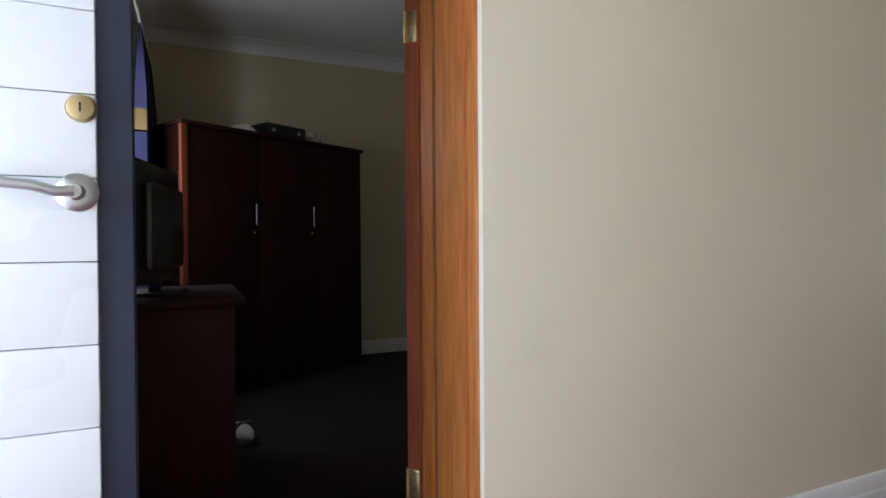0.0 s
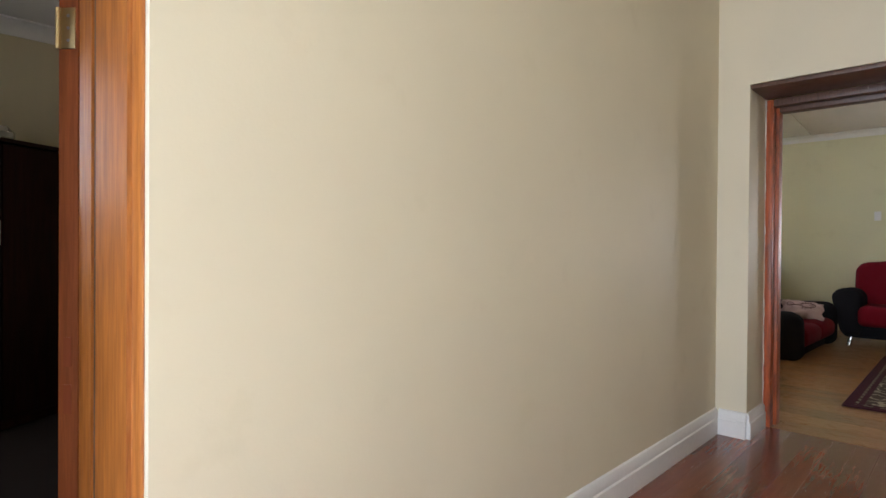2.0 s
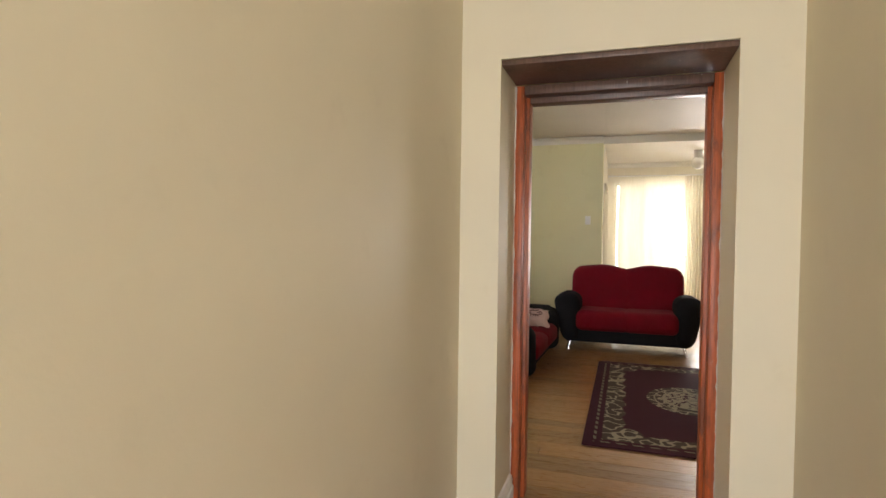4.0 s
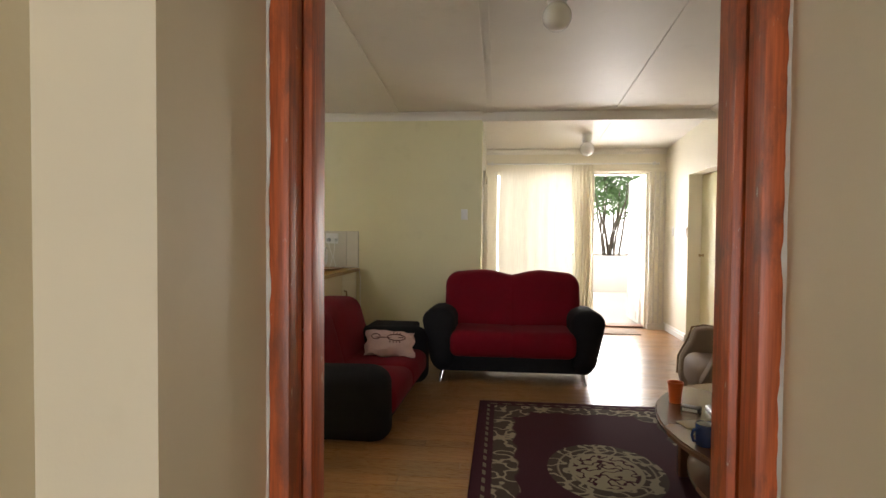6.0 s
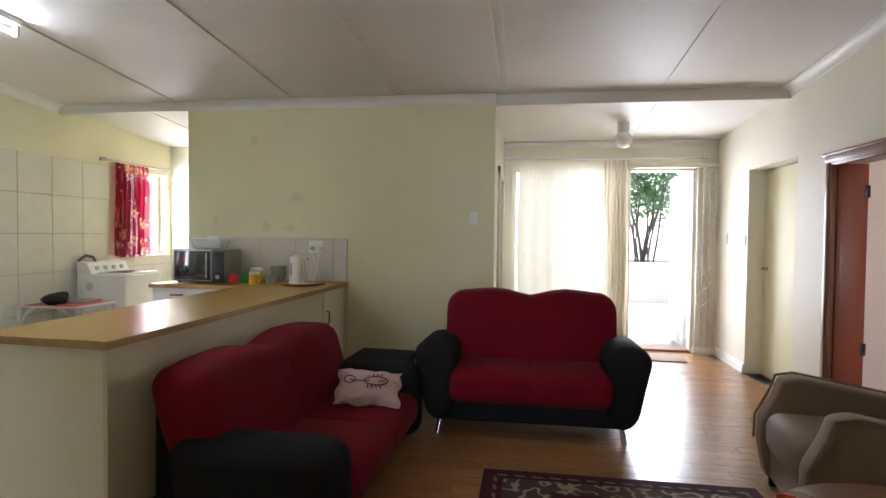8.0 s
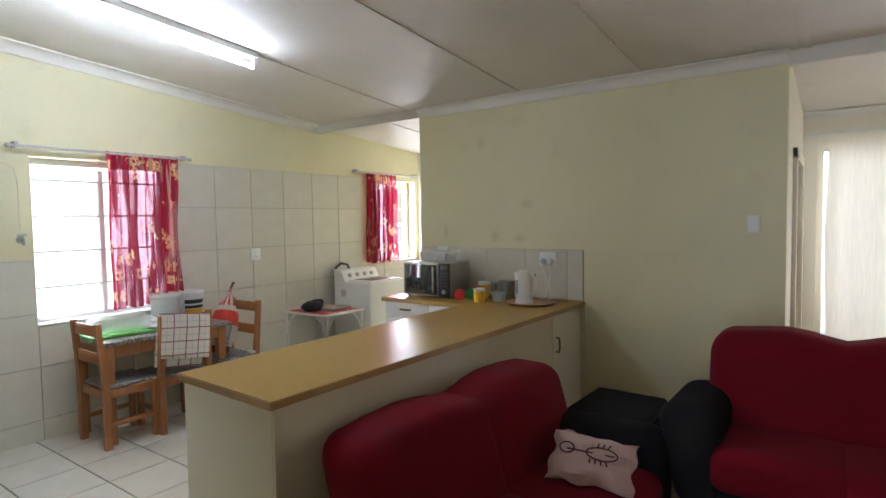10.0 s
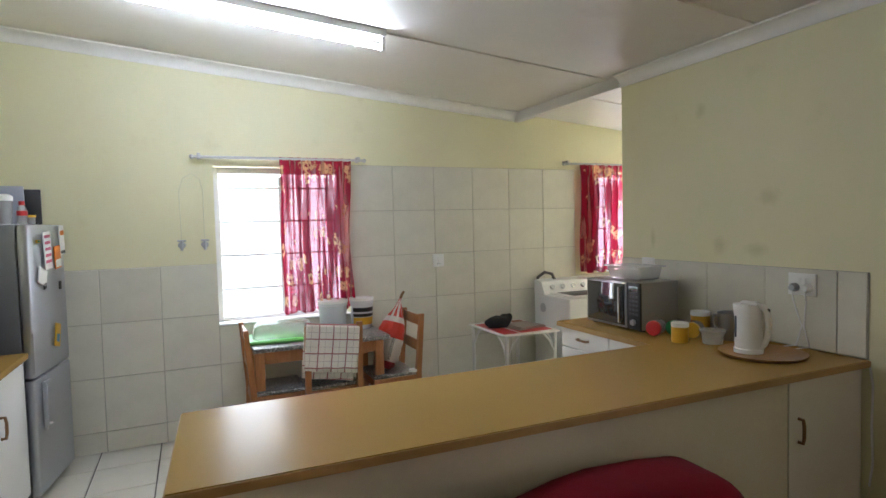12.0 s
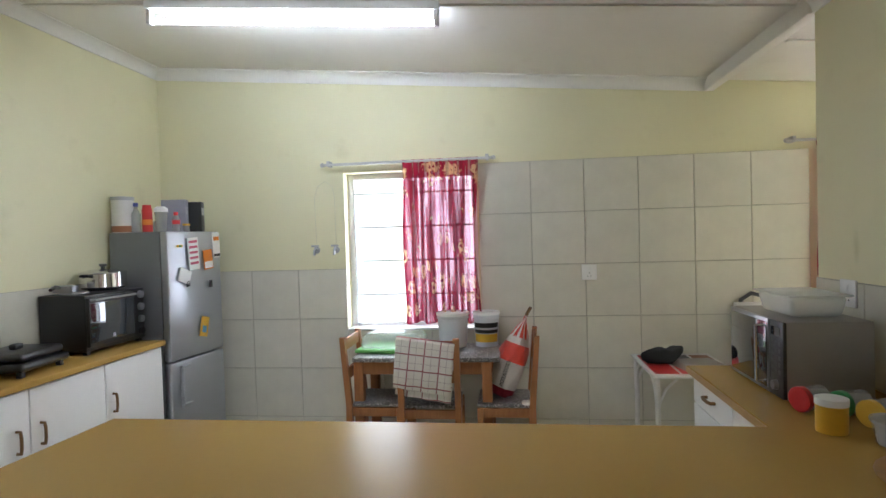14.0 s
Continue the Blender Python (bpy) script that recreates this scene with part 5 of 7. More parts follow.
def drawer_unit(x0, x1, label):
    t = thing("drawer_unit", label, "cabinet", group="units under the L worktop")
    part("carcass", bm_boxes((x0, x1, 5.155, 5.73, 0.09, 0.892)), WHITE_DOOR, t)
    part("plinth", bm_boxes((x0, x1, 5.21, 5.23, 0.0, 0.09)), WHITE_DOOR, t)
    f = part("drawer_front", bm_boxes((x0 + 0.002, x1 - 0.002, 5.137, 5.155, 0.757, 0.887), bevel=0.003), WHITE_DOOR, t)
    bow_handle(f, pose((x0 + x1) / 2, 5.137, 0.83), 0.10, False)
    f = part("door", bm_boxes((x0 + 0.002, x1 - 0.002, 5.137, 5.155, 0.10, 0.75), bevel=0.003), WHITE_DOOR, t)
    bow_handle(f, pose(x1 - 0.05, 5.137, 0.65), 0.10)


drawer_unit(-3.345, -2.852, "white drawer and cupboard unit with a brown handle")
drawer_unit(-2.849, -2.435, "white drawer and cupboard unit with a brown handle")

YS = 1.80
side = thing("side_worktop", "beech laminate worktop along the kitchen wall", "worktop")
part("slab", bm_boxes((-4.085, -2.74, 1.322, YS + 0.02, 0.906, 0.943), bevel=0.006, seg=3), BEECH, side)
ZS = 0.9435


def cupboard(x0, x1, hx):
    t = thing("base_cupboard", "white base cupboard with a brown bow handle", "cabinet", group="cupboards under the side worktop")
    part("carcass", bm_boxes((x0, x1, 1.33, YS - 0.02, 0.09, 0.904)), WHITE_DOOR, t)
    part("plinth", bm_boxes((x0, x1, YS - 0.08, YS - 0.06, 0.0, 0.09)), WHITE_DOOR, t)
    f = part("door", bm_boxes((x0 + 0.003, x1 - 0.003, YS - 0.02, YS - 0.002, 0.10, 0.897), bevel=0.003), WHITE_DOOR, t)
    bow_handle(f, pose(hx, YS - 0.002, 0.652, 0, 0, 180), 0.11)


cupboard(-4.065, -3.515, -3.575)
cupboard(-3.511, -2.985, -3.045)
cupboard(-2.981, -2.745, -2.90)


# ---- fridge and what stands on it ----
PIVOT = Vector((-4.10, 1.85, 0))
FRIDGE_M = Matrix.Translation(PIVOT) @ Matrix.Rotation(radians(-8), 4, "Z") @ Matrix.Translation(Vector((0.018, 0.005, 0)) - PIVOT)
fr = thing("fridge", "tall silver fridge-freezer with magnets on its door", "fridge", FRIDGE_M)
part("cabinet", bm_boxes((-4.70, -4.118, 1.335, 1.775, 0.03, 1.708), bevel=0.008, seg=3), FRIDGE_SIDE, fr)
for z0, z1, nm in ((0.05, 0.765, "freezer_door"), (0.775, 1.705, "fridge_door")):
    bm = bmesh.new()
    vs = box(bm, -4.70, -4.118, 1.78, 1.835, z0, z1, bevel=0.012, seg=3)
    for v in bm.verts:
        if v.co.y > 1.8:
            v.co.y += 0.014 * (1 - ((v.co.x + 4.409) / 0.291) ** 2)
    door_f = part(nm, bm, FRIDGE, fr)
    part("handle", bm_boxes((-4.215, -4.20, 1.84, 1.868, z1 - 0.31, z1 - 0.05), (-4.30, -4.20, 1.84, 1.862, z1 - 0.33, z1 - 0.31), (-4.30, -4.20, 1.84, 1.862, z1 - 0.05, z1 - 0.03), bevel=0.004) if nm == "freezer_door" else bm_boxes((-4.128, -4.119, 1.79, 1.84, 0.80, 1.05), bevel=0.003), plain("pale_grey_plastic", (0.42, 0.44, 0.47), 0.35), door_f)
for sx in (-4.66, -4.16):
    for y in (1.38, 1.72):
        bm = bmesh.new()
        lathe(bm, [(0, 0), (0.02, 0), (0.02, 0.03), (0, 0.03)], 12, (sx, y, 0))
        part("foot", bm, BLACK, fr)


def paint(name, c, r=0.5):
    return plain(name, c, r, vary=0.08)


RED, GREEN, YELLOW = paint("red_plastic", (0.55, 0.02, 0.02), 0.4), paint("green_plastic", (0.02, 0.23, 0.06), 0.4), paint("yellow_plastic", (0.72, 0.42, 0.03), 0.4)
PINK_PRINT, ORANGE_PRINT, SKY = paint("pink_print", (0.6, 0.12, 0.2)), paint("orange_print", (0.75, 0.22, 0.02)), paint("sky_print", (0.12, 0.35, 0.6))
BROWN_PRINT = paint("brown_print", (0.25, 0.09, 0.03))


def magnet(x, z, w, h, mat, label, tilt=0, bars=()):
    t = thing("fridge_magnet", label, "magnet", FRIDGE_M @ pose(x, 1.8525 if abs(x + 4.41) < 0.2 else 1.846, z, 0, tilt, 0))
    part("card", bm_boxes((-w / 2, w / 2, -0.004, 0.003, -h / 2, h / 2), bevel=0.001), mat, t)
    for k, (bz, bh, bw, bmat) in enumerate(bars):
        part("print", bm_boxes((-w / 2 * bw, w / 2 * bw, 0.002, 0.0045, bz - bh / 2, bz + bh / 2)), bmat, t)


magnet(-4.37, 1.54, 0.11, 0.24, WHITE, "white card printed with pink rows on the fridge door", 4, [(0.09 - 0.04 * k, 0.018, 0.8, PINK_PRINT) for k in range(5)])
magnet(-4.23, 1.60, 0.055, 0.02, YELLOW, "small yellow and green magnet strip on the fridge door", 0, [(0, 0.012, 0.5, GREEN)])
magnet(-4.27, 1.38, 0.12, 0.10, WHITE, "grey-white curved card under the magnets", -20)
magnet(-4.30, 1.32, 0.035, 0.04, BLACK, "small black magnet on the fridge door", 10)
magnet(-4.53, 1.49, 0.10, 0.15, ORANGE_PRINT, "orange printed card on the fridge door", 5, [(-0.04, 0.05, 0.9, WHITE)])
magnet(-4.64, 1.60, 0.08, 0.2, WHITE, "white and orange card on the fridge door", 3, [(0.05, 0.03, 0.8, ORANGE_PRINT), (-0.08, 0.02, 0.9, BLACK)])
magnet(-4.55, 1.30, 0.035, 0.055, BLACK, "small dark magnet on the fridge door")
magnet(-4.46, 0.98, 0.085, 0.15, YELLOW, "yellow and blue bird-shaped magnet", -14, [(-0.02, 0.05, 0.5, SKY)])

ZF = 1.7085


def lathe_thing(name, label, category, x, y, z, pieces, lean=0):
    """A turned thing; pieces: (part name, profile, material)."""
    t = thing(name, label, category, pose(x, y, z, lean, 0, 0))
    for nm, prof, mat in pieces:
        bm = bmesh.new()
        lathe(bm, prof, 24)
        part(nm, bm, mat, t)
    return t


def can(r, h, cut=0.03):
    return [(0, 0), (r, 0), (r, h), (0, h)]


lathe_thing("food_tin", "large white food tin with a brown band on the fridge", "tin", -4.225, 1.425, ZF, [("body", can(0.075, 0.24), PAPER), ("band", [(0.0, 0.0), (0.0762, 0.004), (0.0762, 0.05), (0.0, 0.05)], BROWN_PRINT), ("lid", [(0, 0.236), (0.078, 0.236), (0.078, 0.262), (0.0, 0.264)], STEEL)])
lathe_thing("glass_bottle", "clear bottle with a blue cap on the fridge", "bottle", -4.21, 1.54, ZF, [("body", [(0, 0), (0.032, 0), (0.032, 0.13), (0.013, 0.17), (0.013, 0.19), (0, 0.19)], CLEAR), ("cap", [(0, 0.188), (0.017, 0.188), (0.017, 0.215), (0, 0.215)], paint("blue_cap", (0.03, 0.05, 0.3)))])
lathe_thing("spray_can", "red and orange spray can on the fridge", "can", -4.20, 1.635, ZF, [("body", can(0.035, 0.16), RED), ("band", [(0, 0.05), (0.0355, 0.05), (0.0355, 0.09), (0, 0.09)], ORANGE_PRINT), ("cap", [(0, 0.16), (0.033, 0.16), (0.028, 0.195), (0, 0.195)], RED)])
lathe_thing("shaker_cup", "white shaker cup with a lid on the fridge", "cup", -4.265, 1.70, ZF, [("body", [(0, 0), (0.036, 0), (0.045, 0.145), (0, 0.145)], CLEAR), ("lid", [(0, 0.144), (0.047, 0.144), (0.047, 0.17), (0.03, 0.185), (0.0, 0.187)], WHITE)])
lathe_thing("sauce_bottle", "small bottle with red label on the fridge", "bottle", -4.33, 1.775, ZF, [("body", [(0, 0), (0.028, 0), (0.028, 0.09), (0.014, 0.12), (0, 0.12)], CLEAR), ("label", [(0, 0.055), (0.0285, 0.055), (0.0285, 0.085), (0, 0.085)], RED), ("cap", [(0, 0.12), (0.016, 0.12), (0.016, 0.145), (0, 0.145)], RED)])
lathe_thing("jar", "little jar with a yellow-green lid on the fridge", "jar", -4.42, 1.80, ZF, [("body", can(0.025, 0.045), CLEAR), ("lid", [(0, 0.045), (0.027, 0.045), (0.027, 0.06), (0, 0.06)], YELLOW)])
for (x, y, w, h, mat, lab) in ((-4.50, 1.66, 0.07, 0.25, paint("grey_card", (0.30, 0.31, 0.36)), "grey upright box on the fridge"), (-4.605, 1.73, 0.075, 0.235, BLACK, "black upright box on the fridge")):
    t = thing("carton", lab, "box", pose(x, y, ZF, 0, 0, 12))
    part("body", bm_boxes((-w / 2, w / 2, -0.09, 0.09, 0, h), bevel=0.004), mat, t)
    part("print", bm_boxes((-w / 2 * 0.7, w / 2 * 0.7, 0.0895, 0.0912, h * 0.55, h * 0.8)), STEEL, t)
bm = bmesh.new()
rng = random.Random(8)
bmesh.ops.create_icosphere(bm, subdivisions=3, radius=0.06)
for v in bm.verts:
    v.co *= 1 + 0.3 * noise.noise(v.co * 30)
    v.co.z = max(-0.045, v.co.z)
solid("plastic_bag", bm, CLEAR, "crumpled clear plastic bag beside the boxes", "bag", m=pose(-4.55, 1.50, ZF + 0.045))

# ---- on the side worktop ----
oven = thing("mini_oven", "black mini oven with two hot plates and glass door", "oven", pose(-3.83, 1.47, ZS))
part("body", bm_boxes((-0.275, 0.275, -0.14, 0.18, 0.02, 0.372), bevel=0.008), BLACK, oven)
dr = part("door", bm_boxes((-0.145, 0.272, 0.18, 0.205, 0.05, 0.355), bevel=0.004), BLACK, oven)
MIRROR = plain("dark_oven_glass", (0.03, 0.035, 0.04), 0.04, 0.0, vary=0.02, relief=0.0, coat=1.0, spec=1.0)
part("glass", bm_boxes((-0.13, 0.265, 0.2045, 0.2085, 0.075, 0.32), bevel=0.002), MIRROR, dr, "dark reflecting glass")
bm = bmesh.new()
rod(bm, [(-0.12, 0.205, 0.342), (-0.12, 0.235, 0.342), (0.255, 0.235, 0.342), (0.255, 0.205, 0.342)], 0.007)
part("handle", bm, STEEL, dr)
part("badge", bm_boxes((0.055, 0.08, 0.208, 0.21, 0.085, 0.11)), STEEL, dr)
for k in range(4):
    bm = bmesh.new()
    lathe(bm, [(0, 0), (0.026, 0), (0.024, 0.02), (0.012, 0.024), (0, 0.024)], 16)
    part("knob", bm, STEEL if k else BLACK, oven, at=pose(-0.215, 0.19, 0.075 + k * 0.085, -90, 0, 0))
for x, r in ((-0.12, 0.09), (0.13, 0.08)):
    bm = bmesh.new()
    lathe(bm, [(0, 0.372), (r, 0.372), (r, 0.382), (r * 0.9, 0.385), (0, 0.385)], 28, (x, -0.01, 0))
    part("hot_plate", bm, STEEL if x > 0 else BLACK, oven)
for x in (-0.24, 0.24):
    for y in (-0.11, 0.15):
        part("foot", bm_boxes((x - 0.015, x + 0.015, y - 0.015, y + 0.015, 0, 0.022)), BLACK, oven)
pot = lathe_thing("saucepan", "stainless saucepan with black handles on the hot plate", "pot", -3.945, 1.47, ZS + 0.386, [("body", [(0, 0), (0.13, 0.0), (0.143, 0.012), (0.143, 0.10), (0.146, 0.102), (0.0, 0.102)], CHROME), ("lid", [(0.0, 0.102), (0.147, 0.102), (0.145, 0.11), (0.08, 0.128), (0.0, 0.132)], CHROME)])
bm = bmesh.new()
lathe(bm, [(0, 0.13), (0.012, 0.13), (0.012, 0.145), (0.024, 0.152), (0.022, 0.165), (0, 0.168)], 16)
part("lid_knob", bm, BLACK, pot)
for s in (-1, 1):
    bm = bmesh.new()
    rod(bm, [(s * 0.138, -0.03, 0.085), (s * 0.172, -0.025, 0.092), (s * 0.188, 0, 0.096), (s * 0.172, 0.025, 0.092), (s * 0.138, 0.03, 0.085)], 0.009)
    part("handle", bm, BLACK, pot)
pan = thing("small_pan", "small steel pan with a black handle on the oven", "pan", pose(-3.66, 1.43, ZS + 0.386))
bm = bmesh.new()
lathe(bm, [(0, 0), (0.07, 0), (0.075, 0.04), (0, 0.04)], 24)
part("body", bm, STEEL, pan)
bm = bmesh.new()
rod(bm, [(0.07, 0.02, 0.035), (0.13, 0.05, 0.045), (0.19, 0.07, 0.03)], 0.011)
part("handle", bm, BLACK, pan)
fry = thing("electric_pan", "black electric frying pan with a domed lid", "pan", pose(-3.16, 1.56, ZS, 0, 0, 8))
part("body", bm_boxes((-0.19, 0.19, -0.17, 0.17, 0.03, 0.075), bevel=0.02, seg=3), BLACK, fry)
bm = bmesh.new()
box(bm, -0.17, 0.17, -0.15, 0.15, 0.078, 0.125, bevel=0.022, seg=4)
part("lid", bm, BLACK, fry)
part("knob", bm_boxes((-0.03, 0.03, -0.02, 0.02, 0.124, 0.155), bevel=0.008), BLACK, fry)
for s in (-1, 1):
    part("handle", bm_boxes((s * 0.18 - 0.05 if s < 0 else 0.18, -0.18 if s < 0 else 0.23, -0.05, 0.05, 0.045, 0.065), bevel=0.008), BLACK, fry)
for sx in (-0.15, 0.15):
    for sy in (-0.13, 0.13):
        part("foot", bm_boxes((sx - 0.015, sx + 0.015, sy - 0.015, sy + 0.015, 0, 0.032), bevel=0.003), BLACK, fry)

# ---- on the breakfast worktop ----
mw = thing("microwave", "grey microwave oven with a dark mirrored door", "microwave", pose(-2.975, 5.455, ZW + 0.001, 0, 0, 0))
part("body", bm_boxes((-0.255, 0.255, -0.165, 0.15, 0.012, 0.315), bevel=0.008), plain("microwave_grey", (0.34, 0.325, 0.30), 0.4, 0.4, vary=0.04), mw)
dr = part("door", bm_boxes((-0.255, 0.135, -0.18, -0.164, 0.014, 0.313), bevel=0.004), STEEL, mw)
part("glass", bm_boxes((-0.24, 0.122, -0.1835, -0.179, 0.03, 0.298), bevel=0.002), MIRROR, dr, "dark mirrored glass")
bm = bmesh.new()
rod(bm, [(0.10, -0.18, 0.05), (0.10, -0.212, 0.05), (0.10, -0.212, 0.28), (0.10, -0.18, 0.28)], 0.008)
part("handle", bm, CHROME, dr)
cp = part("control_panel", bm_boxes((0.14, 0.255, -0.178, -0.163, 0.014, 0.313), bevel=0.003), BLACK, mw)
part("display", bm_boxes((0.16, 0.235, -0.1805, -0.177, 0.255, 0.29)), MIRROR, cp)
for r_ in range(5):
    for k in range(3):
        part("key", bm_boxes((0.16 + k * 0.028, 0.18 + k * 0.028, -0.1795, -0.177, 0.105 + r_ * 0.028, 0.120 + r_ * 0.028)), paint("key_grey", (0.07, 0.07, 0.072)) if r_ + k == 0 else bpy.data.materials["key_grey"], cp, smooth=False)
bm = bmesh.new()
lathe(bm, [(0, 0), (0.02, 0), (0.018, 0.016), (0, 0.016)], 16)
part("dial", bm, STEEL, cp, at=pose(0.198, -0.178, 0.06, 90, 0, 0))
for x in (-0.22, 0.22):
    for y in (-0.13, 0.12):
        part("foot", bm_boxes((x - 0.015, x + 0.015, y - 0.015, y + 0.015, 0, 0.013)), BLACK, mw)
tub = thing("plastic_tub", "clear plastic food tub on the microwave", "tub", pose(-2.95, 5.45, ZW + 0.318))
bm = bmesh.new()
box(bm, -0.155, 0.155, -0.11, 0.11, 0.0, 0.085, bevel=0.02, seg=3)
for v in bm.verts:
    v.co.x *= 0.86 + 0.14 * v.co.z / 0.085
    v.co.y *= 0.86 + 0.14 * v.co.z / 0.085
part("body", bm, FROST, tub)
part("rim", bm_boxes((-0.165, 0.165, -0.12, 0.12, 0.083, 0.092), bevel=0.004), FROST, tub)


def jar(x, y, lid_mat, label, lie=0, r=0.046, h=0.105, body=None):
    t = thing("spice_jar", label, "jar", pose(x, y, ZW + 0.001) if not lie else pose(x, y, ZW + r + 0.002, 90, 0, lie))
    bm = bmesh.new()
    lathe(bm, [(0, 0), (r * 0.94, 0), (r * 0.96, 0.004), (r * 0.96, h * 0.75), (r * 0.85, h * 0.8), (0, h * 0.8)], 24)
    part("body", bm, body or CLEAR, t)
    bm = bmesh.new()
    lathe(bm, [(0, h * 0.79), (r, h * 0.79), (r, h * 0.98), (r * 0.85, h), (r * 0.6, h * 0.985), (0, h * 0.985)], 24)
    part("lid", bm, lid_mat, t)
    return t


jar(-2.66, 5.38, RED, "clear jar lying down with a red lid", 22)
jar(-2.60, 5.49, GREEN, "clear jar lying down with a green lid", 18)
jar(-2.50, 5.52, YELLOW, "clear jar lying down with a yellow lid", 24)
tin = jar(-2.42, 5.29, WHITE, "small yellow tub with a pale lid on the worktop", 0, 0.049, 0.115, YELLOW)
tin = jar(-2.58, 5.64, WHITE, "large yellow tub with a pale lid on the worktop", 0, 0.058, 0.13, YELLOW)
part("print", bm_boxes((-0.025, 0.03, -0.0575, -0.052, 0.03, 0.075), bevel=0.002), BROWN_PRINT, tin, "brown printed picture")
lathe_thing("margarine_tub", "clear round tub with a little white food", "tub", -2.305, 5.42, ZW + 0.001, [("body", [(0, 0), (0.055, 0.0), (0.07, 0.07), (0.0, 0.07)], CLEAR), ("rim", [(0.0, 0.068), (0.074, 0.068), (0.074, 0.077), (0, 0.077)], CLEAR), ("contents", [(0, 0.002), (0.052, 0.002), (0.056, 0.025), (0, 0.028)], WHITE)])
jug = lathe_thing("steel_jug", "dull steel jug with a handle behind the kettle", "jug", -2.33, 5.60, ZW + 0.001, [("body", [(0, 0), (0.06, 0), (0.063, 0.005), (0.075, 0.155), (0.078, 0.157), (0.072, 0.155), (0.06, 0.02), (0, 0.018)], STEEL)])
bm = bmesh.new()
rod(bm, [(-0.07, -0.01, 0.135), (-0.105, -0.015, 0.13), (-0.115, -0.017, 0.09), (-0.10, -0.015, 0.055), (-0.065, -0.01, 0.05)], 0.007)
part("handle", bm, STEEL, jug)
tray = lathe_thing("wooden_tray", "round brown wooden tray under the kettle", "tray", -1.99, 5.40, ZW + 0.001, [("plate", [(0, 0), (0.18, 0), (0.205, 0.014), (0.207, 0.018), (0.195, 0.017), (0.175, 0.008), (0, 0.008)], wood("tray_wood", (0.26, 0.115, 0.03), (0.42, 0.22, 0.065), (6, 1, 6), 0.35, 6.0))])
ket = thing("kettle", "white plastic jug kettle on a wooden tray", "kettle", pose(-2.04, 5.365, ZW + 0.0105, 0, 0, 20) @ Matrix.Diagonal((0.9, 0.88, 1.13, 1)))
bm = bmesh.new()
lathe(bm, [(0, 0), (0.078, 0), (0.078, 0.018), (0.07, 0.022), (0, 0.022)], 28)
part("base", bm, WHITE, ket)
bm = bmesh.new()
lathe(bm, [(0, 0.022), (0.072, 0.022), (0.074, 0.05), (0.069, 0.13), (0.064, 0.20), (0.055, 0.222), (0, 0.226)], 28)
for v in bm.verts:
    if v.co.x < -0.03 and v.co.z > 0.17:
        v.co.x -= 0.028 * (v.co.z - 0.17) / 0.05
part("jug", bm, WHITE, ket)
part("lid", bm_boxes((-0.04, 0.05, -0.035, 0.035, 0.222, 0.236), bevel=0.008, seg=3), WHITE, ket)
bm = bmesh.new()
rod(bm, [(0.045, 0, 0.218), (0.078, 0, 0.214), (0.098, 0, 0.19), (0.104, 0, 0.13), (0.10, 0, 0.08), (0.085, 0, 0.045), (0.068, 0, 0.03)], 0.016, 10)
part("handle", bm, WHITE, ket)
part("switch", bm_boxes((0.085, 0.112, -0.009, 0.009, 0.192, 0.208), bevel=0.003), BLACK, ket)
part("water_gauge", bm_boxes((-0.058, -0.048, -0.056, -0.040, 0.07, 0.17), bevel=0.003), paint("gauge_grey", (0.10, 0.12, 0.16)), ket, "narrow dark water gauge")

# sockets and plugs over the worktop
so = switch_plate(pose(-1.99, YW - 0.013, 1.275), "double_socket", 2, 2, "white double wall socket with two plugs")
for k, x in enumerate((-0.035, 0.035)):
    bm = bmesh.new()
    lathe(bm, [(0, 0), (0.024, 0), (0.024, 0.02), (0.016, 0.035), (0, 0.036)], 18)
    part("plug", bm, STEEL if k == 0 else WHITE, so, "round grey plug" if k == 0 else "round white plug", pose(x, -0.010, -0.018, 90, 0, 0))
    bm = bmesh.new()
    rod(bm, [(x, -0.04, -0.02), (x + 0.01, -0.045, -0.08), (x + 0.05 - 0.06 * k, -0.03, -0.22), (x + 0.02, -0.03, -0.33), (x - 0.06, -0.08, -0.352)], 0.004, 6)
    part("cord", bm, WHITE, so)
bm = bmesh.new()
rod(bm, [(-1.664, YW - 0.008, 0.915), (-1.648, YW - 0.008, 0.80), (-1.652, YW - 0.008, 0.6), (-1.645, YW - 0.008, 0.42), (-1.66, YW - 0.008, 0.30)], 0.005, 6)
solid("power_cable", bm, WHITE, "thin pale cable hanging down the wall beside the counter", "cable")
switch_plate(pose(-3.10, YW - 0.013, 1.31), "single_socket", 1, 1, "white wall socket over the microwave")
switch_plate(pose(XW + 0.013, 4.84, 1.305, 0, 0, 90), "tile_socket", 1, 1, "white wall socket on the tiles")


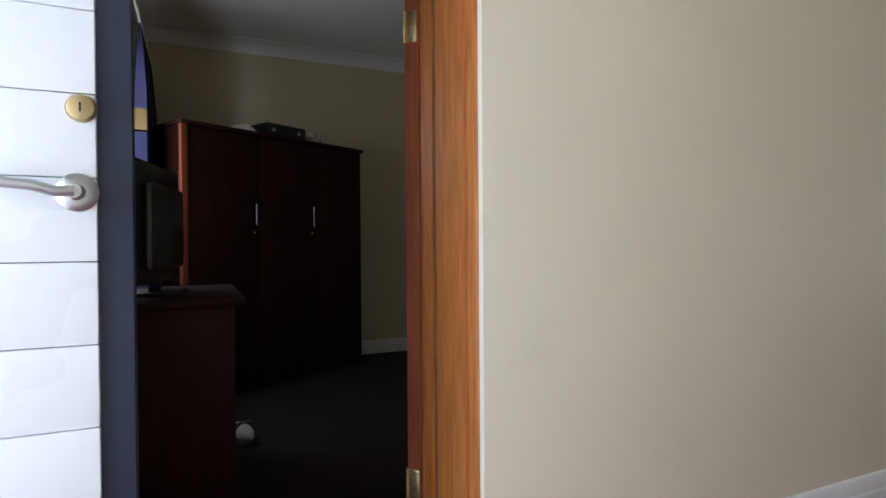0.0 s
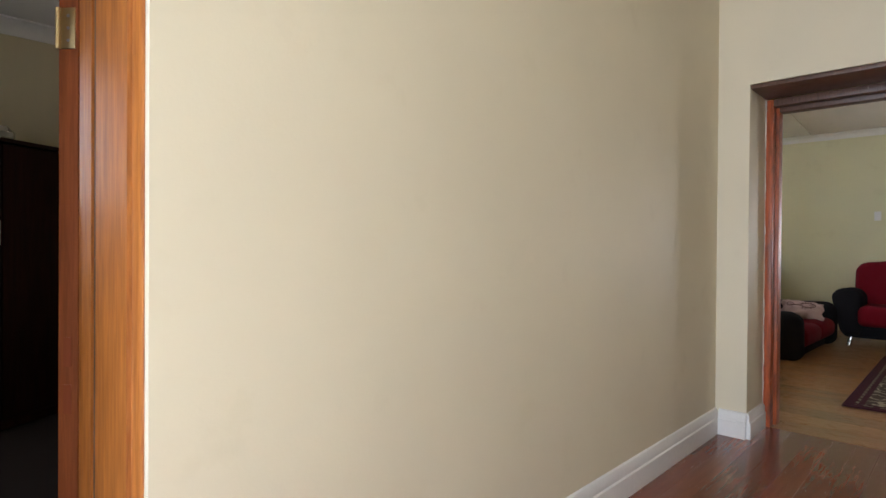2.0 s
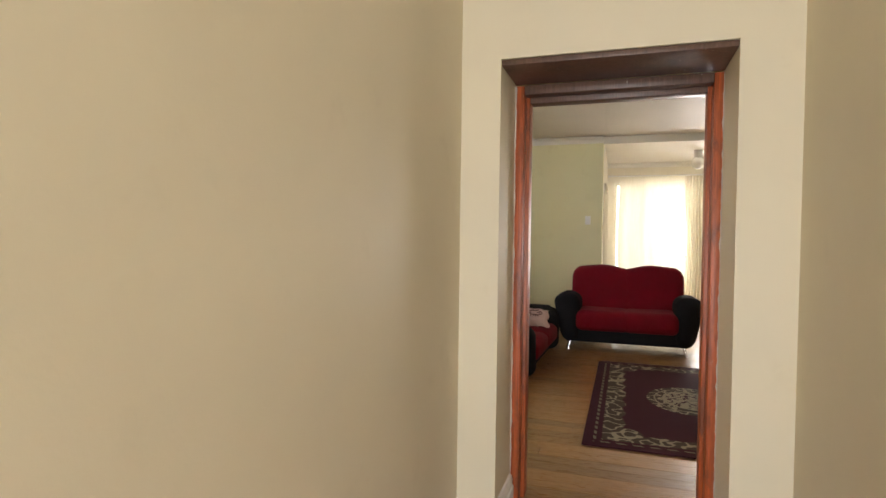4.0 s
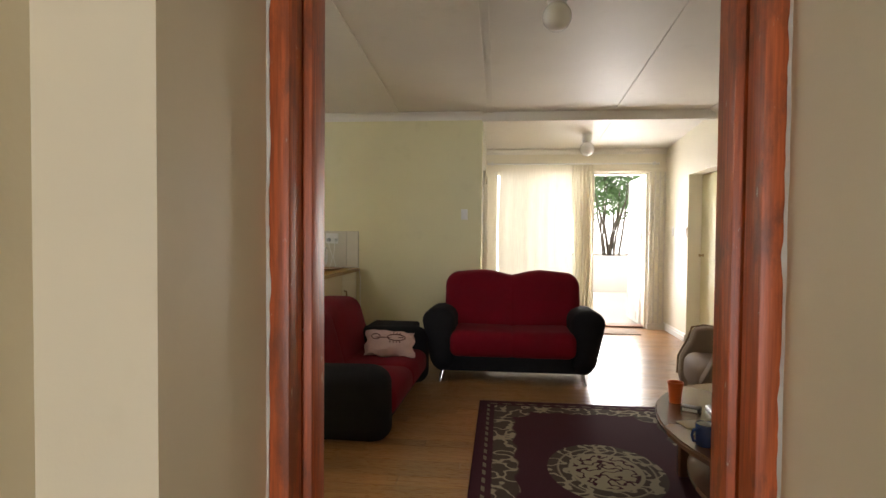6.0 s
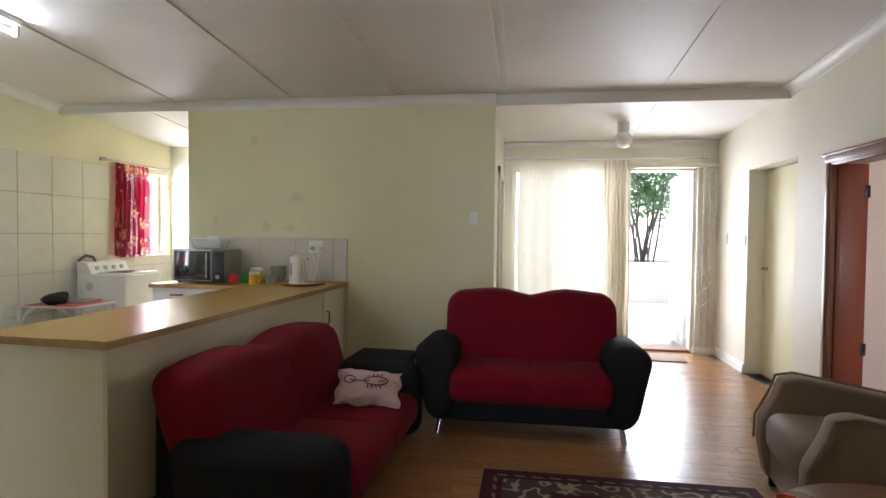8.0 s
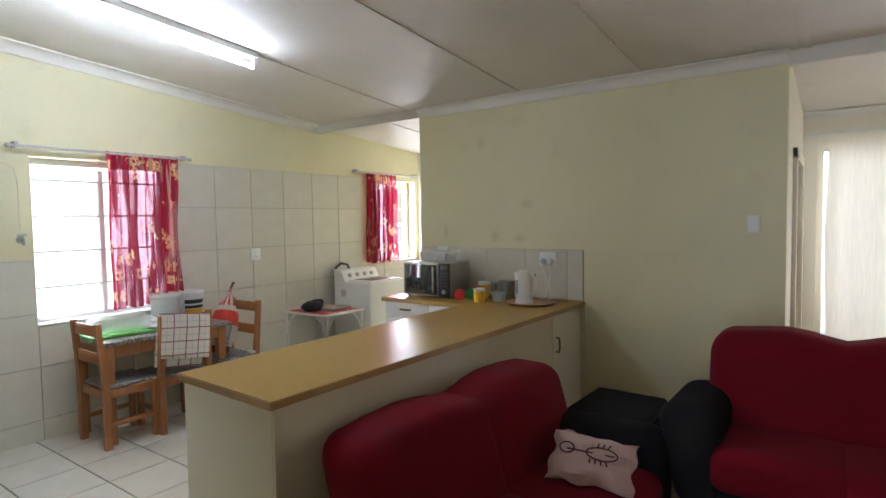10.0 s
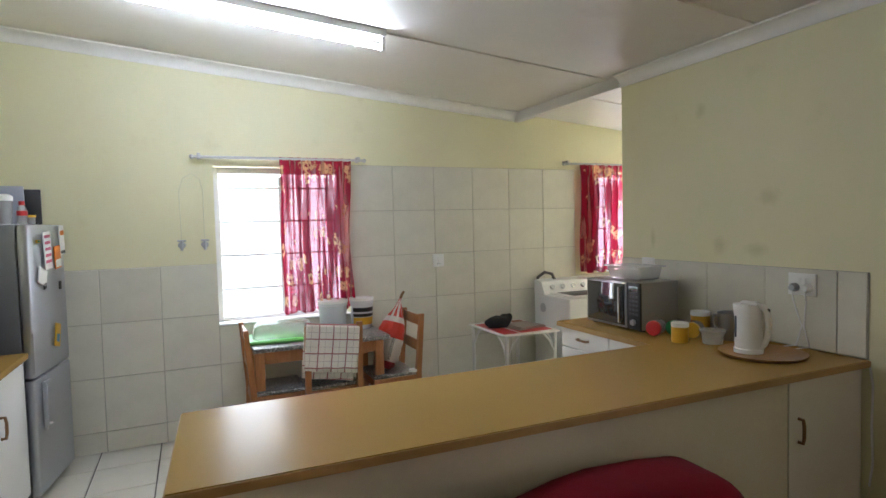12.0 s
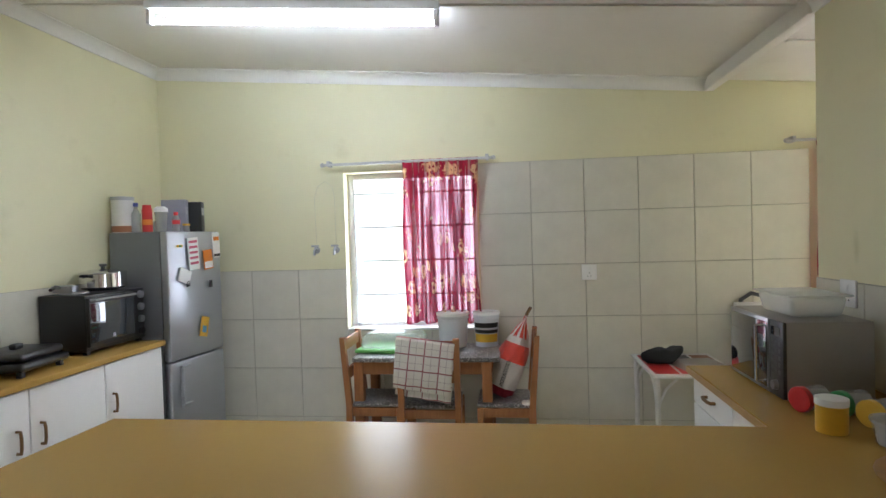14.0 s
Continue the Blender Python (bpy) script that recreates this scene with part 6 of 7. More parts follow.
# ---- kitchen: table, chairs and the rest ----
kt = thing("kitchen_table", "small pine table with a speckled grey top", "table")
part("tabletop", bm_boxes((-4.80, -4.26, 3.11, 4.15, 0.740, 0.772), bevel=0.004), GRANITE, kt)
part("apron", bm_boxes((-4.30, -4.28, 3.16, 4.07, 0.65, 0.740), bevel=0.003), CHAIR_WOOD, kt)
part("apron", bm_boxes((-4.77, -4.75, 3.16, 4.07, 0.65, 0.740), bevel=0.003), CHAIR_WOOD, kt)
for y in (3.14, 4.05):
    part("apron", bm_boxes((-4.74, -4.33, y, y + 0.02, 0.65, 0.740), bevel=0.003), CHAIR_WOOD, kt)
    for x in (-4.33, -4.78):
        part("leg", bm_boxes((x, x + 0.06, y - 0.025, y + 0.045, 0, 0.740), bevel=0.006), CHAIR_WOOD, kt)
ZK = 0.7725


def chair(m, label):
    """A pine chair facing -y, with a speckled seat."""
    t = thing("kitchen_chair", label, "chair", m, "chairs round the kitchen table")
    part("seat", bm_boxes((-0.195, 0.195, -0.20, 0.165, 0.435, 0.46), bevel=0.008, seg=3), GRANITE, t)
    for s in (-1, 1):
        part("leg", bm_boxes((s * 0.185 - 0.021, s * 0.185 + 0.021, -0.20, -0.158, 0, 0.435), bevel=0.004), CHAIR_WOOD, t)
        bm = bmesh.new()
        vs = prism(bm, [(0.155, 0.0), (0.20, 0.0), (0.197, 0.45), (0.232, 0.925), (0.198, 0.925), (0.155, 0.46)], "x", s * 0.195 - 0.021, s * 0.195 + 0.021)
        part("back_post", bm, CHAIR_WOOD, t, smooth=False)
        part("side_rail", bm_boxes((s * 0.185 - 0.012, s * 0.185 + 0.012, -0.16, 0.16, 0.37, 0.432), bevel=0.003), CHAIR_WOOD, t)
        part("stretcher", bm_boxes((s * 0.185 - 0.01, s * 0.185 + 0.01, -0.16, 0.16, 0.16, 0.195), bevel=0.003), CHAIR_WOOD, t)
    part("front_rail", bm_boxes((-0.164, 0.164, -0.19, -0.168, 0.37, 0.432), bevel=0.003), CHAIR_WOOD, t)
    part("back_rail", bm_boxes((-0.174, 0.174, 0.165, 0.185, 0.37, 0.432), bevel=0.003), CHAIR_WOOD, t)
    for z, y in ((0.62, 0.183), (0.825, 0.20)):
        part("slat", bm_boxes((-0.174, 0.174, y, y + 0.018, z, z + 0.085), bevel=0.004), CHAIR_WOOD, t)
    return t


c1 = chair(pose(-4.36, 3.67, 0, 0, 0, -90), "pine kitchen chair with a checked towel over its back")
c2 = copy_thing(c1, pose(-4.42, 3.27, 0, 0, 0, 180))
tagged(c2, "pine kitchen chair at the window end of the table")
c3 = copy_thing(c1, pose(-4.42, 4.19, 0, 0, 0, 0))
tagged(c3, "pine kitchen chair holding a bag of potatoes")


def plaid():
    m, nt, b = material("plaid_cotton")
    sep = nt.nodes.new("ShaderNodeSeparateXYZ")
    nt.links.new(coords(nt), sep.inputs[0])

    def stripes(out, period, width):
        a, f, l = (nt.nodes.new("ShaderNodeMath") for _ in range(3))
        a.operation, f.operation, l.operation = "DIVIDE", "FRACT", "LESS_THAN"
        nt.links.new(out, a.inputs[0])
        a.inputs[1].default_value = period
        nt.links.new(a.outputs[0], f.inputs[0])
        nt.links.new(f.outputs[0], l.inputs[0])
        l.inputs[1].default_value = width
        return l.outputs[0]
    c = mix(nt, ramp(nt, noise_tex(nt, coords(nt), 190, 2), [(0.3, (0, 0, 0)), (0.7, (1, 1, 1))]), (0.70, 0.65, 0.58), (0.80, 0.75, 0.68))
    for out in (sep.outputs[0], sep.outputs[2]):
        c = mix(nt, stripes(out, 0.105, 0.09), c, (0.33, 0.09, 0.10))
        c = mix(nt, stripes(out, 0.0525, 0.06), c, (0.46, 0.38, 0.36))
    nt.links.new(c, b.inputs["Base Color"])
    b.inputs["Roughness"].default_value = 0.95
    bump(nt, b, noise_tex(nt, coords(nt), 300, 2), 0.5, 0.002)
    return m


bm = bmesh.new()
rows = []
path = [(-0.055, -0.33), (-0.05, -0.2), (-0.045, -0.08), (-0.036, -0.012), (-0.012, 0.006), (0.012, -0.006), (0.02, -0.06), (0.024, -0.2), (0.03, -0.32), (0.034, -0.405)]
fine = []
for (a0, b0), (a1, b1) in zip(path, path[1:]):
    fine += [(a0 + (a1 - a0) * k / 3, b0 + (b1 - b0) * k / 3) for k in range(3)]
fine.append(path[-1])
for j, (u, z) in enumerate(fine):
    row = []
    for i in range(25):
        x = (i / 24 - 0.5) * 0.40
        hang = max(0.0, -z)
        row.append(bm.verts.new((x * (1 - 0.05 * hang) + 0.03 * hang, u + 0.02 * hang * math.sin(i * 0.75 + 0.6), z - 0.05 * hang * i / 24)))
    rows.append(row)
for r0, r1 in zip(rows, rows[1:]):
    for i in range(24):
        bm.faces.new((r0[i], r0[i + 1], r1[i + 1], r1[i]))
towel = solid("tea_towel", bm, plaid(), "red and cream checked tea towel over a chair back", "towel", m=pose(-4.152, 3.66, 0.917, 0, 7, 90))
mod = towel.modifiers.new("cloth", "SOLIDIFY")
mod.thickness = 0.003


def bucket(x, y, r, h, label, band):
    t = thing("bucket", label, "bucket", pose(x, y, ZK))
    bm = bmesh.new()
    lathe(bm, [(0, 0), (r * 0.86, 0), (r * 0.88, 0.006), (r * 0.98, h * 0.82), (r * 1.03, h * 0.83), (r * 1.03, h * 0.86), (r, h * 0.87), (r, h * 0.93), (0, h * 0.93)], 32)
    part("body", bm, plain("bucket_white", (0.62, 0.64, 0.66), 0.4, vary=0.05), t)
    bm = bmesh.new()
    lathe(bm, [(0, h * 0.925), (r * 1.06, h * 0.92), (r * 1.06, h), (r * 1.0, h * 1.0), (r * 0.97, h * 0.965), (0, h * 0.965)], 32)
    part("lid", bm, WHITE, t)
    if band:
        for z0, z1, mat in ((0.14, 0.38, YELLOW), (0.40, 0.50, BLACK), (0.56, 0.70, BLACK)):
            bm = bmesh.new()
            lathe(bm, [(r * 0.872 + r * 0.125 * z0, h * z0), (r * 0.882 + r * 0.125 * z0, h * z0), (r * 0.882 + r * 0.125 * z1, h * z1), (r * 0.872 + r * 0.125 * z1, h * z1)], 32)
            bmesh.ops.delete(bm, geom=[f for f in bm.faces if len(f.verts) > 4 or f.calc_center_median().x < 0.35 * r], context="FACES_ONLY")
            part("label_band", bm, mat, t, "printed yellow and black label")


bucket(-4.68, 3.79, 0.118, 0.26, "pale grey plastic bucket with a lid on the table", False)
bucket(-4.70, 4.045, 0.098, 0.26, "white plastic bucket with a yellow and black label", True)
dish = thing("covered_tray", "green tray with a clear domed cover on the table", "tray", pose(-4.55, 3.36, ZK, 0, 0, 84))
bm = bmesh.new()
box(bm, -0.26, 0.26, -0.17, 0.17, 0.0, 0.028, bevel=0.013, seg=3)
part("tray", bm, plain("lime_plastic", (0.16, 0.50, 0.10), 0.4, vary=0.06), dish)
bm = bmesh.new()
box(bm, -0.24, 0.24, -0.15, 0.15, 0.022, 0.14, bevel=0.05, seg=5)
for v in bm.verts:
    v.co.x *= 1 - 0.12 * max(0, v.co.z - 0.03) / 0.11
    v.co.y *= 1 - 0.12 * max(0, v.co.z - 0.03) / 0.11
part("cover", bm, CLEAR, dish, "clear domed plastic cover")
bm = bmesh.new()
bmesh.ops.create_icosphere(bm, subdivisions=4, radius=0.075)
for v in bm.verts:
    v.co *= 1 + 0.35 * noise.noise(v.co * 26) + 0.1 * noise.noise(v.co * 70)
    v.co.z = max(-0.05, v.co.z * 0.8)
solid("crumpled_bag", bm, plain("white_film", (0.7, 0.7, 0.69), 0.35, vary=0.1, relief=0.5), "crumpled white plastic bag on the table", "bag", m=pose(-4.42, 3.56, ZK + 0.05), smooth=True)

# bag of potatoes leaning on the chair
sack = thing("potato_bag", "red and white printed bag of potatoes on a chair", "bag", pose(-4.46, 4.14, 0.462, -20, -9, 0))


def sack_r(v):
    return 0.122 * max(0.1, math.sin(min(1.0, 0.13 + v * 0.9) * math.pi) ** 0.45) * (1.0 if v < 0.55 else 1 - 0.82 * ((v - 0.55) / 0.45) ** 1.3)


WHITE_FILM, RED_FILM = plain("bag_white", (0.72, 0.68, 0.64), 0.4, vary=0.06, relief=0.5), plain("bag_red", (0.62, 0.05, 0.03), 0.4, vary=0.08, relief=0.5)


def sack_band(name, v0, v1, mat, a0=0.0, a1=6.2832, lift=0.0):
    bm = bmesh.new()
    n = max(2, int(28 * (a1 - a0) / 6.2832))
    rings = []
    for j in range(7):
        v = v0 + (v1 - v0) * j / 6
        ring = []
        for k in range(n + 1):
            a = a0 + (a1 - a0) * k / n
            r = sack_r(v) + lift + 0.006 * math.sin(a * 5 + v * 9) + 0.004 * math.sin(a * 11 - v * 20)
            ring.append(bm.verts.new((r * 1.12 * math.cos(a), r * 0.88 * math.sin(a), v * 0.60)))
        rings.append(ring)
    for r0, r1 in zip(rings, rings[1:]):
        for k in range(n):
            bm.faces.new((r0[k], r0[k + 1], r1[k + 1], r1[k]))
    part(name, bm, mat, sack)


sack_band("base", 0.0, 0.10, plain("bag_maroon", (0.25, 0.015, 0.03), 0.4))
sack_band("band", 0.10, 0.42, WHITE_FILM)
sack_band("band", 0.42, 0.64, RED_FILM)
sack_band("band", 0.64, 0.72, WHITE_FILM)
sack_band("neck", 0.72, 1.0, WHITE_FILM)
for k in range(9):
    sack_band("stripe", 0.72, 1.0, RED_FILM, k * 0.698, k * 0.698 + 0.36, 0.0012)
bm = bmesh.new()
rod(bm, [(0, 0, 0.60), (0.004, 0.004, 0.63), (0.012, 0.012, 0.665)], 0.012, 8)
part("twist", bm, BRONZE, sack)
txt = bpy.data.curves.new("lettering", "FONT")
txt.body, txt.size, txt.extrude, txt.align_x, txt.align_y = "POTATOES", 0.037, 0.0008, "CENTER", "CENTER"
txt_ob = new("lettering_curve", txt)
bpy.context.view_layer.update()
tx = new("lettering", bpy.data.meshes.new_from_object(txt_ob))
bpy.data.objects.remove(txt_ob)
tx.data.materials.clear()
tx.data.materials.append(BLACK)
tx.parent = sack
tx.matrix_basis = Matrix.Translation((0.139, -0.015, 0.165)) @ Matrix(((0, 0, 1, 0), (0, -1, 0, 0), (1, 0, 0, 0), (0, 0, 0, 1)))
tagged(tx, "black printed lettering")
lathe_thing("white_lid", "small white plastic lid on the chair seat", "lid", -4.24, 4.33, 0.461, [("disc", [(0, 0), (0.036, 0), (0.038, 0.016), (0.032, 0.018), (0, 0.014)], WHITE)])

# white iron side table
st = thing("side_table", "white painted iron table with red and white top", "table", pose(-4.47, 5.41, 0) @ Matrix.Diagonal((1, 1, 0.945, 1)))
IRON = plain("white_iron", (0.74, 0.72, 0.68), 0.4, vary=0.08, relief=0.3)
part("tray_top", bm_boxes((-0.345, 0.345, -0.28, 0.28, 0.70, 0.718), bevel=0.006), IRON, st)
for x0, x1, y0, y1, mat in ((-0.28, 0.28, -0.25, -0.10, RED), (-0.28, 0.05, -0.08, 0.10, BLACK), (0.07, 0.28, -0.08, 0.25, RED), (-0.28, 0.05, 0.12, 0.25, BROWN_PRINT)):
    part("tile_inlay", bm_boxes((x0, x1, y0, y1, 0.7165, 0.7195)), mat, st)
for sx in (-1, 1):
    for sy in (-1, 1):
        bm = bmesh.new()
        rod(bm, [(sx * 0.31, sy * 0.25, 0.70), (sx * 0.305, sy * 0.245, 0.35), (sx * 0.315, sy * 0.25, 0.0)], 0.018, 8)
        leg = part("leg", bm, IRON, st)
        bm = bmesh.new()
        arc = [(0.0, 0.42), (0.015, 0.52), (0.07, 0.62), (0.16, 0.695)]
        rod(bm, [(sx * (0.31 - u), sy * 0.25, z) for u, z in arc], 0.009, 6)
        rod(bm, [(sx * 0.31, sy * (0.25 - u * 0.8), z) for u, z in arc], 0.009, 6)
        part("bracket", bm, IRON, leg)
part("stretcher", bm_boxes((-0.29, 0.29, -0.255, -0.235, 0.14, 0.16), (0.28, 0.30, -0.25, 0.25, 0.14, 0.16), bevel=0.003), IRON, st)
bm = bmesh.new()
bmesh.ops.create_uvsphere(bm, u_segments=24, v_segments=14, radius=1, matrix=Matrix.LocRotScale((0, 0, 0.05), None, (0.10, 0.15, 0.055)))
for v in bm.verts:
    v.co.z = max(0.0, v.co.z + 0.02 * noise.noise(v.co * 14))
    v.co.z += 0.05 * max(0.0, v.co.y - 0.05) / 0.1
solid("cap", bm, plain("black_felt", (0.012, 0.012, 0.014), 0.9, grain=150, relief=0.5), "black cloth cap on the side table", "cap", m=pose(-4.50, 5.28, 0.681, 0, 0, 12))
mags = thing("magazine_pile", "thin pile of magazines on the side table", "magazine", pose(-4.42, 5.50, 0.681, 0, 0, 8))
PAGES = paint("magazine", (0.35, 0.30, 0.26))
for k in range(5):
    part("magazine", bm_boxes((-0.13, 0.13, -0.16 + 0.01 * k, 0.16 - 0.006 * k, 0.004 * k, 0.004 * k + 0.0039)), PAGES, mags, smooth=False)

# washing machine
wm = thing("washing_machine", "white top-loading washing machine in the laundry corner", "washing machine")
part("body", bm_boxes((-4.78, -4.20, 5.86, 6.46, 0.02, 0.93), bevel=0.015, seg=3), WHITE, wm)
bm = bmesh.new()
prism(bm, [(-4.78, 0.93), (-4.60, 0.93), (-4.66, 1.05), (-4.78, 1.065)], "y", 5.865, 6.455)
cs = part("console", bm, WHITE, wm)
for k in range(4):
    bm = bmesh.new()
    lathe(bm, [(0, 0), (0.026, 0), (0.022, 0.02), (0, 0.021)], 16)
    part("dial", bm, STEEL, cs, at=pose(-4.628, 5.97 + k * 0.125, 0.992, 0, 63, 0))
ld = part("lid", bm_boxes((-4.57, -4.22, 5.90, 6.42, 0.93, 0.948), bevel=0.006), WHITE, wm)
part("lid_window", bm_boxes((-4.53, -4.26, 5.96, 6.36, 0.9475, 0.951), bevel=0.002), BLACK, ld, "dark smoked lid window")
bm = bmesh.new()
lathe(bm, [(0, 0), (0.045, 0), (0.045, 0.004), (0, 0.004)], 20)
part("badge", bm, paint("pale_grey", (0.55, 0.55, 0.56)), wm, at=pose(-4.62, 5.858, 0.80, 90, 0, 0))
bm = bmesh.new()
rod(bm, [(-4.80, 5.95, 0.80), (-4.82, 5.92, 0.95), (-4.81, 5.93, 1.08), (-4.78, 5.99, 1.13), (-4.75, 6.06, 1.11), (-4.74, 6.10, 1.02)], 0.016, 8)
part("hose", bm, paint("grey_hose", (0.09, 0.09, 0.095)), wm, "dark grey drain hose")

# fluorescent lamp
fx, fy0, fy1 = -3.465, 2.23, 3.87
fl = thing("fluorescent_lamp", "lit fluorescent tube lamp on the sloping ceiling", "lamp")


def on_ceiling(y, d):
    return ceil_z(y) - d


bm = bmesh.new()
prism(bm, [(fy0 - 0.03, on_ceiling(fy0 - 0.03, -0.003)), (fy1 + 0.03, on_ceiling(fy1 + 0.03, -0.003)), (fy1 + 0.03, on_ceiling(fy1 + 0.03, 0.045)), (fy0 - 0.03, on_ceiling(fy0 - 0.03, 0.045))], "x", fx - 0.03, fx + 0.03)
part("batten", bm, WHITE, fl)
bm = bmesh.new()
rod(bm, [(fx, fy0, on_ceiling(fy0, 0.108)), (fx, fy1, on_ceiling(fy1, 0.108))], 0.0145, 14)
part("tube", bm, TUBE, fl, "glowing white tube")
for y in (fy0 - 0.012, fy1 + 0.012):
    part("end_cap", bm_boxes((fx - 0.02, fx + 0.02, y - 0.013, y + 0.013, on_ceiling(y, 0.13), on_ceiling(y, 0.03)), bevel=0.004), WHITE, fl)


# windows, bars, curtains on the tiled wall
def kitchen_window(name, y0, y1, z0, z1, label):
    t = tagged(thing(name, label, "window"), kind="structure")
    xf = XW - 0.15
    mid = y0 + (y1 - y0) * 0.5
    for a, b, c, d in ((y0, y0 + 0.045, z0, z1), (y1 - 0.045, y1, z0, z1), (y0 + 0.045, y1 - 0.045, z0, z0 + 0.045), (y0 + 0.045, y1 - 0.045, z1 - 0.045, z1), (mid - 0.02, mid + 0.02, z0 + 0.045, z1 - 0.07)):
        part("window_frame", bm_boxes((xf - 0.025, xf + 0.025, a, b, c, d), bevel=0.004), WHITE_PAINT, t)
    for a, b in ((y0 + 0.045, mid - 0.02), (mid + 0.02, y1 - 0.07)):
        pane = part("pane", bm_boxes((xf - 0.003, xf + 0.003, a, b, z0 + 0.045, z1 - 0.07)), GLASS, t)
        pane.visible_shadow = False
    n = 4
    for k in range(1, n + 1):
        z = z0 + (z1 - z0) * k / (n + 0.6)
        part("glazing_bar", bm_boxes((xf + 0.026, xf + 0.036, y0 + 0.03, y1 - 0.03, z - 0.007, z + 0.007)), WHITE_PAINT, t)
    part("window_sill", bm_boxes((XW - 0.125, XW + 0.02, y0 + 0.002, y1 - 0.002, z0 + 0.001, z0 + 0.016), bevel=0.004), WHITE_PAINT, t)


kitchen_window("window_kitchen", 2.91, 3.99, 0.87, 2.15, "white steel kitchen window with glazing bars")
kitchen_window("window_laundry", 6.72, 7.52, 1.08, 2.16, "white steel laundry window with glazing bars")
RAIL_GREY = plain("rail_grey", (0.50, 0.49, 0.46), 0.4)
curtain_rail(-4.13, -2.76, mat=RAIL_GREY, at=pose(XW + 0.075, 0, 2.212, 0, 0, 90) @ Matrix.Diagonal((-1, 1, 1, 1)), label="pale grey curtain rail over the kitchen window")
curtain_rail(-7.5, -6.25, mat=RAIL_GREY, at=pose(XW + 0.075, 0, 2.235, 0, 0, 90) @ Matrix.Diagonal((-1, 1, 1, 1)), label="pale grey curtain rail over the laundry window")
solid("floral_curtain", drape(0.60, 1.29, 8, 0.032, seed=21, gather=0.05, flare=0.0), RED_SHEER, "sheer red floral curtain at the kitchen window", "curtain", m=pose(XW + 0.075, 3.70, 2.225, 0, 0, 90))
solid("floral_curtain", drape(0.58, 1.15, 7, 0.030, seed=23, gather=0.04, flare=0.04), RED_SHEER, "sheer red floral curtain at the laundry window", "curtain", m=pose(XW + 0.075, 6.74, 2.245, 0, 0, 90))

# old water taps beside the window
for y in (2.665, 2.83):
    t = thing("wall_tap", "old grey wall tap over the tiles", "tap", pose(XW, y, 1.53))
    bm = bmesh.new()
    lathe(bm, [(0, 0), (0.028, 0), (0.024, 0.008), (0.011, 0.012), (0.011, 0.05), (0, 0.05)], 16)
    part("flange", bm, STEEL, t, at=pose(0, 0, 0, 0, 90, 0))
    bm = bmesh.new()
    rod(bm, [(0.04, 0, 0), (0.06, 0, -0.005), (0.065, 0, -0.04)], 0.010, 8)
    part("spout", bm, STEEL, t)
    bm = bmesh.new()
    rod(bm, [(0.04, -0.03, 0.035), (0.04, 0.03, 0.035)], 0.007, 8)
    rod(bm, [(0.04, 0, 0), (0.04, 0, 0.038)], 0.007, 8)
    part("cross_handle", bm, STEEL, t)
bm = bmesh.new()
rod(bm, [(XW + 0.002, 2.665, 1.58), (XW + 0.004, 2.66, 1.95), (XW + 0.004, 2.69, 2.05), (XW + 0.004, 2.75, 2.09), (XW + 0.004, 2.81, 2.05), (XW + 0.004, 2.83, 1.95), (XW + 0.002, 2.83, 1.58)], 0.0025, 6)
solid("pipe_trace", bm, plain("painted_pipe", (0.62, 0.60, 0.42), 0.5), "thin painted-over pipe looping between the taps", "pipe")


# ---- tiles and boards ----
cache = {}


def piece(name, w, h, t, mat, parent, m, bevel=0.0025):
    """A tile or board in x and y, t thick, sharing its mesh with alike pieces."""
    key = (name, round(w, 3), round(h, 3), t, mat.name)
    if key not in cache:
        bm = bmesh.new()
        b = bevel
        lo = [(-w / 2, -h / 2, 0), (w / 2, -h / 2, 0), (w / 2, h / 2, 0), (-w / 2, h / 2, 0)]
        mid = [(x, y, t - b) for x, y, _ in lo]
        hi = [(x - math.copysign(b, x), y - math.copysign(b, y), t) for x, y, _ in lo]
        rings = [[bm.verts.new(p) for p in ring] for ring in (lo, mid, hi)]
        for r0, r1 in zip(rings, rings[1:]):
            for k in range(4):
                bm.faces.new((r0[k], r0[(k + 1) % 4], r1[(k + 1) % 4], r1[k]))
        bm.faces.new(rings[2])
        cache[key] = finish(name, bm, mat, False)
    ob = new(name, cache[key])
    ob.parent = parent
    ob.matrix_basis = m
    return ob


rng = random.Random(11)
GAP = 0.004


def wall_tiles(owner, place, us, zs):
    """Tiles on a wall between the joints us along it and zs up it; place turns (u, z) into a pose."""
    for u0, u1 in zip(us, us[1:]):
        for z0, z1 in zip(zs, zs[1:]):
            piece("tile", u1 - u0 - GAP, z1 - z0 - GAP, 0.007 + rng.choice((0, 0.0006)), WALL_TILE, owner, place((u0 + u1) / 2, (z0 + z1) / 2))


def on_window_wall(u, z):
    return Matrix.Translation((XW + 0.005, u, z)) @ Matrix(((0, 0, 1, 0), (1, 0, 0, 0), (0, 1, 0, 0), (0, 0, 0, 1)))


def on_divider(u, z):
    return Matrix.Translation((u, YW - 0.005, z)) @ Matrix(((1, 0, 0, 0), (0, 0, -1, 0), (0, 1, 0, 0), (0, 0, 0, 1)))


def on_back(u, z):
    return Matrix.Translation((u, 1.315, z)) @ Matrix(((-1, 0, 0, 0), (0, 0, 1, 0), (0, 1, 0, 0), (0, 0, 0, 1)))


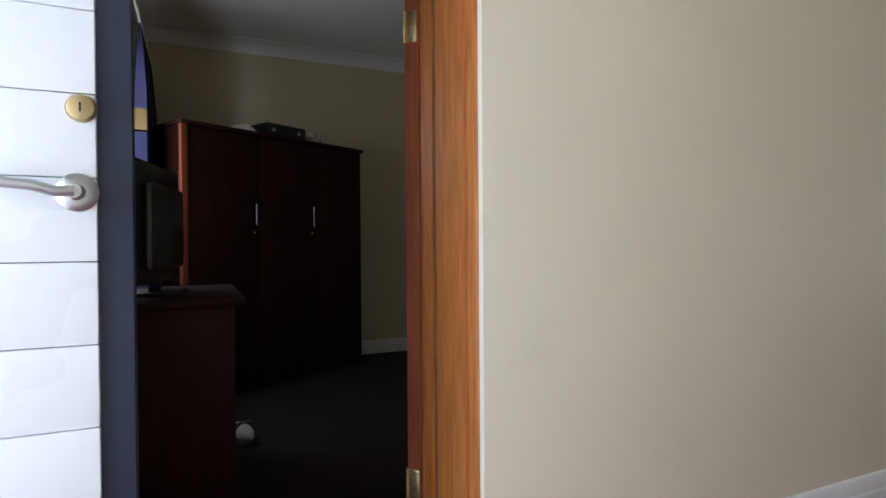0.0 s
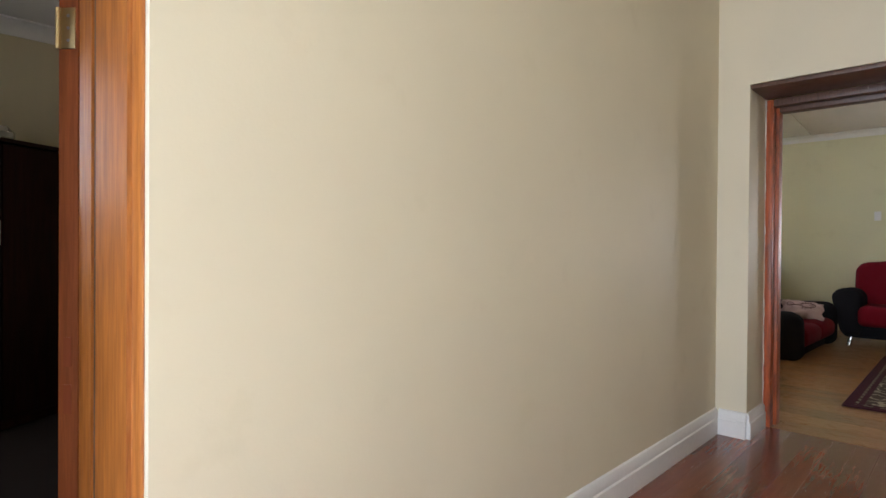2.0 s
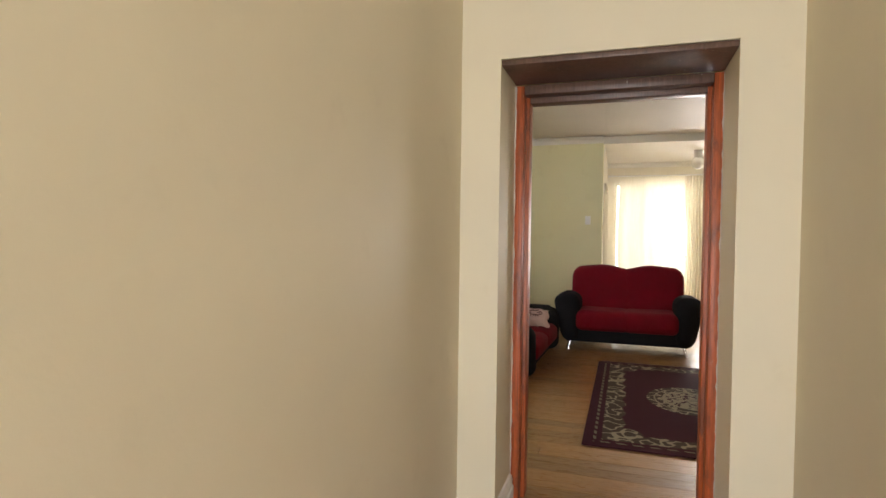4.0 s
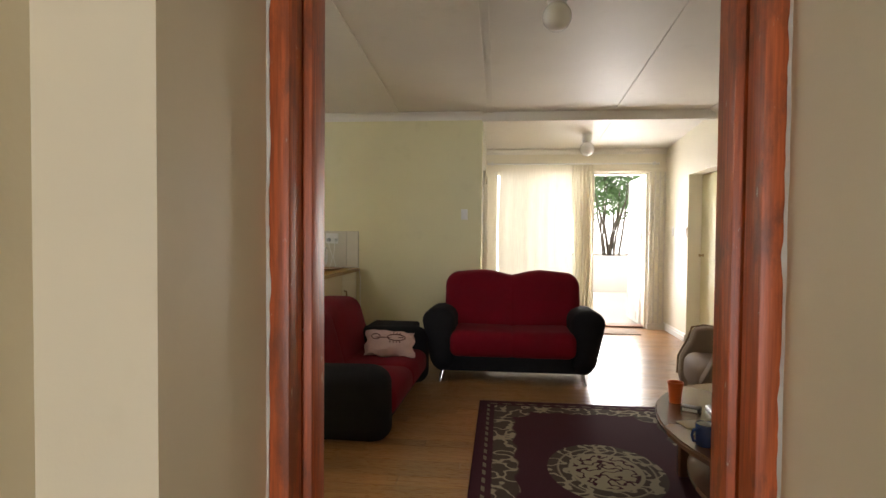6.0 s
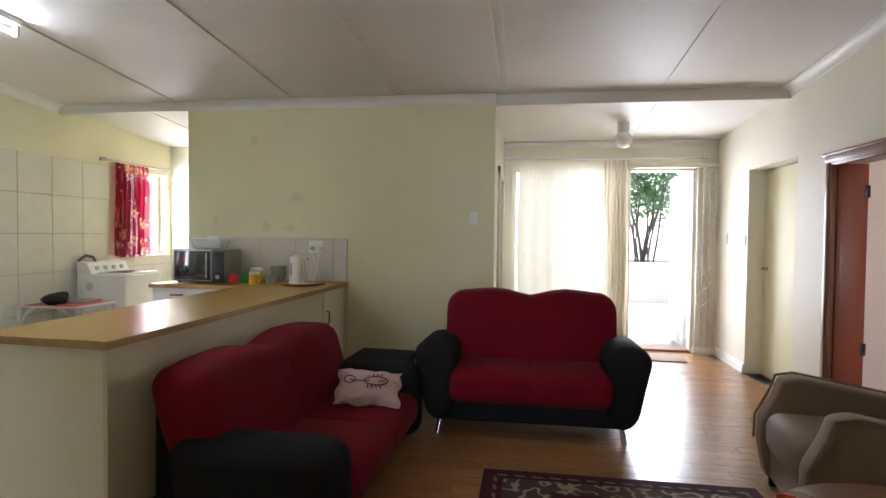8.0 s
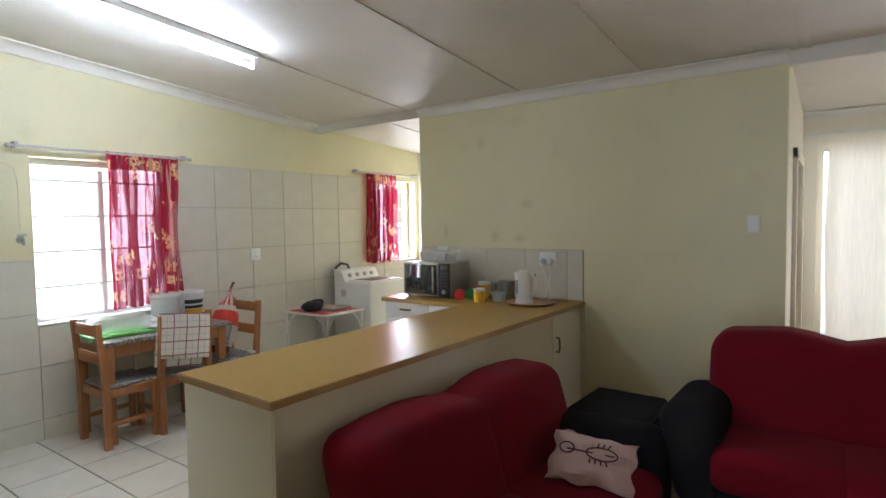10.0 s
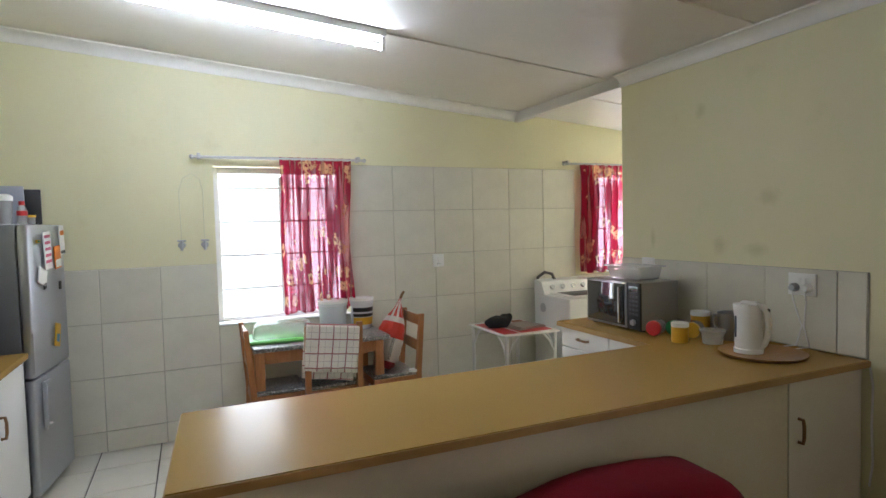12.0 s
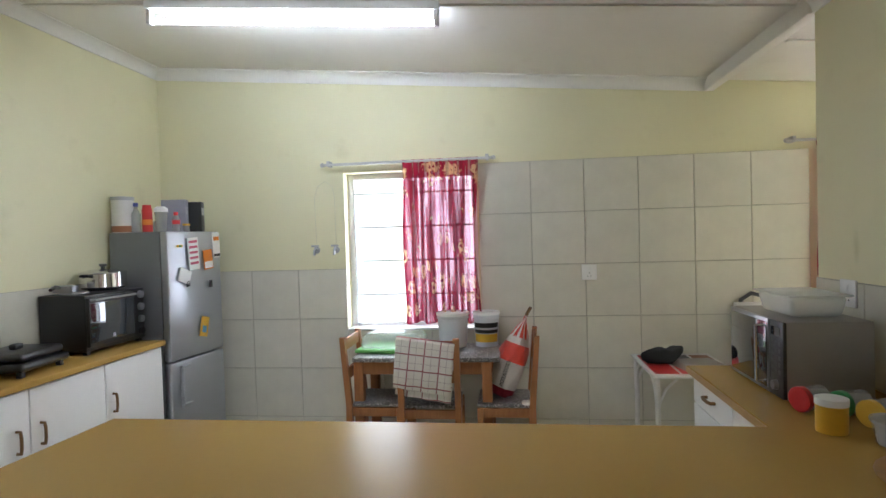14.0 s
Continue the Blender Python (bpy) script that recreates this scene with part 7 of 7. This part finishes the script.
bed = solid("wall_tiling", bm_boxes((XW - 0.002, XW + 0.006, 4.005, 6.435, 0, 2.18), (XW - 0.002, XW + 0.006, 2.91, 4.005, 0, 0.868), (XW - 0.002, XW + 0.006, 1.31, 2.91, 0, 1.372), (XW - 0.002, XW + 0.006, 6.435, 7.6, 0, 1.07)), GROUT, "cream square wall tiles with grey joints", "tiling", "structure", smooth=False)
ROWS_Z = [0.0, 0.157, 0.562, 0.967, 1.372, 1.777, 2.18]
COLS = [4.005 + 0.405 * k for k in range(7)]
wall_tiles(bed, on_window_wall, COLS, ROWS_Z)
wall_tiles(bed, on_window_wall, [2.91, 3.195, 3.60, 4.005], [0.0, 0.157, 0.562, 0.868])
wall_tiles(bed, on_window_wall, [1.31, 1.695, 2.10, 2.505, 2.91], ROWS_Z[:5])
wall_tiles(bed, on_window_wall, [6.435, 6.84, 7.245, 7.6], [0.0, 0.157, 0.562, 0.967, 1.07])
bed = solid("splashback", bm_boxes((-3.375, -1.672, YW - 0.006, YW + 0.002, 0.929, 1.36)), GROUT, "cream tiled splashback over the worktop", "tiling", "structure", smooth=False)
wall_tiles(bed, on_divider, [-3.375, -3.0, -2.605, -2.21, -1.815, -1.676], [0.932, 1.36])
bed = solid("side_splashback", bm_boxes((-4.10, -2.73, 1.308, 1.316, 0.945, 1.36)), GROUT, "cream tiled splashback over the side worktop", "tiling", "structure", smooth=False)
wall_tiles(bed, on_back, [-4.10, -3.70, -3.30, -2.90, -2.73], [0.948, 1.36])

floor_k = bpy.data.objects["floor_kitchen"]
xs = [-1.79, -2.05, -2.46, -2.87, -3.28, -3.69, -4.10, -4.51, -4.858][::-1]
ys = [1.25, 1.66, 2.06, 2.46, 2.86, 3.26, 3.66, 4.06, 4.46, 4.86, 5.26, 5.66, 6.06, 6.46, 6.86, 7.26, 7.6]
for x0, x1 in zip(xs, xs[1:]):
    for y0, y1 in zip(ys, ys[1:]):
        if x0 > -3.4 and y0 > 5.6:
            continue
        piece("floor_tile", x1 - x0 - 0.009, y1 - y0 - 0.009, 0.007, FLOOR_TILE, floor_k, pose((x0 + x1) / 2, (y0 + y1) / 2, -0.0045))

floor_l = bpy.data.objects["floor_living"]
y, row = 0.36, 0
while y < YF + 0.1:
    cuts = [-1.77]
    while cuts[-1] < XR:
        cuts.append(min(XR, cuts[-1] + (rng.uniform(0.7, 1.6) if len(cuts) == 1 else rng.uniform(1.8, 2.6))))
    for x0, x1 in zip(cuts, cuts[1:]):
        if x1 - x0 > 0.05:
            piece("floor_board", x1 - x0 - 0.002, 0.1094, 0.011 + rng.choice((0, 0.0005)), PINE_FLOOR, floor_l, pose((x0 + x1) / 2, y + 0.055, -0.0118), 0.0010)
    y += 0.11
    row += 1
floor_c = bpy.data.objects["floor_corridor"]
for k in range(12):
    x = -0.615 + k * 0.11
    cut = rng.uniform(-3.2, -1.6)
    for y0, y1 in ((-5.2, cut), (cut, 0.355)):
        piece("floor_board", 0.1094, y1 - y0 - 0.002, 0.0115, RED_FLOOR, floor_c, pose(x + 0.055, (y0 + y1) / 2, -0.012), 0.0008)
